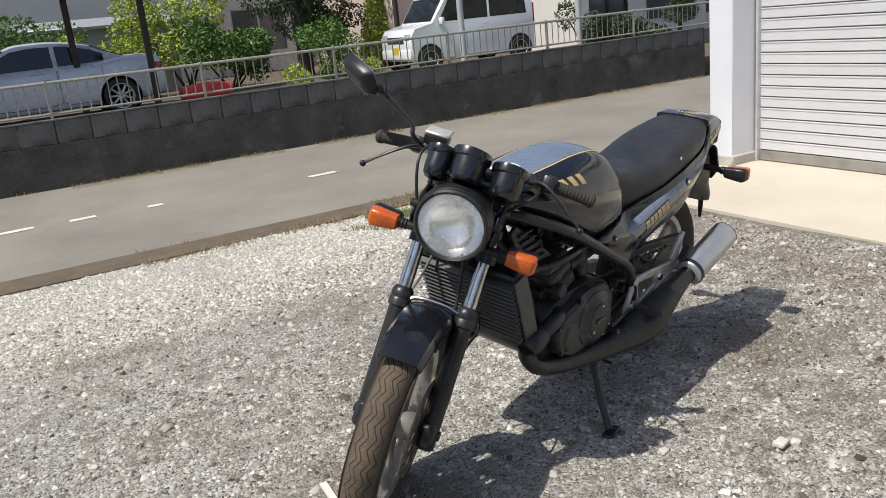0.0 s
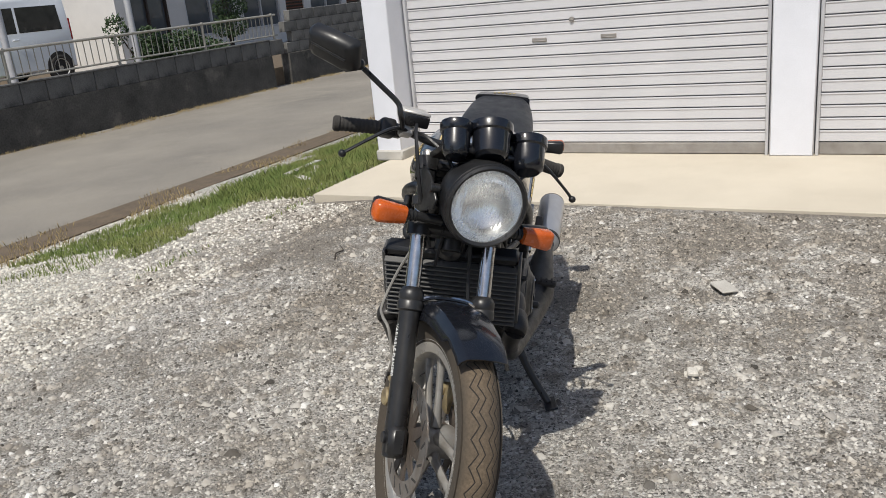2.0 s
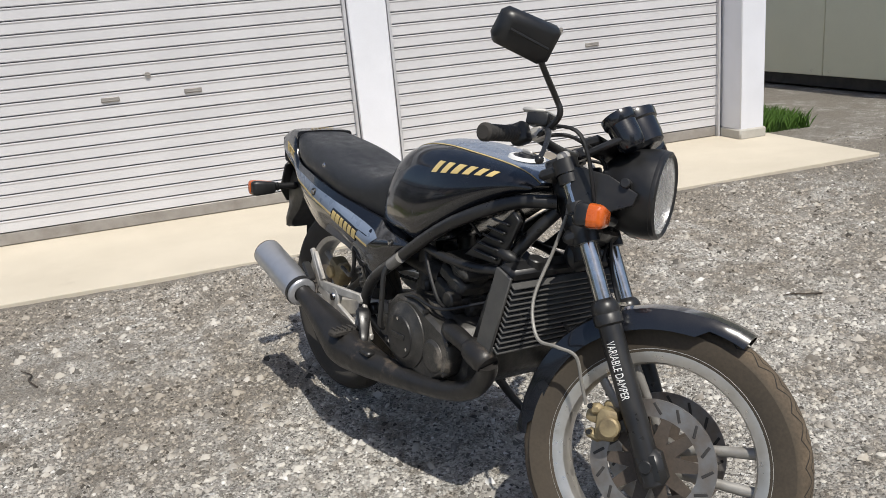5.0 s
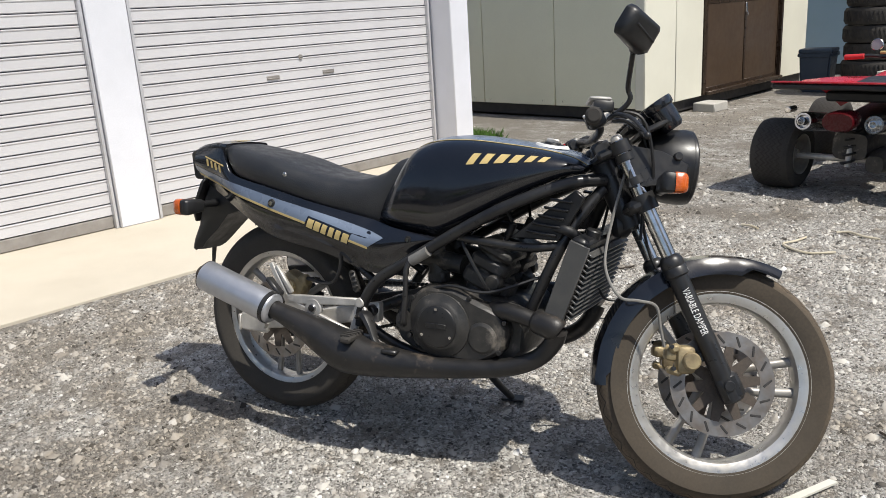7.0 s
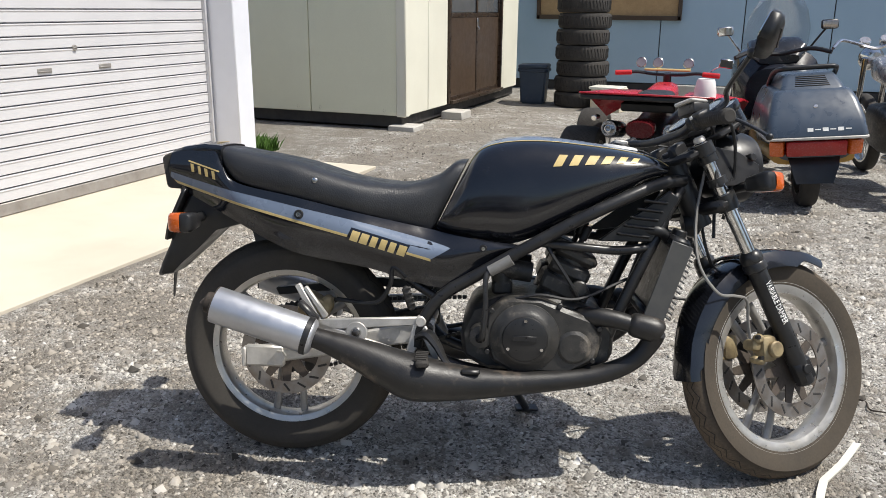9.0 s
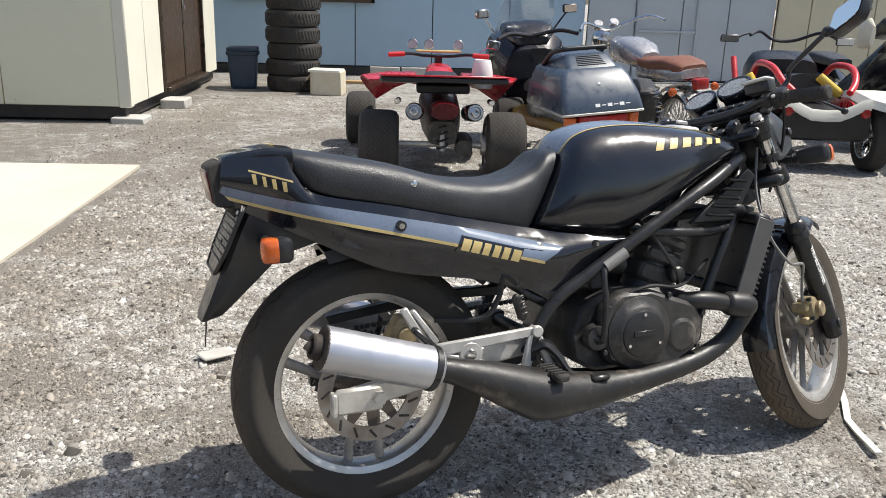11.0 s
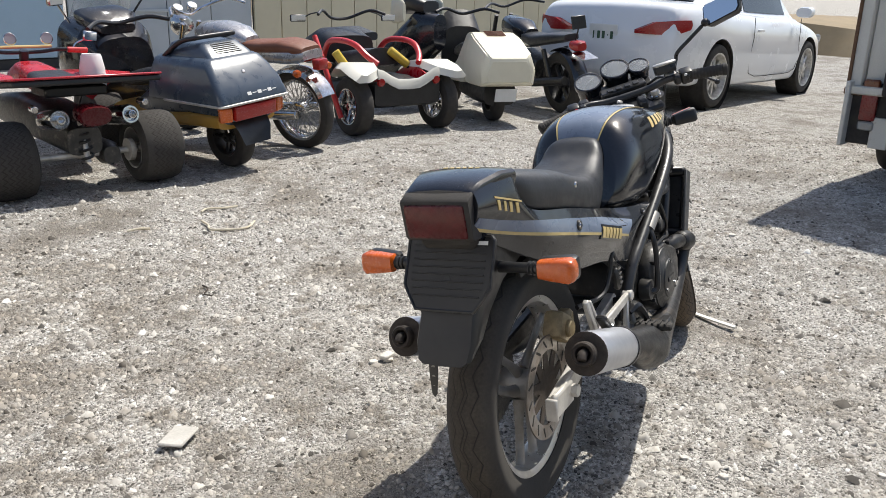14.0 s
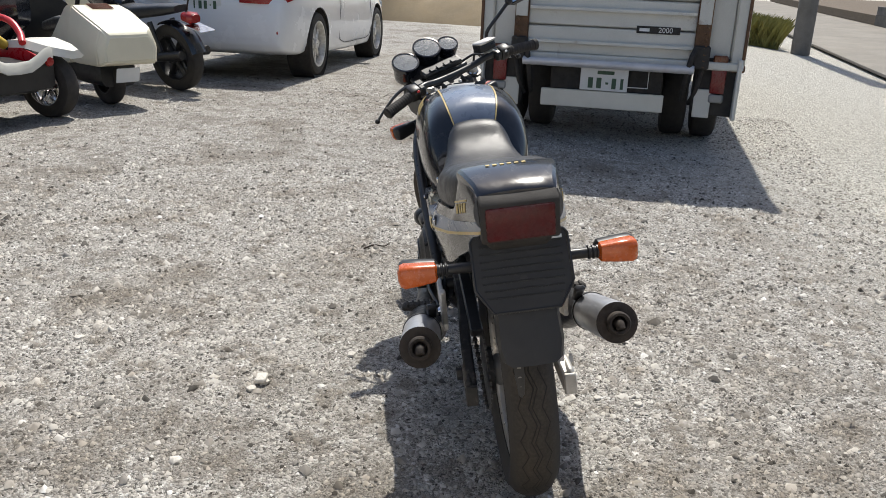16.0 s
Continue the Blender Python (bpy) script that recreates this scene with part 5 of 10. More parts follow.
def cubic(rows, t):
    """Catmull-Rom value of a list of rows at t in 0..1."""
    n = len(rows) - 1
    f = min(max(t, 0.0), 1.0) * n
    i = min(int(f), n - 1)
    u = f - i
    a, b, c, d = (np.array(rows[min(max(k, 0), n)], float) for k in (i - 1, i, i + 1, i + 2))
    return 0.5 * (2 * b + (c - a) * u + (2 * a - 5 * b + 4 * c - d) * u * u + (3 * b - a - 3 * c + d) * u ** 3)


def body_pt(secs, prof, s, q, off=0.0):
    def at(s, q):
        xb, zb, xt, zt, w = cubic(secs, s)
        y, v = cubic(prof, q)
        return Vector((xb + (xt - xb) * v, y * w, zb + (zt - zb) * v))
    p = at(s, q)
    if off:
        e = 0.004
        n = (at(min(s + e, 1), q) - at(max(s - e, 0), q)).cross(at(s, min(q + e, 1)) - at(s, max(q - e, 0)))
        if n.length > 1e-12:
            n.normalize()
            c = Vector((p.x, 0, p.z - 0.08))
            if n.dot(p - c) < 0:
                n = -n
            p = p + n * off
    return p


def body_mesh(secs, prof, ns, nq):
    bm = bmesh.new()
    rings_mesh(bm, [[body_pt(secs, prof, i / ns, j / nq) for j in range(nq + 1)] for i in range(ns + 1)])
    return bm


def patch(fn, us, vs, thick=0.0012):
    """A thin skin on a surface: fn(u, v, off)."""
    bm = bmesh.new()
    top = [[bm.verts.new(fn(u, v, thick)) for v in vs] for u in us]
    for a, b in zip(top, top[1:]):
        for i in range(len(vs) - 1):
            bm.faces.new((a[i], a[i + 1], b[i + 1], b[i]))
    bot = [[bm.verts.new(fn(u, v, 0.0002)) for v in vs] for u in us]
    edge = [(0, i) for i in range(len(vs))] + [(i, len(vs) - 1) for i in range(1, len(us))] + [(len(us) - 1, i) for i in range(len(vs) - 2, -1, -1)] + [(i, 0) for i in range(len(us) - 2, 0, -1)]
    for (a, b), (c, d) in zip(edge, edge[1:] + edge[:1]):
        bm.faces.new((top[a][b], top[c][d], bot[c][d], bot[a][b]))
    return bm


tank = part("fuel_tank", body_mesh(TANK, TPROF, 40, 42), "black_paint", bike, "glossy black fuel tank with a blue-grey band", angle=60)
tank_fn = lambda s, q, off: body_pt(TANK, TPROF, s, q, off)


def band_half(s):
    return 0.085 + 0.06 * max(0.0, (s - 0.72) / 0.28) ** 2


us = [0.03 + 0.95 * i / 36 for i in range(37)]
part("tank_band", patch(lambda u, v, o: tank_fn(u, 0.5 + v * band_half(u), o), us, [i / 6 - 1 for i in range(13)]), "blue_grey", tank, "blue-grey band along the tank top", angle=60)
for sg in (-1, 1):
    part("tank_line", patch(lambda u, v, o: tank_fn(u, 0.5 + sg * (band_half(u) + 0.002 + v * 0.007), o * 1.1), us, [0, 0.5, 1]), "gold", tank, "gold pinstripe", angle=60)
    for k in range(6):
        # six slanted gold shapes standing for the maker's mark
        u0 = 0.478 + k * 0.050
        wd = (0.028, 0.029, 0.032, 0.029, 0.028, 0.029)[k]
        part("tank_mark", patch(lambda u, v, o: tank_fn(u0 + u * wd + 0.012 * v, 0.5 + sg * (0.232 - 0.048 * v), o), [0, 0.34, 0.66, 1.0], [0, 0.25, 0.5, 0.75, 1]), "gold", tank, "gold block mark on the tank side", angle=60)
cap_at = tank_fn(0.70, 0.5, 0.0)
CAP = Matrix.Translation(cap_at) @ pose(0, 0, 0, 0, 8, 0)
bm = lathe([(0.0, 0.012), (0.022, 0.012), (0.024, 0.008), (0.034, 0.007), (0.036, 0.004)], 32)
cap = part("filler_cap", bm, "frame_black", tank, "dark filler cap in a pale ring", CAP)
part("cap_ring", lathe([(0.035, 0.002), (0.035, 0.007), (0.044, 0.006), (0.048, 0.0)], 36), "white_mark", cap, "pale worn cap ring", CAP)
bm = box((0, 0, 0.016), (0.036, 0.010, 0.012), 0.003)
part("key_flap", bm, "cast_alloy", cap, "", CAP)

# seat
seat = part("seat", body_mesh(SEAT, SPROF, 44, 36), "vinyl", bike, "scuffed black vinyl dual seat", angle=70)
for sg in (-1, 1):
    q = 0.19 if sg < 0 else 0.81
    p0 = body_pt(SEAT, SPROF, 0.415, q, 0.0)
    bm = lathe([(0, 0.004), (0.006, 0.003), (0.0085, 0.0)], 12, Matrix.Translation(p0) @ pose(0, 0, 0, 90 * -sg, 0, 0))
    part("seat_button", bm, "chrome", seat, "small metal stud")

# side cowls
TOP_X = [(-0.311, 0.858), (-0.280, 0.864), (-0.190, 0.871), (-0.162, 0.826), (-0.118, 0.783), (0.045, 0.750), (0.196, 0.716), (0.400, 0.672), (0.500, 0.655), (0.640, 0.640)]
BOT_X = [(-0.322, 0.776), (-0.284, 0.757), (-0.212, 0.721), (-0.119, 0.675), (0.035, 0.604), (0.241, 0.567), (0.367, 0.532), (0.467, 0.522), (0.530, 0.566), (0.625, 0.632)]
WID = [(-0.32, 0.078), (-0.20, 0.099), (-0.10, 0.123), (0.06, 0.146), (0.20, 0.151), (0.40, 0.152), (0.56, 0.156), (0.64, 0.152)]
TOPW = [(-0.32, 0.078), (-0.20, 0.099), (-0.10, 0.122), (0.06, 0.141), (0.20, 0.139), (0.31, 0.122), (0.41, 0.108), (0.48, 0.136), (0.56, 0.152), (0.64, 0.152)]


def cowl_pt(u, v, off, sg):
    """u along the panel from the tail, v from the top edge to the bottom edge."""
    t, b = cubic(TOP_X, u), cubic(BOT_X, u)
    x, z = t[0] + (b[0] - t[0]) * v, t[1] + (b[1] - t[1]) * v
    lean = min(1.0, v / 0.4)
    top = np.interp(x, [a for a, _ in TOPW], [c for _, c in TOPW])
    y = top + (np.interp(x, [a for a, _ in WID], [c for _, c in WID]) - top) * lean * lean * (3 - 2 * lean) + 0.010 * math.sin(math.pi * min(1, v * 1.25)) - 0.030 * max(0, v - 0.55) ** 1.5 * (1 if u < 0.7 else 0.3)
    return Vector((x, sg * (y + off), z))


for sg in (-1, 1):
    bm = bmesh.new()
    nu, nv = 54, 12
    rings = []
    for i in range(nu + 1):
        out = [cowl_pt(i / nu, j / nv, 0.0, sg) for j in range(nv + 1)]
        inn = [cowl_pt(i / nu, j / nv, -0.010, sg) for j in range(nv, -1, -1)]
        rings.append(out + inn)
    rings_mesh(bm, rings)
    cowl = part("side_cowl", bm, "black_paint", bike, "glossy black tail side panel with a blue-grey stripe", angle=50)
    fn = lambda u, v, o, sg=sg: cowl_pt(u, v, o, sg)

    def stripe(name, pts_top, pts_bot, mat, label, off):
        """A skin between two lines in x and z on the cowl."""
        n = 30
        def f(u, v, o):
            a, b = cubic(pts_top, u), cubic(pts_bot, u)
            x, z = a[0] + (b[0] - a[0]) * v, a[1] + (b[1] - a[1]) * v
            lo, hi = 0.0, 1.0
            for _ in range(26):
                mid = (lo + hi) / 2
                t_, b_ = cubic(TOP_X, mid), cubic(BOT_X, mid)
                vv = min(max((z - t_[1]) / (b_[1] - t_[1]), 0), 1)
                if t_[0] + (b_[0] - t_[0]) * vv < x:
                    lo = mid
                else:
                    hi = mid
            return cowl_pt(lo, vv, o * off, sg)
        part(name, patch(f, [i / n for i in range(n + 1)], [0, 0.33, 0.66, 1.0]), mat, cowl, label, angle=60)

    up_line = [(-0.312, 0.808), (-0.172, 0.771), (0.053, 0.725), (0.248, 0.683), (0.430, 0.637), (0.462, 0.627)]
    lo_line = [(-0.320, 0.788), (-0.172, 0.744), (0.053, 0.689), (0.248, 0.640), (0.390, 0.602), (0.410, 0.597)]
    stripe("stripe", up_line, lo_line, "blue_grey", "blue-grey stripe", 1.0)
    stripe("pinstripe", [(x, z + 0.002) for x, z in lo_line], [(x, z - 0.005) for x, z in lo_line], "gold", "gold pinstripe", 1.6)
    stripe("model_badge", [(0.200, 0.676), (0.356, 0.633)], [(0.183, 0.641), (0.338, 0.596)], "black_paint", "black badge field", 2.2)
    bars = [(0.204, 0.026), (0.229, 0.026), (0.256, 0.021), (0.281, 0.021), (0.305, 0.021), (0.329, 0.026)]
    for x0, w in bars:
        zt = 0.674 - 0.277 * (x0 - 0.200)
        stripe("badge_bar", [(x0, zt - 0.004), (x0 + w * 0.8, zt - 0.004 - 0.22 * w)], [(x0 - 0.010, zt - 0.030), (x0 - 0.010 + w * 0.8, zt - 0.030 - 0.22 * w)], "gold", "gold badge block", 3.0)
    for k, (x0, w) in enumerate(((-0.252, 0.017), (-0.231, 0.015), (-0.212, 0.018), (-0.191, 0.018))):
        zt = 0.832 - 0.30 * (x0 + 0.252)
        stripe("tail_mark", [(x0, zt), (x0 + w * 0.5, zt - 0.1 * w)], [(x0 + 0.003, zt - 0.022), (x0 + 0.003 + w * 0.45, zt - 0.022 - 0.1 * w)], "gold", "gold block mark on the tail", 1.4)
    stripe("tail_mark", [(-0.258, 0.841), (-0.168, 0.814)], [(-0.258, 0.837), (-0.168, 0.810)], "gold", "", 1.4)
    for (x, z, r, mat) in ((0.058, 0.706, 0.013, "plastic"), (0.548, 0.630, 0.010, "frame_black")):
        y = np.interp(x, [a for a, _ in WID], [c for _, c in WID]) + 0.006
        bm = lathe([(0, 0.006), (r * 0.9, 0.006), (r, 0.003), (r, -0.002)], 18, Matrix.Translation((x, sg * y, z)) @ pose(0, 0, 0, -90 * sg, 0, 0))
        lk_ = part("cowl_bolt", bm, mat, cowl, "round panel fastener")
        bm = lathe([(0, 0.009), (r * 0.5, 0.009), (r * 0.55, 0.006), (0, 0.006)], 12, Matrix.Translation((x, sg * y, z)) @ pose(0, 0, 0, -90 * sg, 0, 0))
        part("bolt_core", bm, "chrome", lk_)

# tail top, lamp, plate carrier
rings = []
for x, z, w, th in ((-0.313, 0.861, 0.078, 0.03), (-0.308, 0.8665, 0.080, 0.03), (-0.276, 0.877, 0.085, 0.05), (-0.215, 0.886, 0.099, 0.06), (-0.164, 0.882, 0.106, 0.06)):
    rings.append([(x, -w, z - 0.016), (x, -w + 0.0015, z - 0.007), (x, -w + 0.008, z - 0.001), (x, -w * 0.6, z + 0.002), (x, 0, z + 0.004), (x, w * 0.6, z + 0.002), (x, w - 0.008, z - 0.001), (x, w - 0.0015, z - 0.007), (x, w, z - 0.016), (x, w * 0.9, z - th), (x, -w * 0.9, z - th)])
bm = bmesh.new()
rings_mesh(bm, rings)
tail = part("tail_cowl", bm, "black_paint", bike, "black tail piece behind the seat", angle=30)
bm = bmesh.new()
for k in range(6):
    add_box(bm, (-0.196, 0.042 - 0.0150 * k, 0.8895), (0.009, 0.0085, 0.0016), 0.0, pose(0, 0, 0, 0, 0, 8))
part("tail_lettering_bars", bm, "gold", tail, "small gold block mark")
bm = prism([(-0.296, 0.862), (-0.3145, 0.860), (-0.336, 0.850), (-0.340, 0.842), (-0.329, 0.768), (-0.322, 0.762), (-0.285, 0.760)], 0.156, Matrix.Translation((0, 0.078, 0)) @ SIDE, 0.004)
add_box(bm, (-0.245, 0, 0.782), (0.11, 0.132, 0.09), 0.012)
surround = part("tail_light", bm, "rubber", bike, "wide dark red tail light in a black surround")
bm = box((0, 0, 0), (0.022, 0.138, 0.072), 0.006, pose(-0.328, 0, 0.805, 0, -9, 0), 2)
part("tail_lens", bm, "red_lens", surround, "dark red lens")
# the hollow tail mudguard that carries the plate panel
bm = bmesh.new()
rings = []
for xr, zr, xf, zf, w in ((-0.258, 0.764, -0.055, 0.735, 0.076), (-0.288, 0.705, -0.100, 0.676, 0.080), (-0.312, 0.648, -0.195, 0.648, 0.076), (-0.332, 0.602, -0.250, 0.594, 0.066), (-0.354, 0.552, -0.300, 0.550, 0.069), (-0.368, 0.520, -0.322, 0.528, 0.062), (-0.371, 0.512, -0.330, 0.520, 0.050)):
    mx, mz = (xr + xf) / 2, (zr + zf) / 2
    rings.append([(xf, -w * 0.92, zf), (mx, -w, mz), (xr + 0.010, -w, zr), (xr, -w * 0.90, zr), (xr - 0.004, 0, zr), (xr, w * 0.90, zr), (xr + 0.010, w, zr), (mx, w, mz), (xf, w * 0.92, zf), (xf - 0.006, w * 0.80, zf - 0.004), (xf - 0.006, -w * 0.80, zf - 0.004)])
rings_mesh(bm, rings)
carrier = part("plate_carrier", bm, "plastic", bike, "black plastic number-plate carrier with no plate")
PLATE = Matrix.Translation((-0.268, 0, 0.758)) @ Matrix(((0, math.sin(radians(25)), -math.cos(radians(25)), 0), (1, 0, 0, 0), (0, math.cos(radians(25)), math.sin(radians(25)), 0), (0, 0, 0, 1)))  # x across, y up the panel, z out of it
edge = [(-0.094, 0.004), (-0.102, -0.006), (-0.103, -0.105), (-0.096, -0.118), (-0.070, -0.158), (0.070, -0.158), (0.096, -0.118), (0.103, -0.105), (0.102, -0.006), (0.094, 0.004)]
panel = part("plate_panel", prism(edge, 0.007, PLATE, 0.002), "plastic", carrier, "shield-shaped black panel with moulded ribs")
rim_pts = [PLATE @ Vector((a * 0.97, -0.077 + (b + 0.077) * 0.97, 0.007)) for a, b in edge]
part("panel_rim", tube([tuple(p) for p in rim_pts], 0.0032, 6, 1, smooth=False, loop=True), "plastic", panel)
for k in range(8):
    part("rib", box((0, 0, 0), (0.168 - 0.006 * max(0, k - 5), 0.0032, 0.003), 0.0008, None), "plastic", panel, "", PLATE @ Matrix.Translation((0, -0.020 - k * 0.0150, 0.0085)))
part("drain_hole", lathe([(0, 0.001), (0.008, 0.001), (0.008, 0)], 12, PLATE @ Matrix.Translation((0, -0.092, 0.0075))), "skid", panel)
part("sticker", box((0, 0, 0), (0.030, 0.008, 0.0016), 0.0003, None), "white_mark", panel, "tiny white sticker", PLATE @ Matrix.Translation((-0.072, -0.014, 0.0105)))
bm = prism([(-0.011, 0.010), (0.011, 0.010), (0.010, -0.030), (0.006, -0.070), (0.000, -0.078), (-0.006, -0.070), (-0.010, -0.030)], 0.0025, Matrix.Translation((-0.352, 0.030, 0.512)) @ Matrix(((0, 0.10, -1, 0), (1, 0, 0, 0), (0, 1, 0.10, 0), (0, 0, 0, 1))), 0.0006)
strip = part("hanging_bracket", bm, "frame_black", carrier, "flat metal strip with holes hanging below")
for k in range(3):
    part("hole", lathe([(0, 0.0008), (0.0045, 0.0008), (0.0045, 0)], 10, Matrix.Translation((-0.3550 - 0.002 * k, 0.030, 0.500 - 0.022 * k)) @ pose(0, 0, 0, 0, -90, 0)), "wire_grey", strip)
bm = bmesh.new()
rings = []
for k in range(16):
    a = radians(106 - k * 4.6)
    rr = 0.345 + 0.05 * max(0, (k - 9) / 6)
    cx, cz = rr * math.cos(a), 0.314 + rr * math.sin(a)
    w = 0.062 + 0.004 * math.sin(k)
    u = Vector((math.cos(a), 0, math.sin(a)))
    rings.append([Vector((cx, -w, cz)) - u * 0.03, Vector((cx, -w * 0.95, cz)), Vector((cx, 0, cz)) + u * 0.008, Vector((cx, w * 0.95, cz)), Vector((cx, w, cz)) - u * 0.03, Vector((cx, w * 0.9, cz)) - u * 0.012, Vector((cx, 0, cz)) - u * 0.002, Vector((cx, -w * 0.9, cz)) - u * 0.012])
rings_mesh(bm, rings)
part("rear_mudguard", bm, "plastic", bike, "black inner rear mudguard")

# frame
for sg in (-1, 1):
    part("upper_frame_tube", tube([(0.375, sg * 0.150, 0.36), (0.386, sg * 0.152, 0.417), (0.440, sg * 0.158, 0.498), (0.542, sg * 0.164, 0.565), (0.769, sg * 0.170, 0.700), (0.90, sg * 0.152, 0.765), (1.005, sg * 0.105, 0.806), (1.075, sg * 0.045, 0.812)], 0.0165, 12, 6), "frame_black", bike, "black frame tube")
    part("down_tube", tube([(1.070, sg * 0.040, 0.790), (1.025, sg * 0.085, 0.720), (0.985, sg * 0.118, 0.640), (0.915, sg * 0.122, 0.480), (0.875, sg * 0.122, 0.380), (0.830, sg * 0.122, 0.318), (0.760, sg * 0.118, 0.290), (0.55, sg * 0.105, 0.285), (0.43, sg * 0.105, 0.32), (0.375, sg * 0.135, 0.38)], 0.0155, 12, 6), "frame_black", bike, "black frame down tube")
    part("seat_rail", tube([(0.44, sg * 0.13, 0.48), (0.33, sg * 0.12, 0.55), (0.20, sg * 0.10, 0.66), (-0.05, sg * 0.09, 0.73), (-0.24, sg * 0.075, 0.80)], 0.012, 10, 5), "frame_black", bike)
    part("cross_tube", tube([(0.70, sg * 0.150, 0.648), (0.80, sg * 0.158, 0.640), (0.90, sg * 0.140, 0.632), (0.985, sg * 0.118, 0.640)], 0.012, 10, 5), "frame_black", bike)
    # louvred panel under the tank front
    bm = prism([(0.845, 0.655), (0.985, 0.655), (1.050, 0.770), (1.025, 0.790)], 0.014, Matrix.Translation((0, sg * 0.128 + 0.007, 0)) @ pose(0, 0, 0, 0, 0, 0) @ SIDE, 0.003)
    scoop = part("air_scoop", bm, "plastic", bike, "matt black louvred side scoop")
    for k in range(5):
        zc = 0.672 + k * 0.022
        part("louvre", box((0.935 + 0.0135 * k, sg * 0.1385, zc), (0.085 - 0.006 * k, 0.012, 0.006), 0.002, pose(0, 0, 0, 25 * sg, 6, 0)), "frame_black", scoop)
rodm = bmesh.new()
rod(rodm, (0.40, -0.14, 0.40), (0.40, 0.14, 0.40), 0.018, 14, 0.003)
part("swingarm_pivot", rodm, "frame_black", bike)
part("kick_pedal", tube([(0.566, -0.174, 0.573), (0.622, -0.178, 0.606)], 0.0155, 12, 2, smooth=False), "spring", bike, "ribbed grey kick pedal folded along the frame")

# swingarm
for sg in (-1, 1):
    bm = bmesh.new()
    rings = []
    for x, z, h, y, w in ((0.42, 0.395, 0.030, 0.100, 0.016), (0.30, 0.375, 0.027, 0.100, 0.014), (0.10, 0.336, 0.025, 0.112, 0.014), (-0.095, 0.306, 0.026, 0.118, 0.014)):
        rings.append([(x, sg * (y - w), z - h), (x, sg * (y + w), z - h), (x, sg * (y + w), z + h), (x, sg * (y - w), z + h)])
    rings_mesh(bm, rings)
    bmesh.ops.bevel(bm, geom=bm.edges[:], offset=0.005, segments=1, affect="EDGES")
    # left arm and axle block take a darker material in place of shade
    arm = part("swingarm", bm, "cast_alloy" if sg < 0 else "engine", bike, "silver box-section swingarm" if sg < 0 else "left box-section swingarm, darkened in colour for its shade")
    bm = box((-0.045, sg * 0.124, 0.311), (0.11, 0.018, 0.060), 0.006)
    rod(bm, (0.0, sg * 0.128, 0.314), (0.0, sg * 0.148, 0.314), 0.016, 6)
    add_box(bm, (-0.103, sg * 0.120, 0.306), (0.012, 0.030, 0.054), 0.003)
    part("axle_block", bm, "cast_alloy" if sg < 0 else "engine", arm, "axle adjuster block and nut")
# rear caliper and torque arm
bm = box((0.085, -0.072, 0.440), (0.085, 0.056, 0.070), 0.014, pose(0, 0, 0, 0, 30, 0), 2)
rod(bm, (0.08, -0.098, 0.44), (0.08, -0.112, 0.44), 0.022, 14, 0.003)
add_box(bm, (0.12, -0.078, 0.455), (0.03, 0.04, 0.04), 0.008)
part("rear_caliper", bm, "brass", bike, "dirty gold rear brake caliper")
# chain
for z0, z1 in ((0.426, 0.452), (0.204, 0.348)):
    bm = bmesh.new()
    n = 34
    for k in range(n):
        t = (k + 0.5) / n
        add_box(bm, (0.0 + t * 0.50, 0.0775, z0 + (z1 - z0) * t), (0.0125, 0.013 if k % 2 else 0.008, 0.011), 0.002, pose(0, 0, 0, 0, math.degrees(-math.atan2(z1 - z0, 0.5)), 0))
    part("chain_run", bm, "engine", bike, "oily drive chain")
part("chain_guard", prism([(-0.06, 0.44), (0.25, 0.475), (0.40, 0.47), (0.40, 0.495), (0.24, 0.50), (-0.07, 0.462)], 0.03, Matrix.Translation((0, 0.105, 0)) @ SIDE, 0.003), "plastic", bike, "black chain guard")

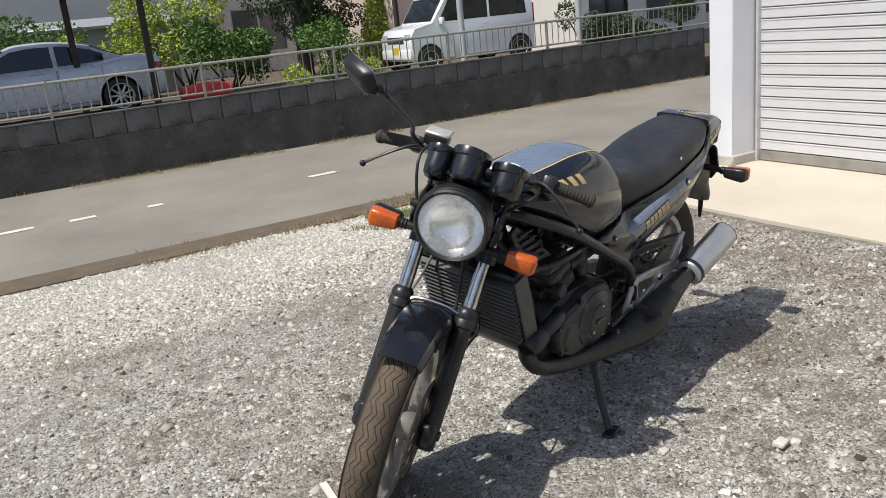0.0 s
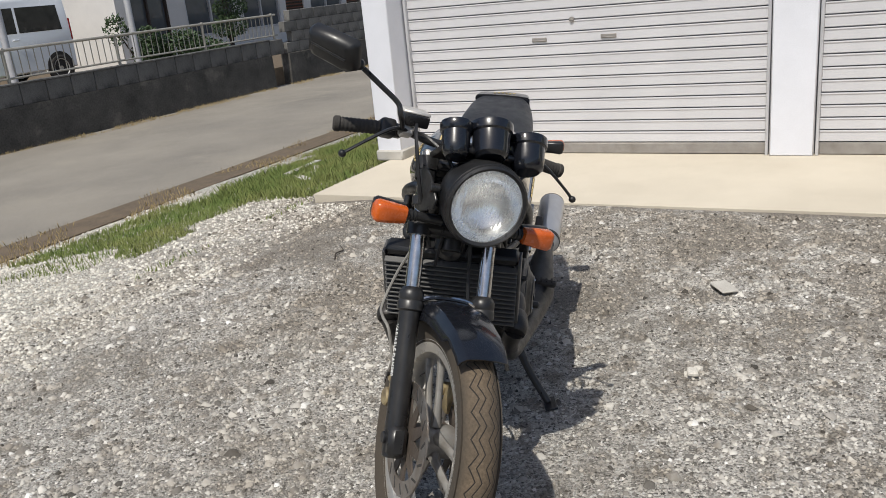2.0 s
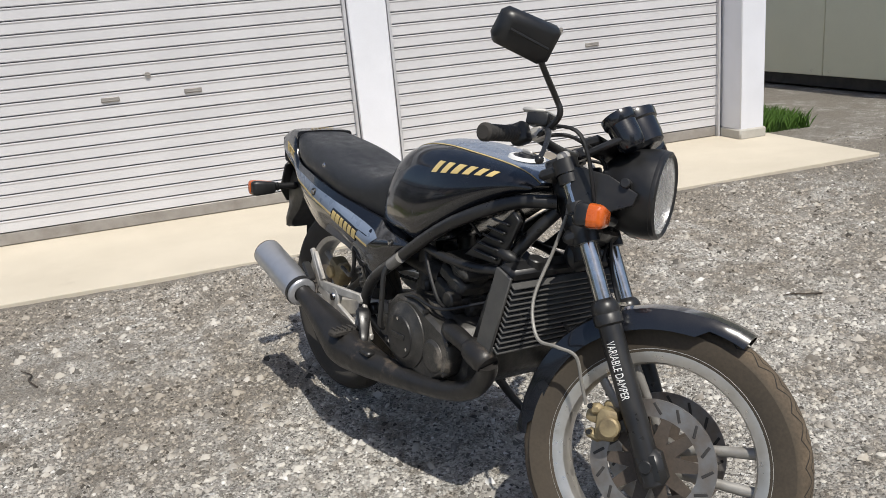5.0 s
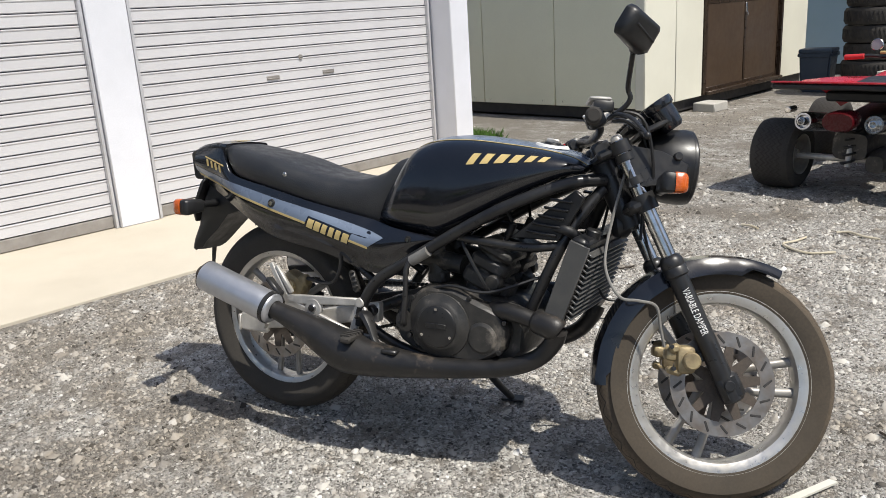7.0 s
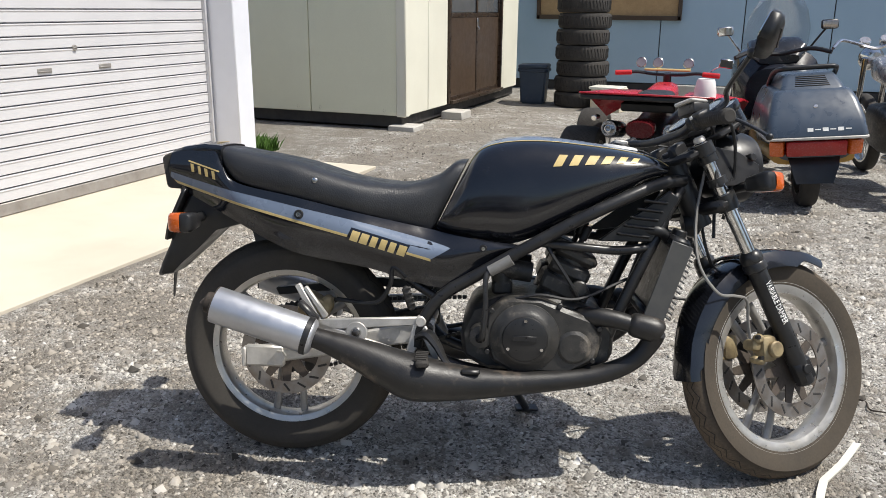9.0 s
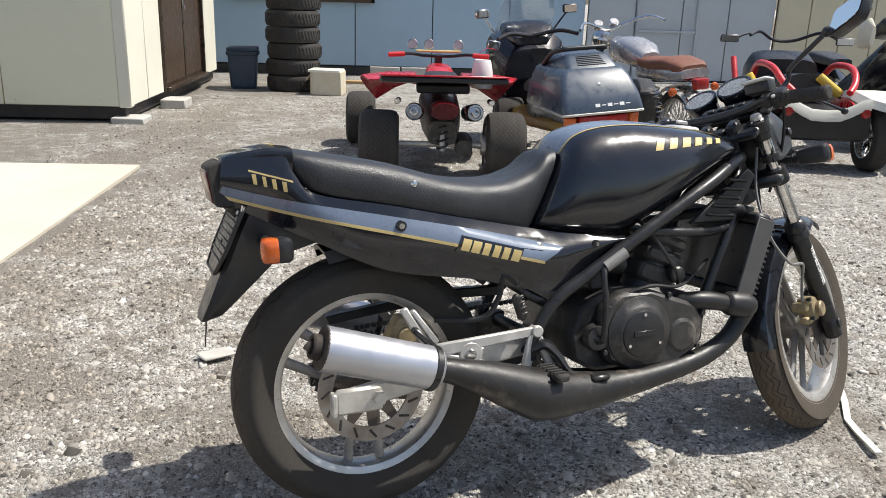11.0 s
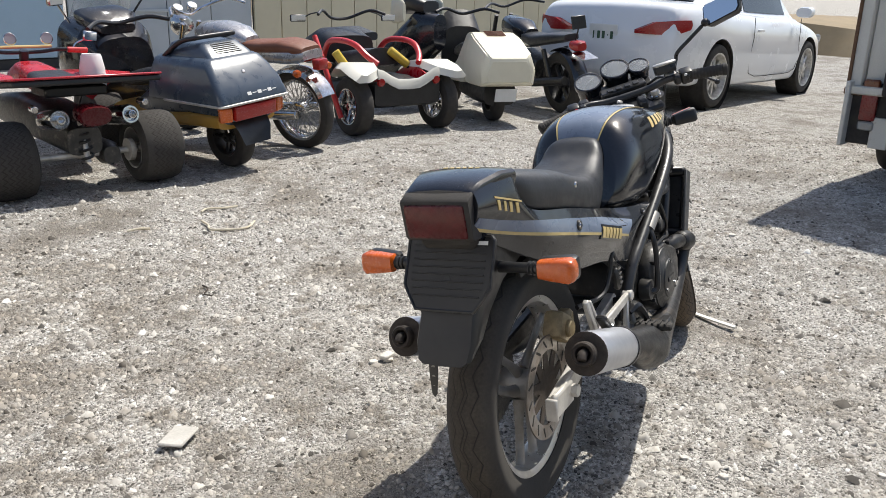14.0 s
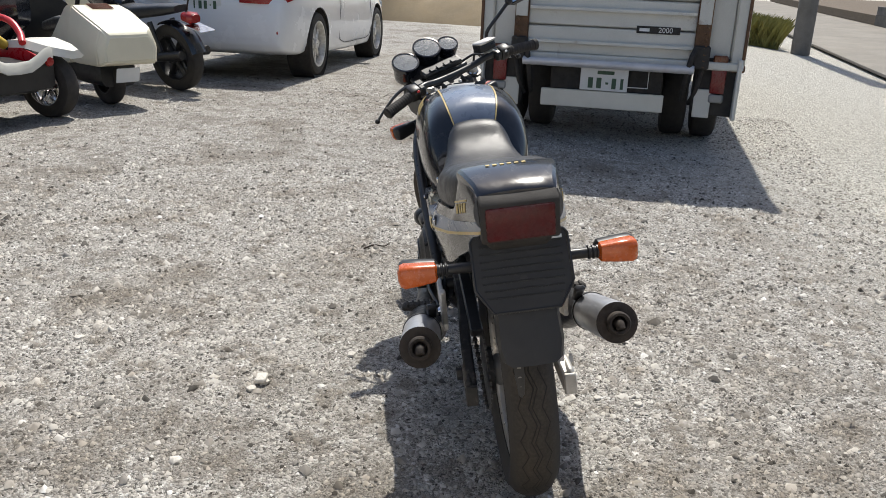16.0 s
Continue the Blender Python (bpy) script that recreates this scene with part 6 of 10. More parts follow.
# engine
bm = bmesh.new()
add_prism(bm, [(0.50, 0.335), (0.56, 0.300), (0.84, 0.292), (0.895, 0.340), (0.90, 0.410), (0.86, 0.470), (0.74, 0.500), (0.60, 0.500), (0.52, 0.470), (0.49, 0.40)], 0.28, Matrix.Translation((0, 0.14, 0)) @ SIDE, 0.012)
engine = part("engine", bm, "engine", bike, "grimy black two-stroke twin engine")
for sg in (-1, 1):
    M_s = Matrix.Translation((0, sg * 0.0, 0)) @ Matrix.Diagonal((1, sg, 1, 1))
    out = pose(0, 0, 0, -90 * sg, 0, 0)
    bm = lathe([(0, 0.012), (0.020, 0.012), (0.060, 0.010), (0.070, 0.004), (0.074, 0.0), (0.090, -0.006), (0.096, -0.022), (0.098, -0.070), (0, -0.070)], 40, Matrix.Translation((0.662, sg * 0.192, 0.401)) @ out)
    cover = part("clutch_cover" if sg < 0 else "generator_cover", bm, "engine", engine, "round black engine cover", angle=30)
    bm = lathe([(0.0, 0.0155), (0.052, 0.0155), (0.058, 0.0135), (0.060, 0.010)], 36, Matrix.Translation((0.662, sg * 0.192, 0.401)) @ out)
    add_box(bm, (0.662, sg * 0.209, 0.404), (0.062, 0.004, 0.014), 0.001)
    part("cover_plate", bm, "frame_black", cover, "raised round plate with a worn block mark")
    for k in range(3):
        a = radians(90 + 120 * k)
        b2 = bmesh.new()
        rod(b2, (0.662 + 0.050 * math.cos(a), sg * 0.201, 0.401 + 0.050 * math.sin(a)), (0.662 + 0.050 * math.cos(a), sg * 0.2105, 0.401 + 0.050 * math.sin(a)), 0.0045, 8)
        part("cover_screw", b2, "chrome", cover)
    bm = lathe([(0, 0.006), (0.036, 0.005), (0.044, 0.0), (0.048, -0.010), (0.050, -0.060), (0, -0.06)], 28, Matrix.Translation((0.790, sg * 0.184, 0.379)) @ out)
    part("pump_cover", bm, "engine", engine, "small round black cover", angle=30)
    bm = prism([(0.555, 0.40), (0.575, 0.335), (0.63, 0.305), (0.78, 0.305), (0.85, 0.345), (0.865, 0.41), (0.835, 0.455), (0.77, 0.478), (0.70, 0.505), (0.61, 0.505), (0.56, 0.465)], 0.055, Matrix.Translation((0, sg * 0.155 + 0.0275, 0)) @ SIDE, 0.010)
    part("side_case", bm, "engine", engine, "dusty black engine side case")
    for k, (bx, bz) in enumerate(((0.575, 0.47), (0.565, 0.36), (0.64, 0.312), (0.84, 0.345), (0.855, 0.43), (0.75, 0.487))):
        b2 = bmesh.new()
        rod(b2, (bx, sg * 0.170, bz), (bx, sg * 0.186, bz), 0.007, 8, 0.001)
        part("case_bolt", b2, "frame_black", engine)
    # cylinder with fins, tipped forwards
    CYL = Matrix.Translation((0.735, sg * 0.066, 0.475)) @ pose(0, 0, 0, 0, 24, 0)
    bm = lathe([(0, 0), (0.052, 0), (0.052, 0.15), (0, 0.15)], 20)
    add_box(bm, (0.0, 0, 0.055), (0.118, 0.122, 0.05), 0.010)
    add_box(bm, (0.0, 0, 0.105), (0.112, 0.120, 0.04), 0.010)
    add_box(bm, (0.0, 0, 0.148), (0.116, 0.122, 0.034), 0.012)
    cyl = part("cylinder", bm, "engine", engine, "dark cylinder block", CYL)
    bm = bmesh.new()
    rod(bm, (0, 0, 0.16), (0, 0, 0.190), 0.008, 8)
    rod(bm, (0, 0, 0.188), (0.0, 0, 0.230), 0.012, 10, 0.003)
    part("spark_plug_cap", bm, "plastic", cyl, "", CYL)
    bm = box((0.062, 0, 0.055), (0.040, 0.062, 0.044), 0.008)
    rod(bm, (0.04, sg * 0.05, 0.075), (0.04, sg * 0.085, 0.075), 0.022, 14, 0.004)
    part("power_valve_housing", bm, "engine", cyl, "", CYL)
    # carburettor and intake
    bm = bmesh.new()
    rod(bm, (0.68, sg * 0.07, 0.555), (0.50, sg * 0.07, 0.580), 0.028, 16)
    rod(bm, (0.60, sg * 0.07, 0.50), (0.585, sg * 0.07, 0.64), 0.026, 16, 0.006)
    add_box(bm, (0.60, sg * 0.07, 0.515), (0.055, 0.05, 0.04), 0.008)
    part("carburettor", bm, "engine", engine, "grubby carburettor")
    part("plug_lead", tube([(0.825, sg * 0.066, 0.69), (0.80, sg * 0.09, 0.73), (0.72, sg * 0.06, 0.72), (0.66, sg * 0.02, 0.70)], 0.0045, 6), "cable", bike)
part("airbox", box((0.42, 0, 0.600), (0.17, 0.22, 0.13), 0.02, pose(0, 0, 0, 0, 10, 0)), "plastic", bike, "black air box under the seat")
part("oil_line", tube([(0.80, -0.15, 0.50), (0.78, -0.17, 0.54), (0.72, -0.16, 0.63), (0.70, -0.12, 0.67)], 0.005, 6), "cable", bike)
part("clutch_cable", tube([(0.93, -0.10, 0.55), (0.80, -0.165, 0.505), (0.70, -0.178, 0.515), (0.63, -0.17, 0.50)], 0.0045, 6), "cable", bike)
part("coolant_hose", tube([(1.03, -0.10, 0.66), (1.00, -0.13, 0.685), (0.93, -0.10, 0.68), (0.86, -0.03, 0.66)], 0.014, 10), "cable", bike, "black rubber coolant hose")
part("coolant_hose", tube([(1.00, 0.12, 0.46), (0.97, 0.15, 0.43), (0.90, 0.15, 0.43), (0.84, 0.12, 0.44)], 0.014, 10), "cable", bike, "black rubber coolant hose")
# kick lever on the right
bm = bmesh.new()
add_tube(bm, [(0.545, -0.180, 0.395), (0.552, -0.196, 0.405), (0.558, -0.196, 0.48), (0.556, -0.190, 0.545), (0.562, -0.178, 0.571)], [0.014, 0.009, 0.0075, 0.0075, 0.009], 8, 5)
kick = part("kick_lever", bm, "frame_black", bike, "black kick-start lever folded up")
bm = bmesh.new()
add_lathe(bm, [(0, 0), (0.030, 0.002), (0.034, 0.01), (0.030, 0.035), (0, 0.04)], 18, Matrix.Translation((0.548, -0.146, 0.398)) @ pose(0, 0, 0, 90, 0, 0))
part("kick_boss", bm, "engine", engine)

# radiator
M["radiator_guard"] = material("radiator_guard", (0.064, 0.064, 0.064), 0.45, scale=14, other=(0.10, 0.097, 0.090))
RAD = Matrix.Translation((1.026, 0, 0.555)) @ pose(0, 0, 0, 0, 17, 0)
radi = part("radiator", box((0, 0, 0), (0.034, 0.325, 0.180), 0.006), "frame_black", bike, "black radiator behind a slatted guard", RAD)
me = mesh_of(box((0, 0, 0), (0.018, 0.345, 0.0050), 0.0015, pose(0, 0, 0, 0, 20, 0)), "radiator_guard", "radiator_slat")
for k in range(13):
    shared("radiator_slat", me, radi, RAD @ Matrix.Translation((0.030, 0, -0.088 + k * 0.0146)))
for sg in (-1, 1):
    part("radiator_side", prism([(-0.034, -0.098), (0.020, -0.108), (0.026, 0.106), (-0.030, 0.108)], 0.008, RAD @ Matrix.Translation((0, sg * 0.176 + 0.004, 0)) @ SIDE, 0.002), "radiator_guard", radi, "matt dark-grey side cover")
part("radiator_tank", box((-0.004, 0, 0.104), (0.05, 0.345, 0.03), 0.008), "plastic", radi, "", RAD)
part("radiator_foot", box((-0.004, 0, -0.102), (0.05, 0.345, 0.026), 0.008), "plastic", radi, "", RAD)
bm = bmesh.new()
rod(bm, (0.0, -0.09, 0.112), (0.0, -0.09, 0.136), 0.020, 14, 0.003)
part("radiator_cap", bm, "frame_black", radi, "", RAD)
part("horn", lathe([(0, 0.03), (0.02, 0.028), (0.034, 0.012), (0.038, 0.0), (0.030, -0.02), (0, -0.022)], 20, Matrix.Translation((1.11, 0.0, 0.69)) @ pose(0, 0, 0, 0, 80, 0)), "plastic", bike, "round black horn")

# exhausts
for sg in (-1, 1):
    bm = bmesh.new()
    pts = [(0.775, sg * 0.110, 0.448), (0.832, sg * 0.158, 0.458), (0.885, sg * 0.170, 0.456), (0.945, sg * 0.172, 0.442)]
    add_tube(bm, pts, [0.022, 0.024, 0.024, 0.022], 14, 5)
    add_tube(bm, [(0.932, sg * 0.172, 0.446), (0.946, sg * 0.173, 0.443), (0.992, sg * 0.176, 0.433), (1.008, sg * 0.175, 0.424)], [0.024, 0.032, 0.034, 0.028], 16, 5)
    add_tube(bm, [(1.000, sg * 0.172, 0.425), (0.990, sg * 0.164, 0.395), (0.955, sg * 0.162, 0.350), (0.900, sg * 0.164, 0.318), (0.820, sg * 0.172, 0.297), (0.70, sg * 0.186, 0.284), (0.56, sg * 0.196, 0.277), (0.46, sg * 0.202, 0.280), (0.375, sg * 0.207, 0.290), (0.31, sg * 0.211, 0.315), (0.23, sg * 0.216, 0.350), (0.15, sg * 0.221, 0.380), (0.10, sg * 0.223, 0.396)],
             [0.027, 0.025, 0.024, 0.025, 0.026, 0.029, 0.040, 0.052, 0.062, 0.055, 0.042, 0.030, 0.026], 18, 5)
    pipe = part("expansion_pipe", bm, "pipe_black", bike, "sooty black expansion pipe with rusty patches", angle=50)
    a, b = Vector((0.115, sg * 0.222, 0.390)), Vector((-0.150, sg * 0.228, 0.474))
    L = (b - a).length
    bm = lathe([(0.030, 0.0), (0.043, 0.004), (0.0475, 0.010), (0.0485, 0.02), (0.0485, L - 0.006), (0.0475, L - 0.003), (0.0455, L - 0.003), (0.045, L - 0.006), (0, L - 0.008)], 36, along(a, b))
    can = part("silencer", bm, "silver", bike, "brushed silver silencer")
    bm = lathe([(0.018, L - 0.015), (0.0275, L - 0.014), (0.0275, L + 0.018), (0.024, L + 0.022), (0.018, L + 0.020), (0.015, L - 0.004), (0, L - 0.004)], 24, along(a, b))
    add_lathe(bm, [(0.020, L - 0.007), (0.0480, L - 0.007), (0.0482, L - 0.001), (0.038, L + 0.002), (0.020, L + 0.001)], 28, along(a, b), loop=True)
    add_tube(bm, [b, b + (b - a).normalized() * 0.020, b + (b - a).normalized() * 0.030 + Vector((0, 0, -0.012))], 0.011, 10, 4)
    part("tail_pipe", bm, "sooty_end", can, "sooty rust-brown end cap with its outlet")
    bm = lathe([(0.049, 0.012), (0.0512, 0.014), (0.0512, 0.026), (0.049, 0.028)], 32, along(a, b))
    part("clamp", bm, "frame_black", can)

# footrest plates, pegs, pedal
for sg in (-1, 1):
    bm = bmesh.new()
    Y = sg * 0.158
    for p, q, w0, w1 in (((0.055, 0.520), (0.118, 0.408), 0.006, 0.008), ((0.076, 0.514), (0.132, 0.432), 0.004, 0.006), ((0.108, 0.412), (0.382, 0.431), 0.011, 0.008), ((0.108, 0.404), (0.360, 0.328), 0.012, 0.008),
                         ((0.387, 0.438), (0.352, 0.318), 0.011, 0.008), ((0.384, 0.430), (0.432, 0.326), 0.008, 0.007), ((0.343, 0.326), (0.442, 0.326), 0.007, 0.007)):
        # a flat cast bar from p to q, half as wide as given at its ends
        d = Vector((q[0] - p[0], q[1] - p[1])).normalized()
        n = Vector((-d.y, d.x)) * 1.4
        add_prism(bm, [(p[0] + n.x * w0, p[1] + n.y * w0), (p[0] - n.x * w0, p[1] - n.y * w0), (q[0] - n.x * w1, q[1] - n.y * w1), (q[0] + n.x * w1, q[1] + n.y * w1)], 0.014, Matrix.Translation((0, Y + 0.007, 0)) @ SIDE, 0.003)
    rod(bm, (0.215, Y - 0.008, 0.396), (0.215, Y + 0.008, 0.396), 0.030, 20, 0.003)
    rod(bm, (0.387, Y - 0.014, 0.431), (0.387, Y + 0.014, 0.431), 0.015, 14, 0.003)
    rs = part("footrest_plate", bm, "cast_alloy", bike, "cast silver footrest bracket")
    bm = lathe([(0, 0.006), (0.011, 0.005), (0.014, 0.0), (0.014, -0.006)], 14, Matrix.Translation((0.215, Y + sg * 0.010, 0.396)) @ pose(0, 0, 0, -90 * sg, 0, 0))
    part("bracket_bolt", bm, "chrome", rs)
    bm = bmesh.new()
    add_box(bm, (0.396, sg * 0.224, 0.343), (0.034, 0.100, 0.018), 0.005, pose(0, 0, 0, 0, 0, -8 * sg))
    for k in range(5):
        add_box(bm, (0.396, sg * (0.19 + 0.017 * k), 0.353), (0.032, 0.006, 0.008), 0.001)
    part("footpeg", bm, "rubber", bike, "worn rubber footpeg")
    bm = bmesh.new()
    add_box(bm, (0.092, sg * 0.190, 0.455), (0.07, 0.028, 0.016), 0.005, pose(0, 0, 0, 0, 45, 0))
    part("pillion_peg", bm, "frame_black", bike, "folded pillion peg")
bm = bmesh.new()
add_tube(bm, [(0.375, -0.160, 0.385), (0.405, -0.168, 0.398), (0.432, -0.180, 0.372), (0.462, -0.196, 0.328), (0.510, -0.212, 0.314)], [0.014, 0.022, 0.018, 0.011, 0.011], 8, 5, flat=0.6)
add_box(bm, (0.524, -0.222, 0.316), (0.05, 0.030, 0.014), 0.005)
part("brake_pedal", bm, "frame_black", bike, "black rear brake pedal")
bm = bmesh.new()
add_tube(bm, [(0.40, 0.165, 0.33), (0.50, 0.185, 0.345), (0.58, 0.188, 0.335)], 0.007, 8, 4)
rod(bm, (0.58, 0.175, 0.335), (0.58, 0.225, 0.335), 0.011, 10, 0.003)
part("gear_pedal", bm, "frame_black", bike, "black gear pedal")
bm = bmesh.new()
add_box(bm, (0.352, -0.140, 0.488), (0.022, 0.022, 0.068), 0.007, pose(0, 0, 0, 0, -18, 0))
for k in range(4):
    add_box(bm, (0.355 - 0.004 * k + 0.006, -0.150, 0.474 + 0.014 * k), (0.020, 0.008, 0.006), 0.002, pose(0, 0, 0, 0, -18, 0))
part("rear_master_cylinder", bm, "engine", bike, "dull grey rear brake cylinder")
part("brake_hose", tube([(0.345, -0.140, 0.545), (0.31, -0.145, 0.570), (0.30, -0.140, 0.52), (0.26, -0.13, 0.47), (0.15, -0.10, 0.47)], 0.0065, 8), "cable", bike)
# side stand
bm = bmesh.new()
add_tube(bm, [(0.590, 0.115, 0.285), (0.610, 0.150, 0.240), (0.650, 0.215, 0.135), (0.690, 0.285, 0.052)], [0.017, 0.015, 0.0125, 0.012], 10, 5)
add_box(bm, (0.692, 0.292, 0.049), (0.075, 0.040, 0.008), 0.003, pose(0, 0, 0, 9, 0, 10))
add_tube(bm, [(0.600, 0.150, 0.235), (0.575, 0.175, 0.215), (0.570, 0.205, 0.210)], 0.005, 6, 4)
stand = part("side_stand", bm, "frame_black", bike, "black side stand, swung down")
bm = bmesh.new()
for k in range(12):
    add_tube(bm, [(0.56 + 0.008 * k + 0.000, 0.128 + 0.0045 * k, 0.282 - 0.007 * k), (0.564 + 0.008 * k, 0.132 + 0.0045 * k, 0.272 - 0.007 * k)], 0.004, 5, smooth=False)
part("stand_spring", bm, "cable", stand)
# ---------- vehicles and clutter round the yard ----------
def loft(secs, n=24):
    """Rounded sections along x: rows of x, centre z, half width, half height, squareness."""
    bm = bmesh.new()
    rings = []
    for x, zc, hy, hz, e in secs:
        rings.append([(x, hy * math.copysign(abs(math.cos(a)) ** e, math.cos(a)), zc + hz * math.copysign(abs(math.sin(a)) ** e, math.sin(a))) for a in [(i + 0.5) * math.tau / n for i in range(n)]])
    rings_mesh(bm, rings)
    return bm


def box_loft(rows, r=0.04, seg=4):
    """A rounded box that changes with height: rows of z, rear x, front x, half width."""
    bm = bmesh.new()
    rings = []
    for z, x0, x1, w in rows:
        ring = []
        for cx, cy, a0 in ((x1 - r, w - r, 0), (x0 + r, w - r, 90), (x0 + r, -w + r, 180), (x1 - r, -w + r, 270)):
            for i in range(seg + 1):
                a = radians(a0 + 90 * i / seg)
                ring.append((cx + r * math.cos(a), cy + r * math.sin(a), z))
        rings.append(ring)
    rings_mesh(bm, rings)
    return bm


def plain_wheel(parent, x, y, r, hw, rim_r, spokes=5, rim="alloy", name="wheel", label="", steer=0, wire=False, tyre_mat="rubber"):
    m = Matrix.Translation((x, y, r)) @ pose(0, 0, 0, 0, 0, steer)
    bm = lathe([(0.01, -hw * 0.75), (rim_r * 0.22, -hw * 0.75), (rim_r * 0.26, -hw * 0.6), (rim_r * 0.26, hw * 0.6), (rim_r * 0.22, hw * 0.75), (0.01, hw * 0.75)], 16, TURN_Y, loop=True)
    wheel = part(name, bm, rim, parent, label)
    wheel.matrix_local = m
    bm = bmesh.new()
    for k in range(spokes):
        a = k * math.tau / spokes
        for s in ((-1, 1) if wire else (0,)):
            o = 0.35 * s
            w = 0.0024 if wire else rim_r * 0.10
            for yy in ((-hw * 0.5, hw * 0.5) if wire else (hw * 0.35, -hw * 0.35)):
                add_tube(bm, [(rim_r * 0.2 * math.cos(a + o * 2), yy, rim_r * 0.2 * math.sin(a + o * 2)), (rim_r * 0.96 * math.cos(a + o * 0.2), yy * 0.7, rim_r * 0.96 * math.sin(a + o * 0.2))], w, 5, smooth=False)
    part("spokes", bm, "wire_grey" if wire else rim, wheel)
    prof = [(rim_r * 0.90, -hw * 0.5), (rim_r * 0.96, -hw * 0.92), (rim_r * 1.02, -hw * 0.95), (rim_r * 1.03, -hw * 0.85), (rim_r * 0.97, 0), (rim_r * 1.03, hw * 0.85), (rim_r * 1.02, hw * 0.95), (rim_r * 0.96, hw * 0.92), (rim_r * 0.90, hw * 0.5)]
    part("rim", lathe(prof, 36, TURN_Y, loop=True), rim, wheel)
    t = r - rim_r
    prof = [(rim_r * 0.98, -hw * 0.84), (rim_r + t * 0.25, -hw * 0.98), (rim_r + t * 0.55, -hw), (r - t * 0.14, -hw * 0.86), (r - t * 0.03, -hw * 0.62), (r, 0)]
    part("tyre", lathe(prof + [(a, -b) for a, b in prof[-2::-1]], 48, TURN_Y, loop=True), tyre_mat, wheel, "black tyre")
    return wheel


M["block_tread"] = tread_material("block_tread", ((0.0, 1), (0.03, 1), (-0.03, -1), (0.065, -1), (-0.065, 1)), 34, 0.013, 0.006, (0.035, 0.032, 0.029), (0.055, 0.050, 0.044))

# red quad bike
quad = thing("quad_bike", "red and black quad bike seen with twin silencers", "quad bike", pose(2.02, -1.14, 0, 0, 0, -91) @ Matrix.Scale(1.025, 4))
for y in (-0.43, 0.43):
    plain_wheel(quad, 0, y, 0.222, 0.135, 0.125, 5, "alloy", "rear_wheel", "fat rear wheel", tyre_mat="block_tread")
    plain_wheel(quad, 1.22, y * 1.42, 0.215, 0.115, 0.125, 5, "alloy", "front_wheel", "wide front wheel", tyre_mat="block_tread")
bm = bmesh.new()
rod(bm, (0, -0.36, 0.215), (0, 0.36, 0.215), 0.020, 12)
rod(bm, (0, -0.30, 0.215), (0, -0.27, 0.215), 0.07, 20)
part("axle", bm, "cast_alloy", quad, "dull steel rear axle")
bm = loft([(-0.06, 0.30, 0.10, 0.08, 0.5), (0.25, 0.36, 0.14, 0.12, 0.5), (0.7, 0.38, 0.15, 0.13, 0.5), (1.2, 0.36, 0.12, 0.10, 0.5)], 16)
part("chassis", bm, "engine", quad, "black frame and engine")
bm = loft([(-0.07, 0.205, 0.05, 0.050, 0.6), (0.0, 0.21, 0.065, 0.068, 0.6), (0.16, 0.23, 0.05, 0.05, 0.6)], 14)
for v in bm.verts:
    v.co.y -= 0.15
part("axle_carrier", bm, "engine", quad, "oily axle housing")
bm = bmesh.new()
poly = [(-0.26, -0.41), (-0.26, 0.41), (-0.10, 0.43), (0.30, 0.40), (0.46, 0.20), (0.46, -0.20), (0.30, -0.40), (-0.10, -0.43)]
DECK = Matrix.Translation((-0.26, 0, 0.655)) @ pose(0, 0, 0, 0, 6, 0) @ Matrix.Translation((0.26, 0, 0))
add_prism(bm, poly, 0.035, DECK, 0.010)
add_box(bm, (0.10, 0, 0.590), (0.24, 0.36, 0.06), 0.012)
part("rear_guard", bm, "plastic", quad, "black underside of the rear guard")
part("guard_top", prism([(x * 1.015, y * 1.012) for x, y in poly], 0.012, DECK @ Matrix.Translation((0, 0, 0.036)), 0.004), "red_paint", quad, "red rear guard swept up at the back")
bm = loft([(0.40, 0.58, 0.10, 0.05, 0.6), (0.55, 0.61, 0.11, 0.07, 0.6), (0.80, 0.62, 0.10, 0.08, 0.6), (1.0, 0.58, 0.08, 0.06, 0.6)], 18)
part("tank_cover", bm, "red_paint", quad, "red tank cover")
part("seat", loft([(0.10, 0.60, 0.13, 0.035, 0.5), (0.22, 0.60, 0.14, 0.05, 0.5), (0.46, 0.62, 0.12, 0.05, 0.5)], 18), "vinyl", quad, "low black seat")
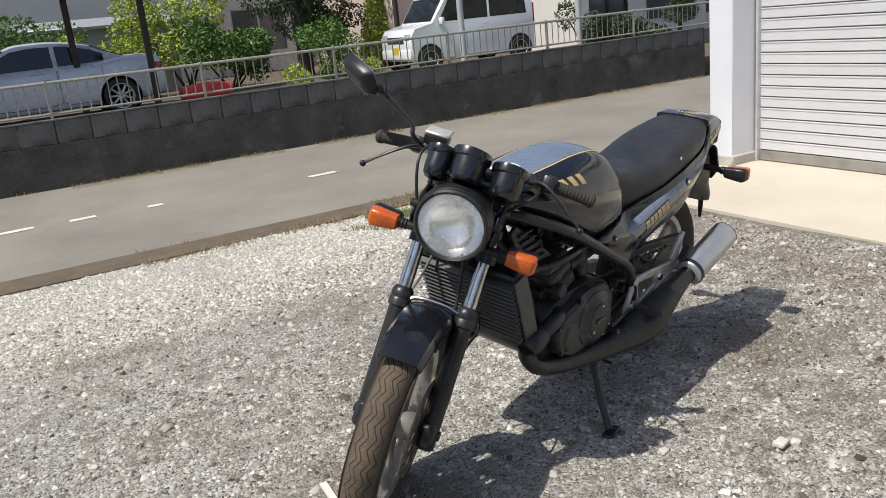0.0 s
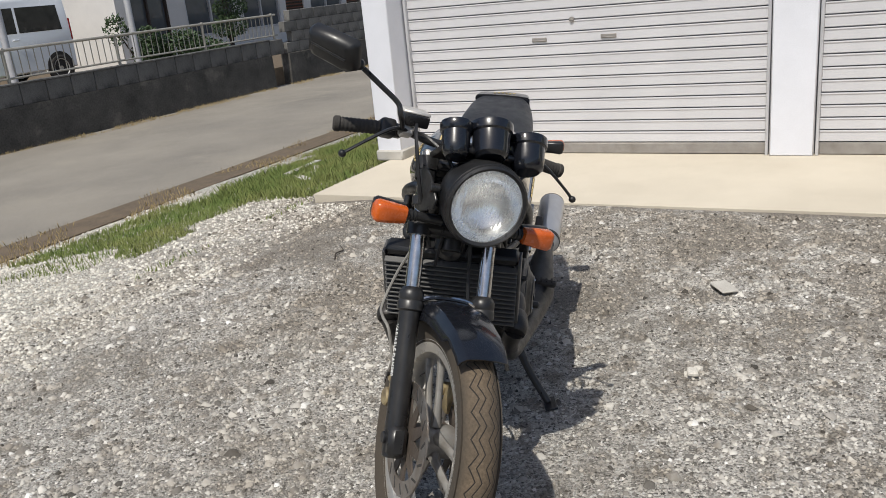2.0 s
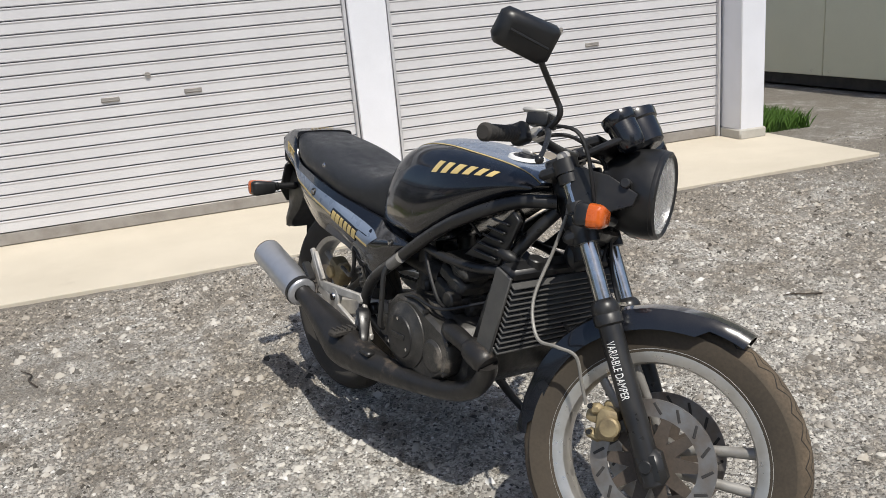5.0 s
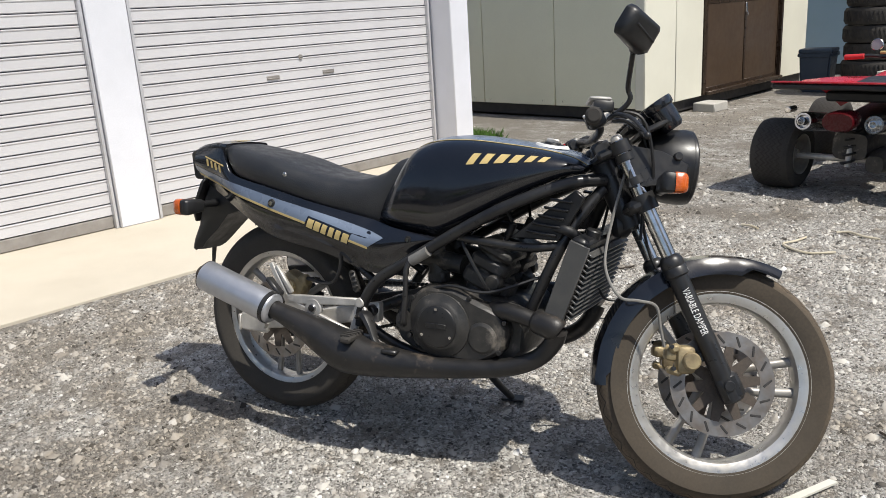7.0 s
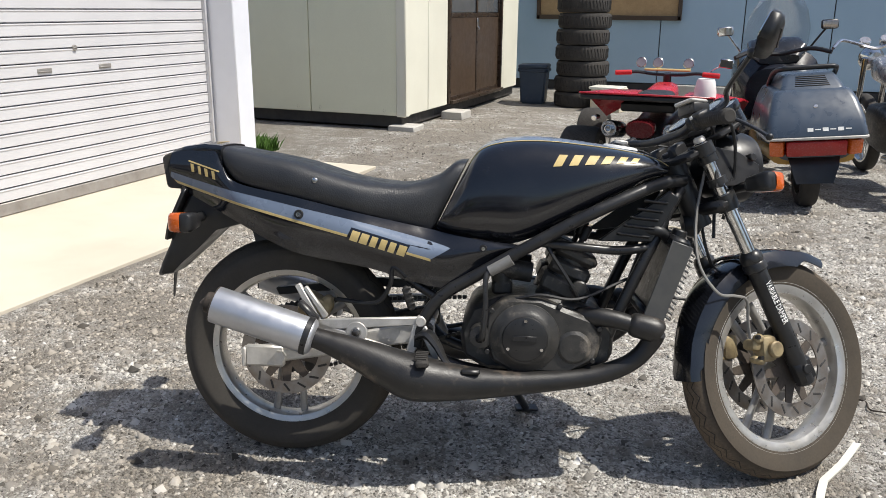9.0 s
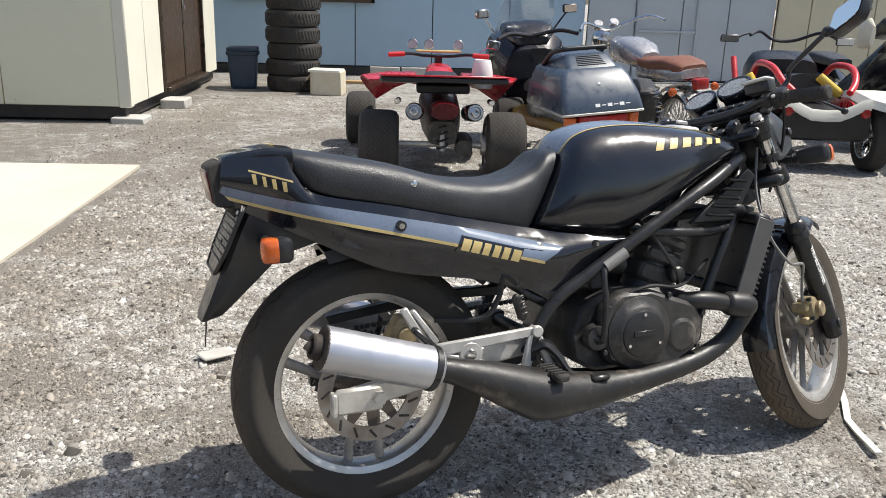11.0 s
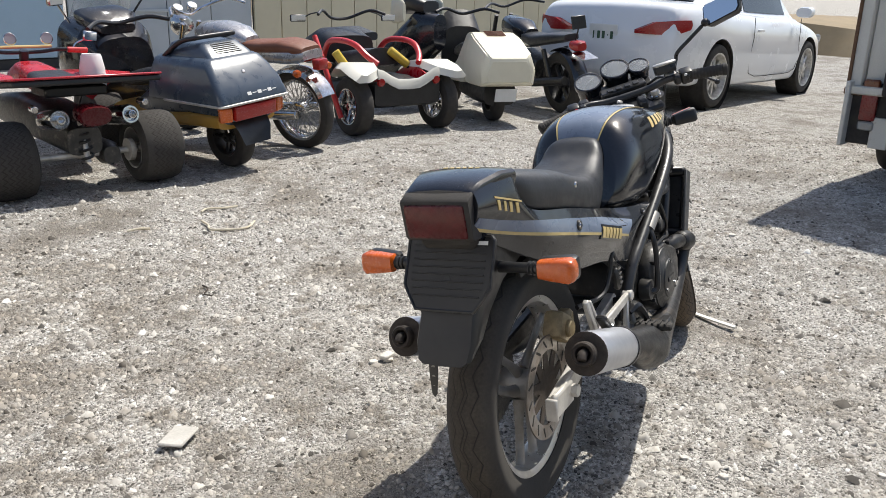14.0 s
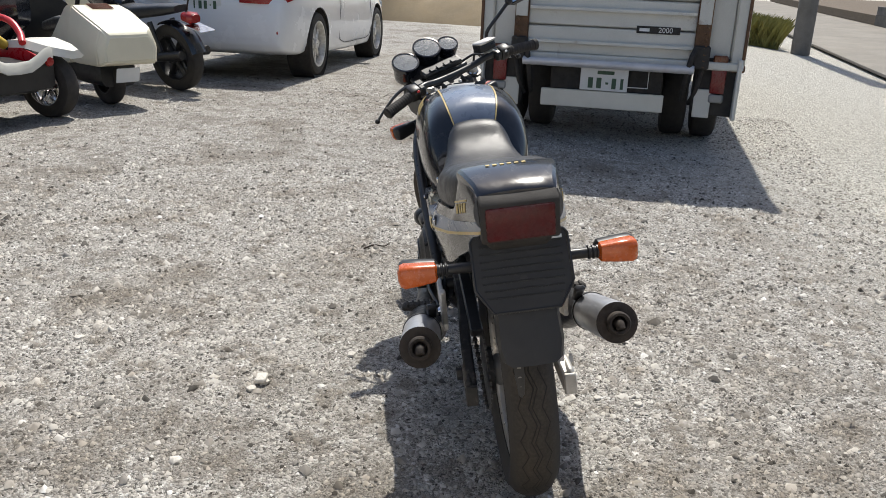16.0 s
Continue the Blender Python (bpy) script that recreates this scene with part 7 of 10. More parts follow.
for sg in (-1, 1):
    bm = bmesh.new()
    rings_mesh(bm, [[(x, sg * y0, z0), (x, sg * (y0 + y1) / 2, (z0 + z1) / 2 + 0.02), (x, sg * y1, z1), (x, sg * y1, z1 - 0.012), (x, sg * (y0 + y1) / 2, (z0 + z1) / 2 + 0.008), (x, sg * y0, z0 - 0.012)] for x, y0, y1, z0, z1 in ((0.46, 0.16, 0.52, 0.58, 0.60), (0.60, 0.17, 0.58, 0.63, 0.62), (0.85, 0.18, 0.60, 0.63, 0.58), (0.98, 0.18, 0.56, 0.60, 0.50), (1.06, 0.18, 0.48, 0.55, 0.40))])
    part("front_guard", bm, "red_paint", quad, "red front mudguard")
    bm = bmesh.new()
    a, b = Vector((0.02, sg * 0.18, 0.43)), Vector((-0.30, sg * 0.20, 0.475))
    add_lathe(bm, [(0.03, 0), (0.056, 0.01), (0.058, 0.28), (0.050, 0.30), (0.040, 0.30), (0.034, 0.27), (0, 0.27)], 24, along(a, b))
    add_lathe(bm, [(0.016, 0.26), (0.024, 0.262), (0.024, 0.325), (0.018, 0.327), (0.016, 0.27)], 16, along(a, b))
    part("silencer", bm, "chrome", quad, "round bright silencer")
    bm = bmesh.new()
    rod(bm, (-0.16, sg * 0.30, 0.53), (-0.24, sg * 0.31, 0.53), 0.020, 12, 0.004)
    part("marker_lamp", bm, "chrome", quad, "small marker lamp")
bm = loft([(-0.285, 0.475, 0.085, 0.05, 0.8), (-0.26, 0.475, 0.095, 0.06, 0.8), (-0.15, 0.48, 0.085, 0.055, 0.8)], 20)
part("tail_light", bm, "red_lens", quad, "oval red tail light")
bm = bmesh.new()
coil = [(0.02 + 0.075 * t - 0.10 + 0.034 * math.cos(t * 34), 0.034 * math.sin(t * 34), 0.19 + 0.24 * t) for t in [i / 60 for i in range(61)]]
add_tube(bm, coil, 0.0085, 6, 1, smooth=False)
part("shock_spring", bm, "frame_black", quad, "black coil spring")
bm = bmesh.new()
rod(bm, (-0.08, 0, 0.18), (-0.005, 0, 0.44), 0.018, 10)
part("shock_absorber", bm, "cast_alloy", quad, "")
bm = bmesh.new()
add_tube(bm, [(0.80, -0.37, 0.755), (0.83, -0.22, 0.765), (0.86, -0.10, 0.75), (0.86, 0.10, 0.75), (0.83, 0.22, 0.765), (0.80, 0.37, 0.755)], 0.012, 8, 5)
rod(bm, (0.90, 0, 0.60), (0.86, 0, 0.76), 0.03, 10)
part("handlebar", bm, "frame_black", quad)
bm = bmesh.new()
rod(bm, (0.845, -0.17, 0.785), (0.845, 0.17, 0.785), 0.010, 8)
part("cross_bar", bm, "gold", quad, "gold-coloured cross bar")
for sg in (-1, 1):
    bm = bmesh.new()
    rod(bm, (0.815, sg * 0.26, 0.762), (0.80, sg * 0.385, 0.756), 0.019, 10, 0.004)
    part("grip", bm, "red_tube", quad, "red rubber grip")
for y in (0.20, 0.075, -0.15):
    bm = lathe([(0, -0.05), (0.028, -0.045), (0.038, -0.01), (0.040, 0.004), (0.036, 0.008)], 20, Matrix.Translation((0.86, y, 0.835)) @ pose(0, 0, 0, 0, -80, 0))
    g = part("gauge", bm, "chrome", quad, "small chromed gauge")
    part("gauge_face", lathe([(0, 0.006), (0.035, 0.006), (0.035, 0.004), (0, 0.004)], 20, Matrix.Translation((0.86, y, 0.835)) @ pose(0, 0, 0, 0, -80, 0)), "dial_glass", g)
bm = bmesh.new()
add_tube(bm, [(0.83, -0.30, 0.765), (0.84, -0.33, 0.80), (0.83, -0.39, 0.83)], 0.006, 6)
add_box(bm, (0.825, -0.42, 0.845), (0.02, 0.10, 0.065), 0.008, pose(0, 0, 0, 8, 0, 10))
mr = part("mirror", bm, "chrome", quad, "small bright mirror")
part("mirror_glass", box((0.812, -0.42, 0.845), (0.003, 0.088, 0.055), 0.001, pose(0, 0, 0, 8, 0, 10)), "mirror", mr)
jug = thing("plastic_jug", "translucent white plastic jug standing on the quad bike", "jug", pose(1.69, -1.70, 0.56, 0, 0, 10))
part("body", lathe([(0, 0), (0.078, 0), (0.084, 0.008), (0.080, 0.12), (0.066, 0.195), (0.058, 0.21), (0.054, 0.205), (0.062, 0.19), (0.074, 0.12), (0.0, 0.012)], 28), "jug", jug)

# blue-grey touring scooter with a top case
sc = thing("touring_scooter", "blue-grey and black touring scooter with a rear trunk", "scooter", pose(0.95, -1.21, 0, 0, 0, -81) @ pose(0, 0, 0, -5, 0, 0) @ Matrix.Scale(1.04, 4))
plain_wheel(sc, 0, 0, 0.20, 0.058, 0.12, 5, "frame_black", "rear_wheel")
plain_wheel(sc, 1.66, 0, 0.215, 0.05, 0.13, 5, "frame_black", "front_wheel")
trunk = part("trunk", box_loft([(0.470, -0.296, 0.46, 0.258), (0.482, -0.312, 0.46, 0.284), (0.500, -0.312, 0.46, 0.286), (0.590, -0.270, 0.45, 0.272), (0.690, -0.190, 0.43, 0.245), (0.738, -0.142, 0.42, 0.220), (0.754, -0.115, 0.40, 0.195)]), "trunk_blue", sc, "blue-grey rear trunk", angle=50)
part("trunk_lid", box_loft([(0.744, -0.125, 0.36, 0.185), (0.766, -0.105, 0.35, 0.178), (0.826, -0.018, 0.32, 0.150), (0.838, 0.004, 0.30, 0.135)], 0.035), "trunk_blue", sc, "raised vented lid", angle=50)
for k in range(6):
    part("vent_slot", box((0, 0, 0), (0.007, 0.20 - 0.006 * k, 0.008), 0.002, pose(-0.098 + 0.0145 * k, 0, 0.772 + 0.0100 * k, 0, -34.6, 0)), "skid", trunk)
bm = bmesh.new()
add_tube(bm, [(0.34, -0.19, 0.74), (0.16, -0.185, 0.84), (0.04, -0.155, 0.868), (0.02, -0.10, 0.873), (0.02, 0.10, 0.873), (0.04, 0.155, 0.868), (0.16, 0.185, 0.84), (0.34, 0.19, 0.74)], 0.016, 10, 5)
part("grab_rail", bm, "plastic", sc, "black grab rail")
part("trim_strip", box_loft([(0.470, -0.312, 0.30, 0.284), (0.474, -0.318, 0.30, 0.290), (0.484, -0.318, 0.30, 0.290), (0.488, -0.312, 0.30, 0.284)]), "cast_alloy", sc, "pale trim strip")
for y, w, mt, lb in ((0, 0.34, "red_lamp", "wide red tail lamp"), (-0.215, 0.085, "orange", "amber corner lamp"), (0.215, 0.085, "orange", "amber corner lamp")):
    part("tail_lamp", box((-0.276 + (0.0 if y == 0 else 0.022), y, 0.418), (0.06, w, 0.092), 0.012, pose(0, 0, 0, 0, -8, (0 if y == 0 else (-24 if y > 0 else 24))), 2), mt, sc, lb)
part("emblem", lathe([(0, 0.004), (0.010, 0.004), (0.013, 0)], 16, Matrix.Translation((-0.216, 0, 0.660)) @ pose(0, 0, 0, 0, -52, 0)), "chrome", trunk, "round metal emblem")
bm = bmesh.new()
for k in range(6):
    add_box(bm, (0, 0.040 - 0.042 * k, 0), (0.003, 0.032, 0.006 if k % 2 else 0.022), 0.0, pose(-0.2985, 0, 0.530, 0, 25, 0))
part("block_mark", bm, "white_mark", trunk, "pale block mark")
part("side_panel", loft([(-0.20, 0.36, 0.235, 0.055, 0.5), (0.1, 0.36, 0.25, 0.06, 0.5), (0.6, 0.32, 0.24, 0.06, 0.5), (1.0, 0.32, 0.22, 0.06, 0.5)], 20), "amber_gold", sc, "gold-coloured lower side panel")
part("tail_body", loft([(-0.22, 0.42, 0.21, 0.09, 0.5), (0.1, 0.47, 0.24, 0.10, 0.5), (0.45, 0.45, 0.24, 0.14, 0.5), (0.7, 0.36, 0.20, 0.10, 0.5)], 22), "trunk_blue", sc, "dark body side")
part("seat", loft([(0.20, 0.66, 0.15, 0.07, 0.5), (0.35, 0.63, 0.19, 0.06, 0.5), (0.75, 0.56, 0.18, 0.06, 0.5), (1.0, 0.52, 0.12, 0.04, 0.5)], 20), "vinyl", sc, "black dual seat")
part("leg_shield", loft([(1.10, 0.55, 0.24, 0.25, 0.6), (1.20, 0.62, 0.31, 0.30, 0.6), (1.45, 0.70, 0.30, 0.26, 0.6), (1.68, 0.62, 0.20, 0.20, 0.7), (1.86, 0.55, 0.10, 0.12, 0.8)], 26), "black_paint", sc, "wide black inner fairing")
part("dash", loft([(1.12, 0.86, 0.14, 0.03, 0.5), (1.20, 0.92, 0.21, 0.055, 0.5), (1.34, 0.96, 0.20, 0.05, 0.5)], 20), "black_paint", sc, "black dashboard")
bm = bmesh.new()
rings = []
for z, w, x in ((0.94, 0.24, 1.44), (1.07, 0.235, 1.34), (1.20, 0.20, 1.26), (1.29, 0.15, 1.21)):
    rings.append([(x - 0.10 * (yy / w) ** 2, yy, z) for yy in [w * (i / 6 - 1) for i in range(13)]] + [(x - 0.10 * (yy / w) ** 2 + 0.004, yy, z) for yy in [w * (1 - i / 6) for i in range(13)]])
rings_mesh(bm, rings)
part("windscreen", bm, "screen", sc, "clear tall windscreen")
bm = bmesh.new()
add_tube(bm, [(0.96, -0.33, 0.90), (1.04, -0.20, 0.93), (1.12, 0, 0.90), (1.04, 0.20, 0.93), (0.96, 0.33, 0.90)], 0.016, 8, 5)
part("handlebar", bm, "plastic", sc)
for sg in (-1, 1):
    bm = bmesh.new()
    add_tube(bm, [(1.32, sg * 0.25, 0.92), (1.28, sg * 0.32, 1.02), (1.26, sg * 0.35, 1.06)], 0.008, 6)
    add_box(bm, (1.25, sg * 0.37, 1.085), (0.04, 0.12, 0.07), 0.012, pose(0, 0, 0, 0, 0, 8 * sg))
    mr = part("mirror", bm, "chrome" if sg > 0 else "plastic", sc, "small mirror")
    part("mirror_glass", box((1.228, sg * 0.37, 1.085), (0.003, 0.10, 0.055), 0.001, pose(0, 0, 0, 0, 0, 8 * sg)), "mirror", mr)
bm = bmesh.new()
rings = [[(x, -w, z), (x + 0.012, -w * 0.9, z + 0.01), (x + 0.012, w * 0.9, z + 0.01), (x, w, z), (x + 0.02, w * 0.8, z + 0.02), (x + 0.02, -w * 0.8, z + 0.02)] for x, z, w in ((-0.20, 0.38, 0.155), (-0.265, 0.30, 0.135), (-0.285, 0.20, 0.105))]
rings_mesh(bm, rings)
part("mud_flap", bm, "plastic", sc, "black rear mud flap")

# older motorcycle with a silver tank
cl = thing("classic_motorcycle", "older motorcycle with a silver tank and brown seat", "motorcycle", pose(0.15, -1.48, 0, 0, 0, -77) @ pose(0, 0, 0, -7, 0, 0) @ Matrix.Scale(1.055, 4))
plain_wheel(cl, 0, 0, 0.295, 0.045, 0.225, 18, "chrome", "rear_wheel", "wire-spoked rear wheel", wire=True)
plain_wheel(cl, 1.30, 0, 0.295, 0.040, 0.225, 18, "chrome", "front_wheel", "wire-spoked front wheel", wire=True)
part("tank", loft([(0.41, 0.75, 0.08, 0.06, 0.7), (0.51, 0.785, 0.125, 0.09, 0.7), (0.68, 0.81, 0.135, 0.10, 0.7), (0.88, 0.81, 0.10, 0.09, 0.7), (0.98, 0.80, 0.05, 0.05, 0.7)], 26), "tank_silver", cl, "silver fuel tank")
part("seat", loft([(-0.16, 0.735, 0.10, 0.030, 0.6), (-0.10, 0.745, 0.128, 0.045, 0.6), (0.05, 0.760, 0.135, 0.050, 0.6), (0.25, 0.745, 0.130, 0.045, 0.6), (0.44, 0.740, 0.10, 0.04, 0.6)], 22), "brown_leather", cl, "brown leather seat top")
part("seat_base", loft([(-0.175, 0.705, 0.105, 0.035, 0.5), (-0.06, 0.700, 0.14, 0.050, 0.5), (0.44, 0.690, 0.105, 0.05, 0.5)], 22), "tank_silver", cl, "grey seat side")
part("seat_trim", loft([(-0.18, 0.676, 0.107, 0.007, 0.4), (-0.06, 0.660, 0.143, 0.008, 0.4), (0.44, 0.645, 0.108, 0.007, 0.4)], 22), "chrome", cl)
bm = bmesh.new()
rings = []
for k in range(14):
    a = radians(60 + k * 7.4)
    u = Vector((math.cos(a), 0, math.sin(a)))
    c = Vector((0, 0, 0.295))
    rings.append([c + u * (0.315 + dr) + Vector((0, yy, 0)) for yy, dr in ((-0.082, -0.03), (-0.066, 0.0), (0, 0.012), (0.066, 0.0), (0.082, -0.03), (0.06, -0.008), (0, 0.004), (-0.06, -0.008))])
rings_mesh(bm, rings)
part("rear_mudguard", bm, "chrome", cl, "chromed rear mudguard")
part("tail_light", box((-0.235, 0, 0.645), (0.07, 0.10, 0.075), 0.012, seg=2), "red_lamp", cl, "square red tail light")
for sg in (-1, 1):
    bm = bmesh.new()
    rod(bm, (-0.15, sg * 0.06, 0.60), (-0.15, sg * 0.15, 0.60), 0.008, 8)
    st = part("signal_stalk", bm, "chrome", cl)
    part("signal_lens", lathe([(0, 0.03), (0.022, 0.025), (0.030, 0.0), (0.020, -0.022), (0, -0.025)], 16, Matrix.Translation((-0.155, sg * 0.165, 0.60)) @ pose(0, 0, 0, 0, -90, 0)), "orange", st, "round amber signal")
    bm = bmesh.new()
    coil = [(0.02 + 0.10 * t + 0.024 * math.cos(t * 50), sg * 0.13 + 0.024 * math.sin(t * 50), 0.32 + 0.28 * t) for t in [i / 64 for i in range(65)]]
    add_tube(bm, coil, 0.005, 5, 1, smooth=False)
    part("shock_spring", bm, "chrome", cl, "chromed rear spring")
    bm = bmesh.new()
    rod(bm, (-0.10, sg * 0.14, 0.29), (0.46, sg * 0.13, 0.24), 0.036, 18, 0.006)
    part("silencer", bm, "chrome", cl, "long chromed silencer")
    rodb = bmesh.new()
    rod(rodb, (1.30, sg * 0.08, 0.295), (1.06, sg * 0.08, 0.88), 0.020, 10)
    part("fork_leg", rodb, "chrome", cl)
part("engine", loft([(0.42, 0.38, 0.12, 0.12, 0.4), (0.62, 0.42, 0.15, 0.17, 0.4), (0.88, 0.42, 0.13, 0.15, 0.4)], 18), "engine", cl, "dark finned engine")
part("headlight", lathe([(0, -0.12), (0.05, -0.11), (0.085, -0.04), (0.088, 0), (0.08, 0.015), (0, 0.02)], 28, Matrix.Translation((1.20, 0, 0.86)) @ pose(0, 0, 0, 0, 90, 0)), "chrome", cl, "chromed headlight")
bm = bmesh.new()
add_tube(bm, [(0.82, -0.37, 0.99), (0.93, -0.28, 1.03), (1.04, -0.12, 0.98), (1.06, 0, 0.94), (1.04, 0.12, 0.98), (0.93, 0.28, 1.03), (0.82, 0.37, 0.99)], 0.012, 8, 5)
part("handlebar", bm, "chrome", cl, "chromed handlebar")
for y in (-0.07, 0.07):
    part("gauge", lathe([(0, -0.05), (0.035, -0.045), (0.042, 0), (0.036, 0.008), (0, 0.008)], 20, Matrix.Translation((1.10, y, 1.00)) @ pose(0, 0, 0, 0, -35, 0)), "chrome", cl, "chromed gauge")

# white and red trike
tk = thing("trike", "white and red tube-framed trike with yellow shock absorbers", "trike", pose(-0.94, -1.62, 0, 0, 0, -97) @ Matrix.Scale(1.07, 4))
plain_wheel(tk, 0, 0.42, 0.235, 0.066, 0.142, 6, "chrome", "rear_wheel", "small wheel with a bright hub")
plain_wheel(tk, 0, -0.42, 0.235, 0.066, 0.142, 6, "chrome", "rear_wheel", "small wheel with a bright hub")
plain_wheel(tk, 1.30, 0, 0.21, 0.05, 0.13, 6, "frame_black", "front_wheel")
part("floor_pan", loft([(-0.16, 0.335, 0.32, 0.09, 0.2), (-0.12, 0.325, 0.335, 0.10, 0.2), (0.1, 0.31, 0.30, 0.11, 0.3), (0.9, 0.26, 0.30, 0.10, 0.3)], 20), "plastic", tk, "black lower body")
for sg in (-1, 1):
    bm = bmesh.new()
    rings = []
    for x, z, y0, y1 in ((-0.24, 0.50, 0.40, 0.54), (-0.16, 0.535, 0.26, 0.56), (-0.02, 0.575, 0.20, 0.55), (0.16, 0.565, 0.20, 0.50), (0.34, 0.49, 0.22, 0.44)):
        rings.append([(x, sg * y0, z - 0.05), (x, sg * (y0 + 0.04), z), (x, sg * (y1 - 0.05), z + 0.006), (x, sg * y1, z - 0.04), (x, sg * (y1 - 0.03), z - 0.055), (x, sg * (y0 + 0.03), z - 0.055)])
    rings_mesh(bm, rings)
    part("wheel_cover", bm, "white_plastic", tk, "white plastic wheel cover", angle=45)
    bm = bmesh.new()
    rings_mesh(bm, [[(x, sg * 0.20, z), (x, sg * 0.215, z), (x, sg * 0.225, z - h), (x, sg * 0.21, z - h)] for x, z, h in ((-0.13, 0.48, 0.12), (0.0, 0.525, 0.20), (0.18, 0.515, 0.20), (0.32, 0.45, 0.14))])
    part("inner_guard", bm, "red_paint", tk, "red inner guard under the white cover")
    part("frame_tube", tube([(-0.02, sg * 0.20, 0.56), (0.06, sg * 0.26, 0.625), (0.18, sg * 0.29, 0.70), (0.38, sg * 0.30, 0.725), (0.62, sg * 0.29, 0.69), (0.80, sg * 0.26, 0.50)], 0.025, 10, 6), "red_tube", tk, "bent red frame tube")
    bm = bmesh.new()
    rod(bm, (0.14, sg * 0.30 + 0.10, 0.53), (0.18, sg * 0.26 + 0.22, 0.655), 0.036, 14, 0.006)
    part("shock_absorber", bm, "yellow_shock", tk, "yellow shock absorber")
    bm = bmesh.new()
    rod(bm, (0.11, sg * 0.33 + 0.03, 0.43), (0.14, sg * 0.30 + 0.10, 0.53), 0.022, 12)
    part("shock_rod", bm, "chrome", tk)
    part("tail_light", lathe([(0, 0.02), (0.03, 0.016), (0.036, 0)], 18, Matrix.Translation((-0.172, sg * 0.27, 0.435)) @ pose(0, 0, 0, 0, -90, 0)), "red_lamp", tk, "round red lamp")
bm = bmesh.new()
rings_mesh(bm, [[(-0.165, y, z + 0.05), (-0.18, y, z + 0.03), (-0.185, y, z - 0.03), (-0.172, y, z - 0.032), (-0.15, y, z + 0.03)] for y, z in ((-0.30, 0.49), (-0.24, 0.475), (-0.17, 0.435), (-0.10, 0.405), (0.0, 0.40), (0.10, 0.405), (0.17, 0.435), (0.24, 0.475), (0.30, 0.49))])
part("tail_panel", bm, "white_plastic", tk, "white tail panel dipping between the wheels")
part("rear_deck", loft([(-0.14, 0.42, 0.14, 0.018, 0.3), (0.05, 0.44, 0.15, 0.02, 0.3), (0.3, 0.44, 0.15, 0.02, 0.3)], 16), "plastic", tk, "dark rear deck")
part("seat", loft([(0.20, 0.60, 0.16, 0.07, 0.5), (0.35, 0.58, 0.19, 0.08, 0.5), (0.70, 0.54, 0.18, 0.07, 0.5)], 20), "vinyl", tk, "black seat")
part("nose", loft([(0.75, 0.62, 0.24, 0.12, 0.5), (0.95, 0.66, 0.26, 0.14, 0.5), (1.25, 0.60, 0.20, 0.12, 0.6), (1.45, 0.50, 0.10, 0.06, 0.7)], 22), "plastic", tk, "dark front cowl")
part("stand_tube", tube([(0.06, 0.50, 0.14), (0.16, 0.52, 0.34), (0.32, 0.53, 0.62), (0.42, 0.53, 0.76)], 0.022, 10, 4), "red_tube", tk, "slanting red tube")
bm = bmesh.new()
add_tube(bm, [(0.70, -0.34, 0.92), (0.80, -0.24, 0.95), (0.92, -0.08, 0.88), (0.92, 0.08, 0.88), (0.80, 0.24, 0.95), (0.70, 0.34, 0.92)], 0.013, 8, 5)
part("handlebar", bm, "frame_black", tk)
for sg in (-1, 1):
    bm = bmesh.new()
    add_tube(bm, [(0.80, sg * 0.24, 0.94), (0.83, sg * 0.34, 0.92), (0.84, sg * 0.40, 0.89)], 0.006, 6)
    add_box(bm, (0.84, sg * 0.46, 0.885), (0.02, 0.15, 0.06), 0.01)
    mr = part("mirror", bm, "plastic", tk, "oblong mirror")
    part("mirror_glass", box((0.828, sg * 0.46, 0.885), (0.003, 0.135, 0.05), 0.001), "mirror", mr)

# cream scooter with big body panels
cs = thing("cream_scooter", "cream-white scooter with large angular rear panels", "scooter", pose(-2.13, -1.55, 0, 0, 0, -118) @ Matrix.Scale(1.065, 4))
plain_wheel(cs, 0, 0, 0.21, 0.055, 0.12, 5, "frame_black", "rear_wheel")
plain_wheel(cs, 1.30, 0, 0.21, 0.05, 0.12, 5, "frame_black", "front_wheel")
bm = bmesh.new()
rings_mesh(bm, [[(x, -w, z0), (x, -w * 1.05, (z0 + z1) / 2), (x, -w * 0.82, z1), (x, w * 0.82, z1), (x, w * 1.05, (z0 + z1) / 2), (x, w, z0)] for x, w, z0, z1 in ((-0.40, 0.20, 0.38, 0.58), (-0.35, 0.25, 0.35, 0.64), (-0.05, 0.27, 0.35, 0.75), (0.10, 0.25, 0.35, 0.79))])
bmesh.ops.bevel(bm, geom=bm.edges[:], offset=0.012, segments=2, affect="EDGES")
part("rear_panel", bm, "ivory", cs, "cream angular rear panel")
bm = bmesh.new()
rings_mesh(bm, [[(x, -w, z0), (x, -w * 0.80, z1), (x, w * 0.80, z1), (x, w, z0)] for x, w, z0, z1 in ((0.11, 0.25, 0.34, 0.79), (0.22, 0.25, 0.33, 0.78), (0.55, 0.23, 0.31, 0.52), (0.80, 0.20, 0.30, 0.42))])
bmesh.ops.bevel(bm, geom=bm.edges[:], offset=0.012, segments=2, affect="EDGES")
part("side_panel", bm, "ivory", cs, "cream sloping side panel")
for k in range(7):
    part("vent_slot", box((-0.02 + 0.017 * k, 0, 0.768 + 0.0046 * k), (0.006, 0.18, 0.008), 0.001), "brown_leather", cs)
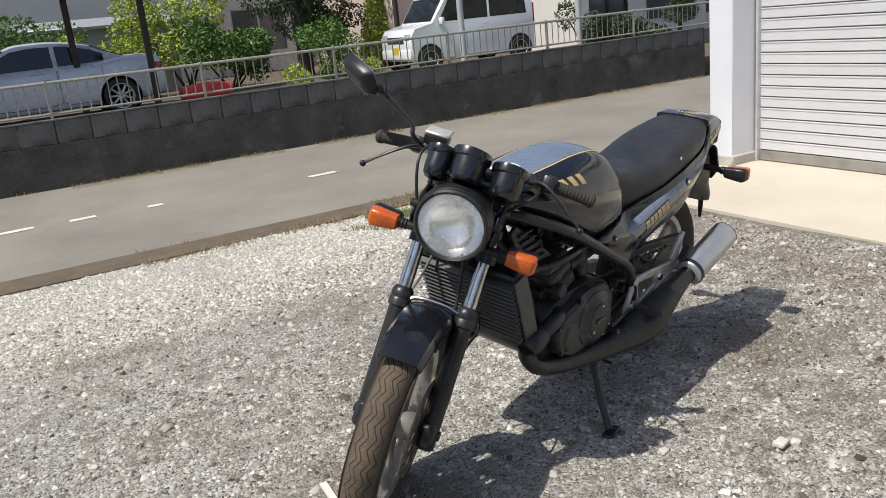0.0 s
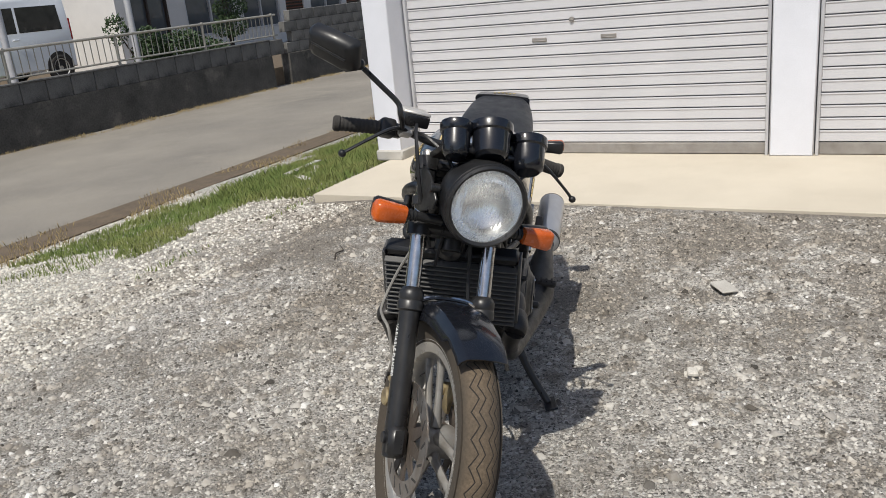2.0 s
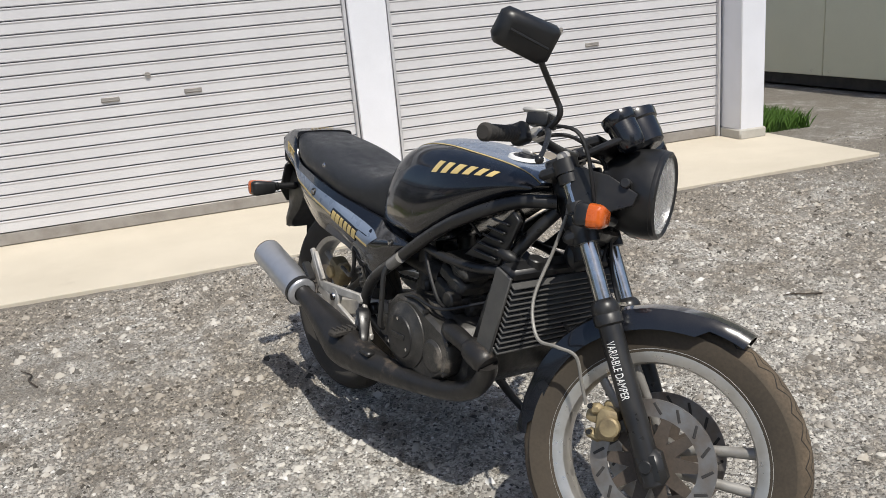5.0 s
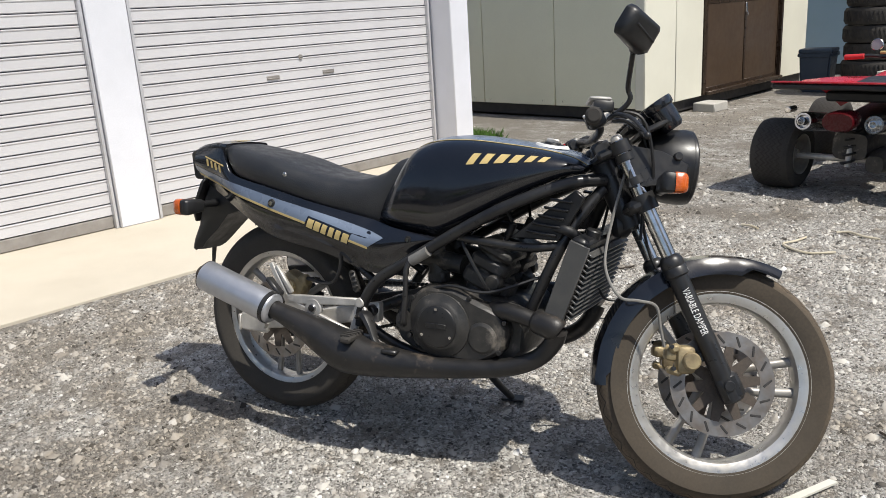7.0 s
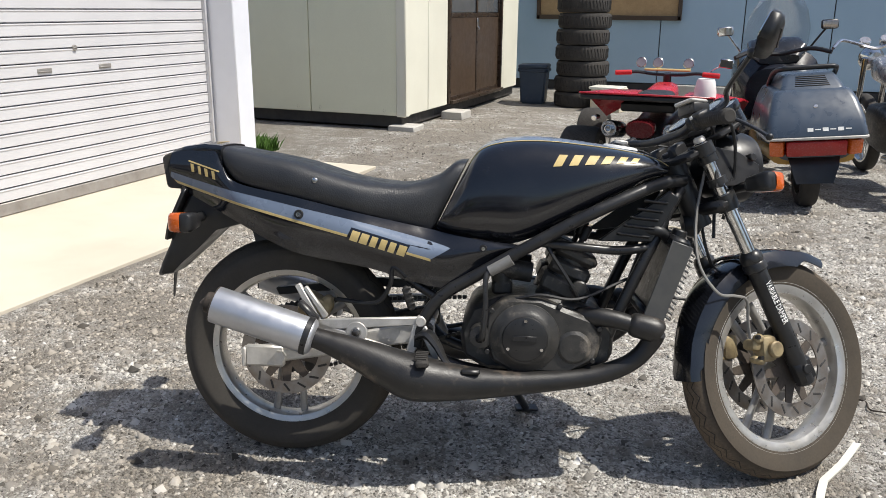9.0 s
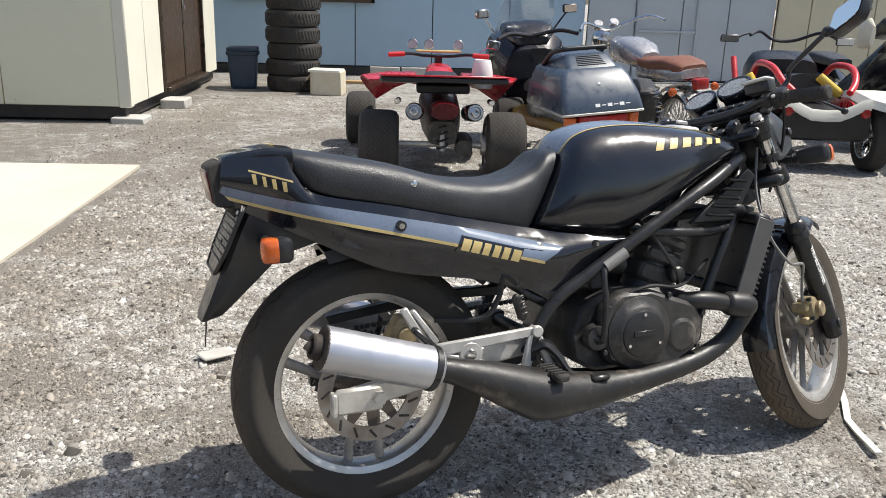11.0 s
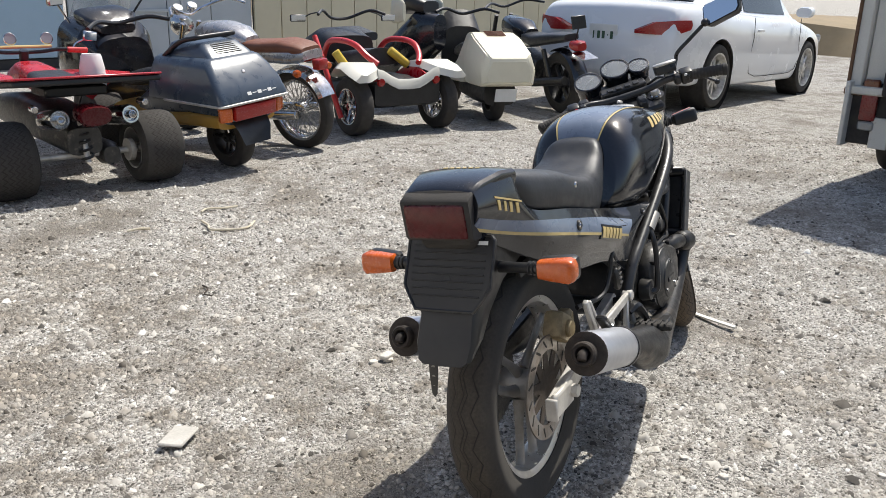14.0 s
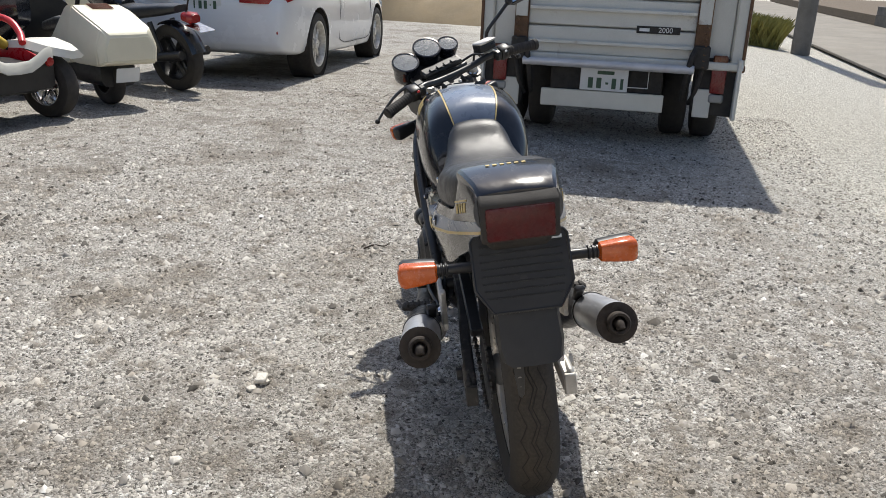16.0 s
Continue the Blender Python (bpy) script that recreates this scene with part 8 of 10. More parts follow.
part("seat", loft([(0.35, 0.64, 0.15, 0.05, 0.5), (0.55, 0.62, 0.17, 0.06, 0.5), (0.85, 0.57, 0.13, 0.05, 0.5)], 18), "vinyl", cs, "black seat")
part("engine", loft([(-0.18, 0.26, 0.15, 0.10, 0.5), (0.1, 0.28, 0.18, 0.12, 0.5), (0.5, 0.28, 0.18, 0.10, 0.5)], 16), "plastic", cs, "black lower body")
part("front_body", loft([(1.0, 0.55, 0.22, 0.25, 0.6), (1.15, 0.70, 0.20, 0.26, 0.6), (1.35, 0.70, 0.12, 0.16, 0.6)], 20), "plastic", cs, "black front body")
part("number_plate", box((-0.33, 0.0, 0.27), (0.006, 0.20, 0.12), 0.003, pose(0, 0, 0, 0, -15, 0)), "plate_white", cs, "small white plate with no readable marks")
bm = bmesh.new()
add_tube(bm, [(0.84, -0.33, 0.94), (0.94, -0.2, 0.97), (1.02, 0, 0.92), (0.94, 0.2, 0.97), (0.84, 0.33, 0.94)], 0.015, 8, 5)
part("handlebar", bm, "plastic", cs)

# black motorcycle at the end of the row
bk = thing("black_motorcycle", "black motorcycle with a red tail light", "motorcycle", pose(-3.14, -1.44, 0, 0, 0, -108) @ pose(0, 0, 0, -6, 0, 0) @ Matrix.Scale(1.08, 4))
plain_wheel(bk, 0, 0, 0.30, 0.065, 0.20, 6, "frame_black", "rear_wheel", "wide black rear wheel")
plain_wheel(bk, 1.35, 0, 0.30, 0.05, 0.20, 6, "frame_black", "front_wheel")
part("seat", loft([(-0.15, 0.74, 0.08, 0.03, 0.5), (0.05, 0.72, 0.12, 0.05, 0.5), (0.40, 0.68, 0.13, 0.06, 0.5), (0.60, 0.70, 0.10, 0.05, 0.5)], 20), "vinyl", bk, "black stepped seat")
part("tank", loft([(0.55, 0.72, 0.08, 0.06, 0.7), (0.68, 0.76, 0.13, 0.10, 0.7), (0.95, 0.80, 0.12, 0.10, 0.7), (1.08, 0.78, 0.05, 0.05, 0.7)], 22), "black_paint", bk, "black tank")
part("engine", loft([(0.30, 0.38, 0.13, 0.12, 0.4), (0.60, 0.42, 0.16, 0.17, 0.4), (0.92, 0.40, 0.13, 0.14, 0.4)], 18), "engine", bk)
bm = bmesh.new()
rings = []
for k in range(12):
    a = radians(70 + k * 9)
    u = Vector((math.cos(a), 0, math.sin(a)))
    rings.append([Vector((0, 0, 0.30)) + u * (0.325 + dr) + Vector((0, yy, 0)) for yy, dr in ((-0.085, -0.02), (-0.06, 0.0), (0, 0.01), (0.06, 0.0), (0.085, -0.02), (0, 0.0))])
rings_mesh(bm, rings)
part("rear_mudguard", bm, "black_paint", bk, "black rear mudguard")
part("tail_light", loft([(-0.32, 0.66, 0.05, 0.035, 0.7), (-0.28, 0.665, 0.075, 0.05, 0.7), (-0.20, 0.675, 0.065, 0.04, 0.7)], 18), "red_lamp", bk, "round-edged red tail light")
part("plate_bracket", box((-0.36, 0, 0.585), (0.20, 0.17, 0.008), 0.003, pose(0, 0, 0, 0, -15, 0)), "chrome", bk, "bent metal plate bracket")
bm = bmesh.new()
add_tube(bm, [(-0.18, -0.02, 0.70), (-0.24, -0.02, 0.84), (-0.26, 0, 0.93)], 0.008, 6)
add_box(bm, (-0.27, 0, 0.88), (0.012, 0.16, 0.12), 0.006, pose(0, 0, 0, 0, 12, 0))
part("back_rest", bm, "plastic", bk, "thin black back rest")
for sg in (-1, 1):
    bm = bmesh.new()
    rod(bm, (-0.25, sg * 0.15, 0.36), (0.35, sg * 0.14, 0.28), 0.042, 16, 0.006)
    part("silencer", bm, "pipe_black", bk)
    rodb = bmesh.new()
    rod(rodb, (1.35, sg * 0.09, 0.30), (1.10, sg * 0.09, 0.90), 0.022, 10)
    part("fork_leg", rodb, "frame_black", bk)
    rodb = bmesh.new()
    rod(rodb, (0.04, sg * 0.13, 0.34), (0.14, sg * 0.13, 0.62), 0.024, 10)
    part("shock_absorber", rodb, "frame_black", bk)
bm = bmesh.new()
add_tube(bm, [(0.86, -0.36, 1.0), (1.0, -0.2, 1.03), (1.08, 0, 0.98), (1.0, 0.2, 1.03), (0.86, 0.36, 1.0)], 0.013, 8, 5)
part("handlebar", bm, "frame_black", bk)

# black scooter standing in the row behind
bs = thing("black_scooter", "black scooter with cream hand guards in the row behind", "scooter", pose(-1.95, -3.75, 0, 0, 0, 100) @ Matrix.Scale(1.11, 4))
plain_wheel(bs, 0, 0, 0.22, 0.05, 0.14, 5, "frame_black", "rear_wheel")
plain_wheel(bs, 1.15, 0, 0.22, 0.05, 0.14, 5, "frame_black", "front_wheel")
part("body", loft([(-0.2, 0.45, 0.14, 0.12, 0.6), (0.1, 0.50, 0.17, 0.16, 0.6), (0.5, 0.36, 0.16, 0.10, 0.6), (0.85, 0.50, 0.20, 0.25, 0.6), (1.05, 0.66, 0.20, 0.26, 0.6), (1.25, 0.72, 0.10, 0.16, 0.7)], 22), "black_paint", bs, "glossy black bodywork")
part("dash_cowl", loft([(0.88, 0.92, 0.18, 0.05, 0.6), (1.0, 0.98, 0.20, 0.08, 0.6), (1.14, 0.94, 0.12, 0.06, 0.6)], 20), "plastic", bs, "black dash cowl")
for sg in (-1, 1):
    part("guard", loft([(0.92, 0.90, 0.03, 0.10, 0.8), (1.0, 0.92, 0.04, 0.12, 0.8), (1.06, 0.90, 0.02, 0.08, 0.8)], 14), "ivory", bs, "cream guard", Matrix.Translation((0, sg * 0.30, 0)))
part("seat", loft([(-0.2, 0.66, 0.12, 0.04, 0.5), (0.15, 0.68, 0.15, 0.05, 0.5), (0.4, 0.64, 0.1, 0.04, 0.5)], 18), "vinyl", bs)


# ---------- cars ----------
def saloon(name, m, paint, label, plate=True, doors=((-0.30, 0.95), (-1.10, -0.32)), panes=((-1.18, -0.36), (-0.28, 0.78))):
    """A saloon 4.55 m long, nose towards +x, its base at the ground."""
    e = thing(name, label, "car", m)
    W = 0.88
    side = [(-2.27, 0.42, 0.62), (-2.25, 0.34, 0.80), (-2.18, 0.28, 1.0), (-1.95, 0.24, 1.045), (-1.45, 0.21, 1.04), (-0.9, 0.19, 0.985), (0.0, 0.18, 0.945), (0.8, 0.18, 0.930), (1.3, 0.19, 0.875), (1.85, 0.21, 0.78), (2.15, 0.25, 0.66), (2.27, 0.34, 0.54)]
    half = {-2.27: 0.70, -2.25: 0.76, -2.18: 0.81, -1.95: 0.855, 2.15: 0.74, 2.27: 0.60, 1.85: 0.83}
    rings = []
    for x, z0, z1 in side:
        w = half.get(x, W)
        h = z1 - z0
        pr = [(0.55, 0.0), (0.90, 0.02), (0.97, 0.12), (1.0, 0.35), (1.0, 0.58), (0.985, 0.78), (0.93, 0.93), (0.80, 1.0), (0.4, 1.025)]
        pr = [tuple(q) for q in smooth_path([np.array(q) for q in pr], 4)]
        ring = [(x, -w * a, z0 + h * b) for a, b in pr] + [(x, 0, z0 + h * 1.03)] + [(x, w * a, z0 + h * b) for a, b in pr[::-1]]
        rings.append(ring)
    # finer along the length
    fine = []
    arr = [np.array([c for p in r for c in p]) for r in rings]
    sp = smooth_path(arr, 16)
    for row in sp:
        fine.append([tuple(row[i:i + 3]) for i in range(0, len(row), 3)])
    bm = bmesh.new()
    vr = rings_mesh(bm, fine)
    R = 0.335
    for xc in (-1.36, 1.37):
        cut = [f for f in bm.faces if (lambda c: abs(c.y) > 0.45 and ((c.x - xc) ** 2 + (c.z - 0.33) ** 2 < (R + 0.035) ** 2 or (abs(c.x - xc) < R + 0.10 and c.z < 0.32)))(f.calc_center_median())]
        bmesh.ops.delete(bm, geom=cut, context="FACES")
        for v in bm.verts:
            if abs(v.co.y) > 0.55:
                d = Vector((v.co.x - xc, 0, v.co.z - 0.33))
                if 0.01 < d.length < R + 0.10 and v.is_boundary and v.co.z > 0.20:
                    d = d.normalized() * (R + 0.045)
                    v.co.x, v.co.z = xc + d.x, 0.33 + d.z
    body = part("body", bm, paint, e, "", angle=55)
    for xc in (-1.36, 1.37):
        for sg in (-1, 1):
            part("wheel_arch", lathe([(R + 0.043, 0.0), (R + 0.043, 0.24), (0.0, 0.24)], 28, Matrix.Translation((xc, sg * 0.87, 0.33)) @ pose(0, 0, 0, 90 * sg, 0, 0)), "truck_dark", body, "dark wheel arch")
            plain_wheel(e, xc, sg * 0.775, R - 0.005, 0.105, 0.235, 9, "alloy_lip", "wheel", "multi-spoke alloy wheel")
    # glasshouse
    gh = [(-1.62, 1.0, 1.045, 0.66), (-1.30, 0.99, 1.17, 0.62), (-0.95, 0.97, 1.33, 0.585), (-0.45, 0.955, 1.425, 0.565), (0.05, 0.945, 1.44, 0.565), (0.40, 0.94, 1.40, 0.57), (0.80, 0.935, 1.20, 0.61), (1.18, 0.90, 0.945, 0.66)]
    rings = []
    for x, z0, z1, w in gh:
        rings.append([(x, -0.77, z0 - 0.03), (x, -0.74 + 0.02, z0 + 0.01), (x, -(0.72 * 0.35 + w * 0.65), z0 + (z1 - z0) * 0.55), (x, -w, z1 - 0.035 * min(1, (z1 - z0) * 3)), (x, -w * 0.8, z1), (x, 0, z1 + 0.02), (x, w * 0.8, z1), (x, w, z1 - 0.035 * min(1, (z1 - z0) * 3)), (x, 0.72 * 0.35 + w * 0.65, z0 + (z1 - z0) * 0.55), (x, 0.72, z0 + 0.01), (x, 0.77, z0 - 0.03)])
    arr = [np.array([c for p in r for c in p]) for r in rings]
    fine = [[tuple(row[i:i + 3]) for i in range(0, len(row), 3)] for row in smooth_path(arr, 4)]
    bm = bmesh.new()
    rings_mesh(bm, fine)
    part("roof", bm, paint, e, "", angle=55)
    # glass lies just proud of the glasshouse
    for sg in (-1, 1):
        for x0, x1 in panes:
            bm = bmesh.new()
            cols = []
            n = 8
            for i in range(n + 1):
                x = x0 + (x1 - x0) * i / n
                z0 = np.interp(x, [g[0] for g in gh], [g[1] for g in gh]) + 0.035
                z1 = np.interp(x, [g[0] for g in gh], [g[2] for g in gh]) - 0.075
                z1 = max(z1, z0 + 0.01)
                zt = np.interp(x, [g[0] for g in gh], [g[2] for g in gh])
                w = np.interp(x, [g[0] for g in gh], [g[3] for g in gh])
                zb = z0 - 0.035

                def yat(z):
                    t = (z - zb) / max(zt - zb, 0.05)
                    mid = 0.72 * 0.35 + w * 0.65
                    return (0.72 + (mid - 0.72) * t / 0.55 if t < 0.55 else mid + (w - mid) * (t - 0.55) / 0.40) + 0.010
                cols.append([(x, sg * yat(z0 + (z1 - z0) * k / 4), z0 + (z1 - z0) * k / 4) for k in range(5)] + [(x, sg * (yat(z0 + (z1 - z0) * k / 4) - 0.012), z0 + (z1 - z0) * k / 4) for k in range(4, -1, -1)])
            rings_mesh(bm, cols)
            part("side_window", bm, "car_glass", e, "dark side window")
    for x0, x1, nm in ((-1.56, -1.00, "rear_window"), (0.50, 1.12, "windscreen")):
        bm = bmesh.new()
        cols = []
        for i in range(7):
            x = x0 + (x1 - x0) * i / 6
            z = np.interp(x, [g[0] for g in gh], [g[2] for g in gh]) + 0.022
            w = np.interp(x, [g[0] for g in gh], [g[3] for g in gh]) * 0.92
            cols.append([(x, w * (k / 4 - 1), z + 0.012 - 0.025 * abs(k / 4 - 1) ** 2) for k in range(9)] + [(x, w * (1 - k / 4), z - 0.01 - 0.025 * abs(k / 4 - 1) ** 2) for k in range(9)])
        rings_mesh(bm, cols)
        part(nm, bm, "car_glass", e, "dark glass")
    for sg in (-1, 1):
        bm = bmesh.new()
        rings_mesh(bm, [[(x, sg * y, z0), (x, sg * (y + 0.012), (z0 + z1) / 2), (x, sg * y, z1), (x + 0.03, sg * (y - 0.05), z1), (x + 0.03, sg * (y - 0.05), z0)] for x, y, z0, z1 in ((-2.296, 0.40, 0.750, 0.785), (-2.280, 0.58, 0.745, 0.860), (-2.215, 0.78, 0.750, 0.885), (-2.10, 0.868, 0.80, 0.89))])
        part("tail_lamp", bm, "red_lamp", e, "swept red tail lamp")
        part("reflector", box((-2.225, sg * 0.66, 0.48), (0.05, 0.16, 0.035), 0.006, pose(0, 0, 0, 0, 0, 14 * sg)), "red_lamp", e, "red bumper reflector")
        bm = loft([(0.76, 1.0, 0.09, 0.055, 0.7), (0.84, 1.005, 0.10, 0.065, 0.7), (0.90, 1.0, 0.06, 0.04, 0.7)], 16)
        part("door_mirror", bm, paint, e, "", Matrix.Translation((0, sg * 0.95, 0)))
        for x in [d[0] + 0.18 for d in doors]:
            part("door_handle", box((x, sg * 0.885, 0.79), (0.17, 0.02, 0.028), 0.008, seg=2), paint, e)
        for x0, x1 in doors:
            part("door_gap", tube([(x1, sg * 0.868, 0.93), (x1, sg * 0.882, 0.70), (x1 - 0.02, sg * 0.876, 0.33), ((x0 + x1) / 2, sg * 0.868, 0.285), (x0, sg * 0.870, 0.33), (x0, sg * 0.882, 0.70), (x0, sg * 0.868, 0.93)], 0.004, 5, 3), "truck_dark", e)
        part("headlamp", box((2.06, sg * 0.60, 0.66), (0.22, 0.34, 0.10), 0.03, pose(0, 0, 0, 0, 18, 24 * -sg), 2), "lens_ribs", e, "clear headlamp")
    if plate:
        pl = part("number_plate", box((-2.262, 0.0, 0.74), (0.010, 0.33, 0.165), 0.004, pose(0, 0, 0, 0, -6, 0)), "plate_white", e, "white number plate with plain bars")
        for k, (y, w) in enumerate(((0.11, 0.02), (0.05, 0.045), (-0.005, 0.045), (-0.055, 0.012), (-0.10, 0.045))):
            part("plate_bar", box((-2.269, y, 0.715), (0.003, w * 0.7, 0.075 if k != 3 else 0.015), 0.0), "plate_green", pl)
        part("plate_bar", box((-2.266, 0.0, 0.785), (0.003, 0.10, 0.025), 0.0), "plate_green", pl)
    part("tail_pipe", lathe([(0.024, 0), (0.030, 0), (0.030, 0.10), (0.024, 0.10)], 18, Matrix.Translation((-2.20, 0.52, 0.33)) @ pose(0, 0, 0, 0, 90, 0), loop=True), "truck_dark", e, "dark exhaust tip")
    return e


saloon("white_coupe", pose(-6.27, -1.72, -0.026, 0, 0, 184.7) @ pose(0, 0, 0, 0, 1.05, 0) @ Matrix.Scale(1.08, 4), "car_white", "clean white two-door coupe parked by the fence", True, ((-0.52, 0.95),), ((-1.05, -0.55), (-0.48, 0.78)))
saloon("silver_saloon", pose(1.62, 18.35, 0.10, 0, 0, 180), "car_silver", "silver-grey saloon parked behind the roadside wall", False)

# ---------- truck ----------
tr = thing("box_truck", "weathered white box truck with a folded tail lift", "truck", pose(-2.08, 2.76, 0, 0, 0, 180) @ Matrix.Scale(1.04, 4))
# x forwards from the tail, y to the truck's left
part("cargo_box", box((2.2, 0, 1.73), (4.3, 1.84, 2.05), 0.015), "truck_white", tr, "off-white cargo box")
for k in range(5):
    part("gate_panel", box((0.0, 0, 0.745 + 0.20 * k), (0.05, 1.18, 0.19), 0.008), "truck_white", tr, "scuffed white tail-lift board")
part("gate_top", box((0.0, 0, 2.1), (0.05, 1.18, 1.3), 0.01), "truck_white", tr)
for sg in (-1, 1):
    part("corner_post", box((0.02, sg * 0.89, 1.66), (0.10, 0.10, 2.15), 0.012), "truck_white", tr, "white corner post")
    part("rear_door", box((0.03, sg * 0.72, 1.66), (0.05, 0.24, 2.05), 0.008), "truck_white", tr, "white rear side panel")
    part("lift_track", box((-0.03, sg * 0.635, 1.62), (0.055, 0.10, 2.0), 0.008), "rust", tr, "rust-spotted lift track")
    part("track_face", box((-0.062, sg * 0.635, 1.75), (0.012, 0.085, 1.7), 0.003), "truck_white", tr, "flaking white paint strip")
    bm = box((-0.05, sg * 0.64, 0.68), (0.09, 0.11, 0.16), 0.01)
    add_tube(bm, [(-0.07, sg * 0.60, 0.74), (-0.12, sg * 0.57, 0.66), (-0.07, sg * 0.55, 0.50), (0.05, sg * 0.55, 0.36)], 0.020, 8, 4)
    add_tube(bm, [(-0.06, sg * 0.66, 0.62), (-0.05, sg * 0.63, 0.45), (0.06, sg * 0.60, 0.34)], 0.016, 8, 4)
    part("lift_arm", bm, "truck_dark", tr, "greasy black lift arm")
    lb = part("lamp_box", box((0.03, sg * 0.765, 0.475), (0.10, 0.30, 0.40), 0.008), "truck_dark", tr, "dark lamp housing")
    part("side_board", box((-0.01, sg * 0.905, 0.47), (0.16, 0.03, 0.42), 0.006), "truck_white", lb, "white edge board")
    part("tail_lamp", box((-0.035, sg * 0.775, 0.535), (0.04, 0.10, 0.20), 0.01, seg=2), "old_red", lb, "tall red tail lamp")
    part("lamp_top", box((-0.035, sg * 0.775, 0.668), (0.04, 0.10, 0.06), 0.01), "old_amber", lb, "dull amber lamp")
    part("lamp_foot", box((-0.035, sg * 0.775, 0.40), (0.04, 0.10, 0.06), 0.01), "lens_ribs", lb, "clear reversing lamp")
    part("mud_flap", box((-0.03, sg * 0.685, 0.36), (0.02, 0.115, 0.20), 0.004), "truck_white", tr, "white mud flap plate")
    part("rust_edge", box((-0.036, sg * 0.925, 1.45), (0.014, 0.022, 1.55), 0.004), "rust", tr, "rusted edge of the corner post")
    part("post_foot", box((-0.040, sg * 0.885, 0.615), (0.03, 0.115, 0.05), 0.008), "rust", tr, "rusty foot of the post")
    bm = bmesh.new()
    for k in range(7):
        add_tube(bm, [(-0.085 + 0.008 * math.cos(i * 1.05 + k), sg * 0.655 + 0.012 * math.sin(i * 1.05 + k), 0.90 - 0.045 * k - 0.004 * i) for i in range(7)], 0.006, 5, smooth=False)
    part("lift_chain", bm, "rust", tr, "hanging rusty chain")
    for y in (0.52, 0.76):
        plain_wheel(tr, 0.72, sg * y, 0.315, 0.095, 0.19, 6, "truck_dark", "rear_wheel", "dusty twin rear wheel")
    plain_wheel(tr, 3.9, sg * 0.72, 0.315, 0.10, 0.19, 6, "truck_white", "front_wheel")
part("sill_beam", box((-0.02, 0, 0.625), (0.10, 1.86, 0.055), 0.01), "truck_white", tr, "dirty white rear sill")
for z in (0.735, 0.965, 1.17):
    part("gate_rib", box((-0.042, 0, z), (0.036, 1.16, 0.028), 0.006), "truck_white", tr, "pressed rib across the tail-lift board")
bm = bmesh.new()
rod(bm, (-0.11, -0.60, 0.595), (-0.11, 0.60, 0.595), 0.030, 14, 0.004)
part("lift_bar", bm, "guide", tr, "pale steel lift bar")
part("under_bumper", box((-0.03, 0.02, 0.335), (0.03, 0.88, 0.125), 0.006), "white_plastic", tr, "white under-run board")
part("chassis", box((2.2, 0, 0.50), (4.4, 0.80, 0.22), 0.01), "truck_dark", tr, "black chassis")
pl = part("number_plate", box((-0.045, 0.01, 0.485), (0.012, 0.34, 0.165), 0.004), "plate_white", tr, "white number plate with plain bars")
for k, (y, w) in enumerate(((-0.105, 0.05), (-0.045, 0.05), (0.012, 0.03), (0.062, 0.045), (0.118, 0.03))):
    part("plate_bar", box((-0.0525, -y, 0.458), (0.003, w * 0.7, 0.075 if k != 2 else 0.015)), "plate_green", pl)
part("plate_bar", box((-0.0525, 0, 0.533), (0.003, 0.12, 0.025)), "plate_green", pl)
part("plate_frame", tube([(-0.05, -0.15, 0.575), (-0.05, -0.30, 0.575), (-0.05, -0.30, 0.44), (-0.05, -0.15, 0.44)], 0.004, 5, smooth=False), "white_mark", tr)
bd = part("load_badge", box((-0.030, -0.33, 0.845), (0.008, 0.30, 0.05), 0.002), "truck_dark", tr, "black badge with white figures")
bm = letters("2000", 0.050)
part("badge_figures", bm, "white_mark", bd, "white figures", Matrix.Translation((-0.0355, -0.38, 0.845)) @ Matrix(((0, 0, -1, 0), (-1, 0, 0, 0), (0, 1, 0, 0), (0, 0, 0, 1))))
bm = bmesh.new()
add_box(bm, (-0.0355, -0.235, 0.845), (0.002, 0.07, 0.022))
part("badge_bar", bm, "white_mark", bd)
part("cab", loft([(4.45, 1.05, 0.84, 0.72, 0.35), (4.6, 1.15, 0.85, 0.85, 0.35), (5.4, 1.10, 0.84, 0.80, 0.35), (5.75, 0.85, 0.82, 0.52, 0.35)], 28), "truck_white", tr, "white cab")
part("windscreen", box((5.62, 0, 1.45), (0.04, 1.5, 0.6), 0.02, pose(0, 0, 0, 0, -28, 0)), "car_glass", tr, "dark windscreen")

# ---------- tyres, bin, carton, timber ----------
TS = (3.61, -6.40)
prof = [(0.205, -0.07), (0.215, -0.085), (0.27, -0.092), (0.305, -0.085), (0.318, -0.06), (0.320, 0.0), (0.318, 0.06), (0.305, 0.085), (0.27, 0.092), (0.215, 0.085), (0.205, 0.07), (0.235, 0.05), (0.245, 0.0), (0.235, -0.05)]
for k in range(7):
    bm = lathe(prof, 48, loop=True)
    for i in range(48):
        a = i * math.tau / 48
        add_box(bm, (0.3205 * math.cos(a), 0.3205 * math.sin(a), 0), (0.006, 0.012, 0.11), 0.0, pose(0, 0, 0, 18, 0, math.degrees(a)))
    solid("car_tyre", bm, "rubber", "worn black car tyre in a tall stack", "tyre", group="stacked tyres", m=Matrix.Translation((TS[0] + 0.012 * math.sin(k * 2.3), TS[1] + 0.012 * math.cos(k * 1.7), 0.101 + k * 0.201)) @ pose(0, 0, 0, 0, 0, 17 * k) @ Matrix.Scale(1.075, 4))
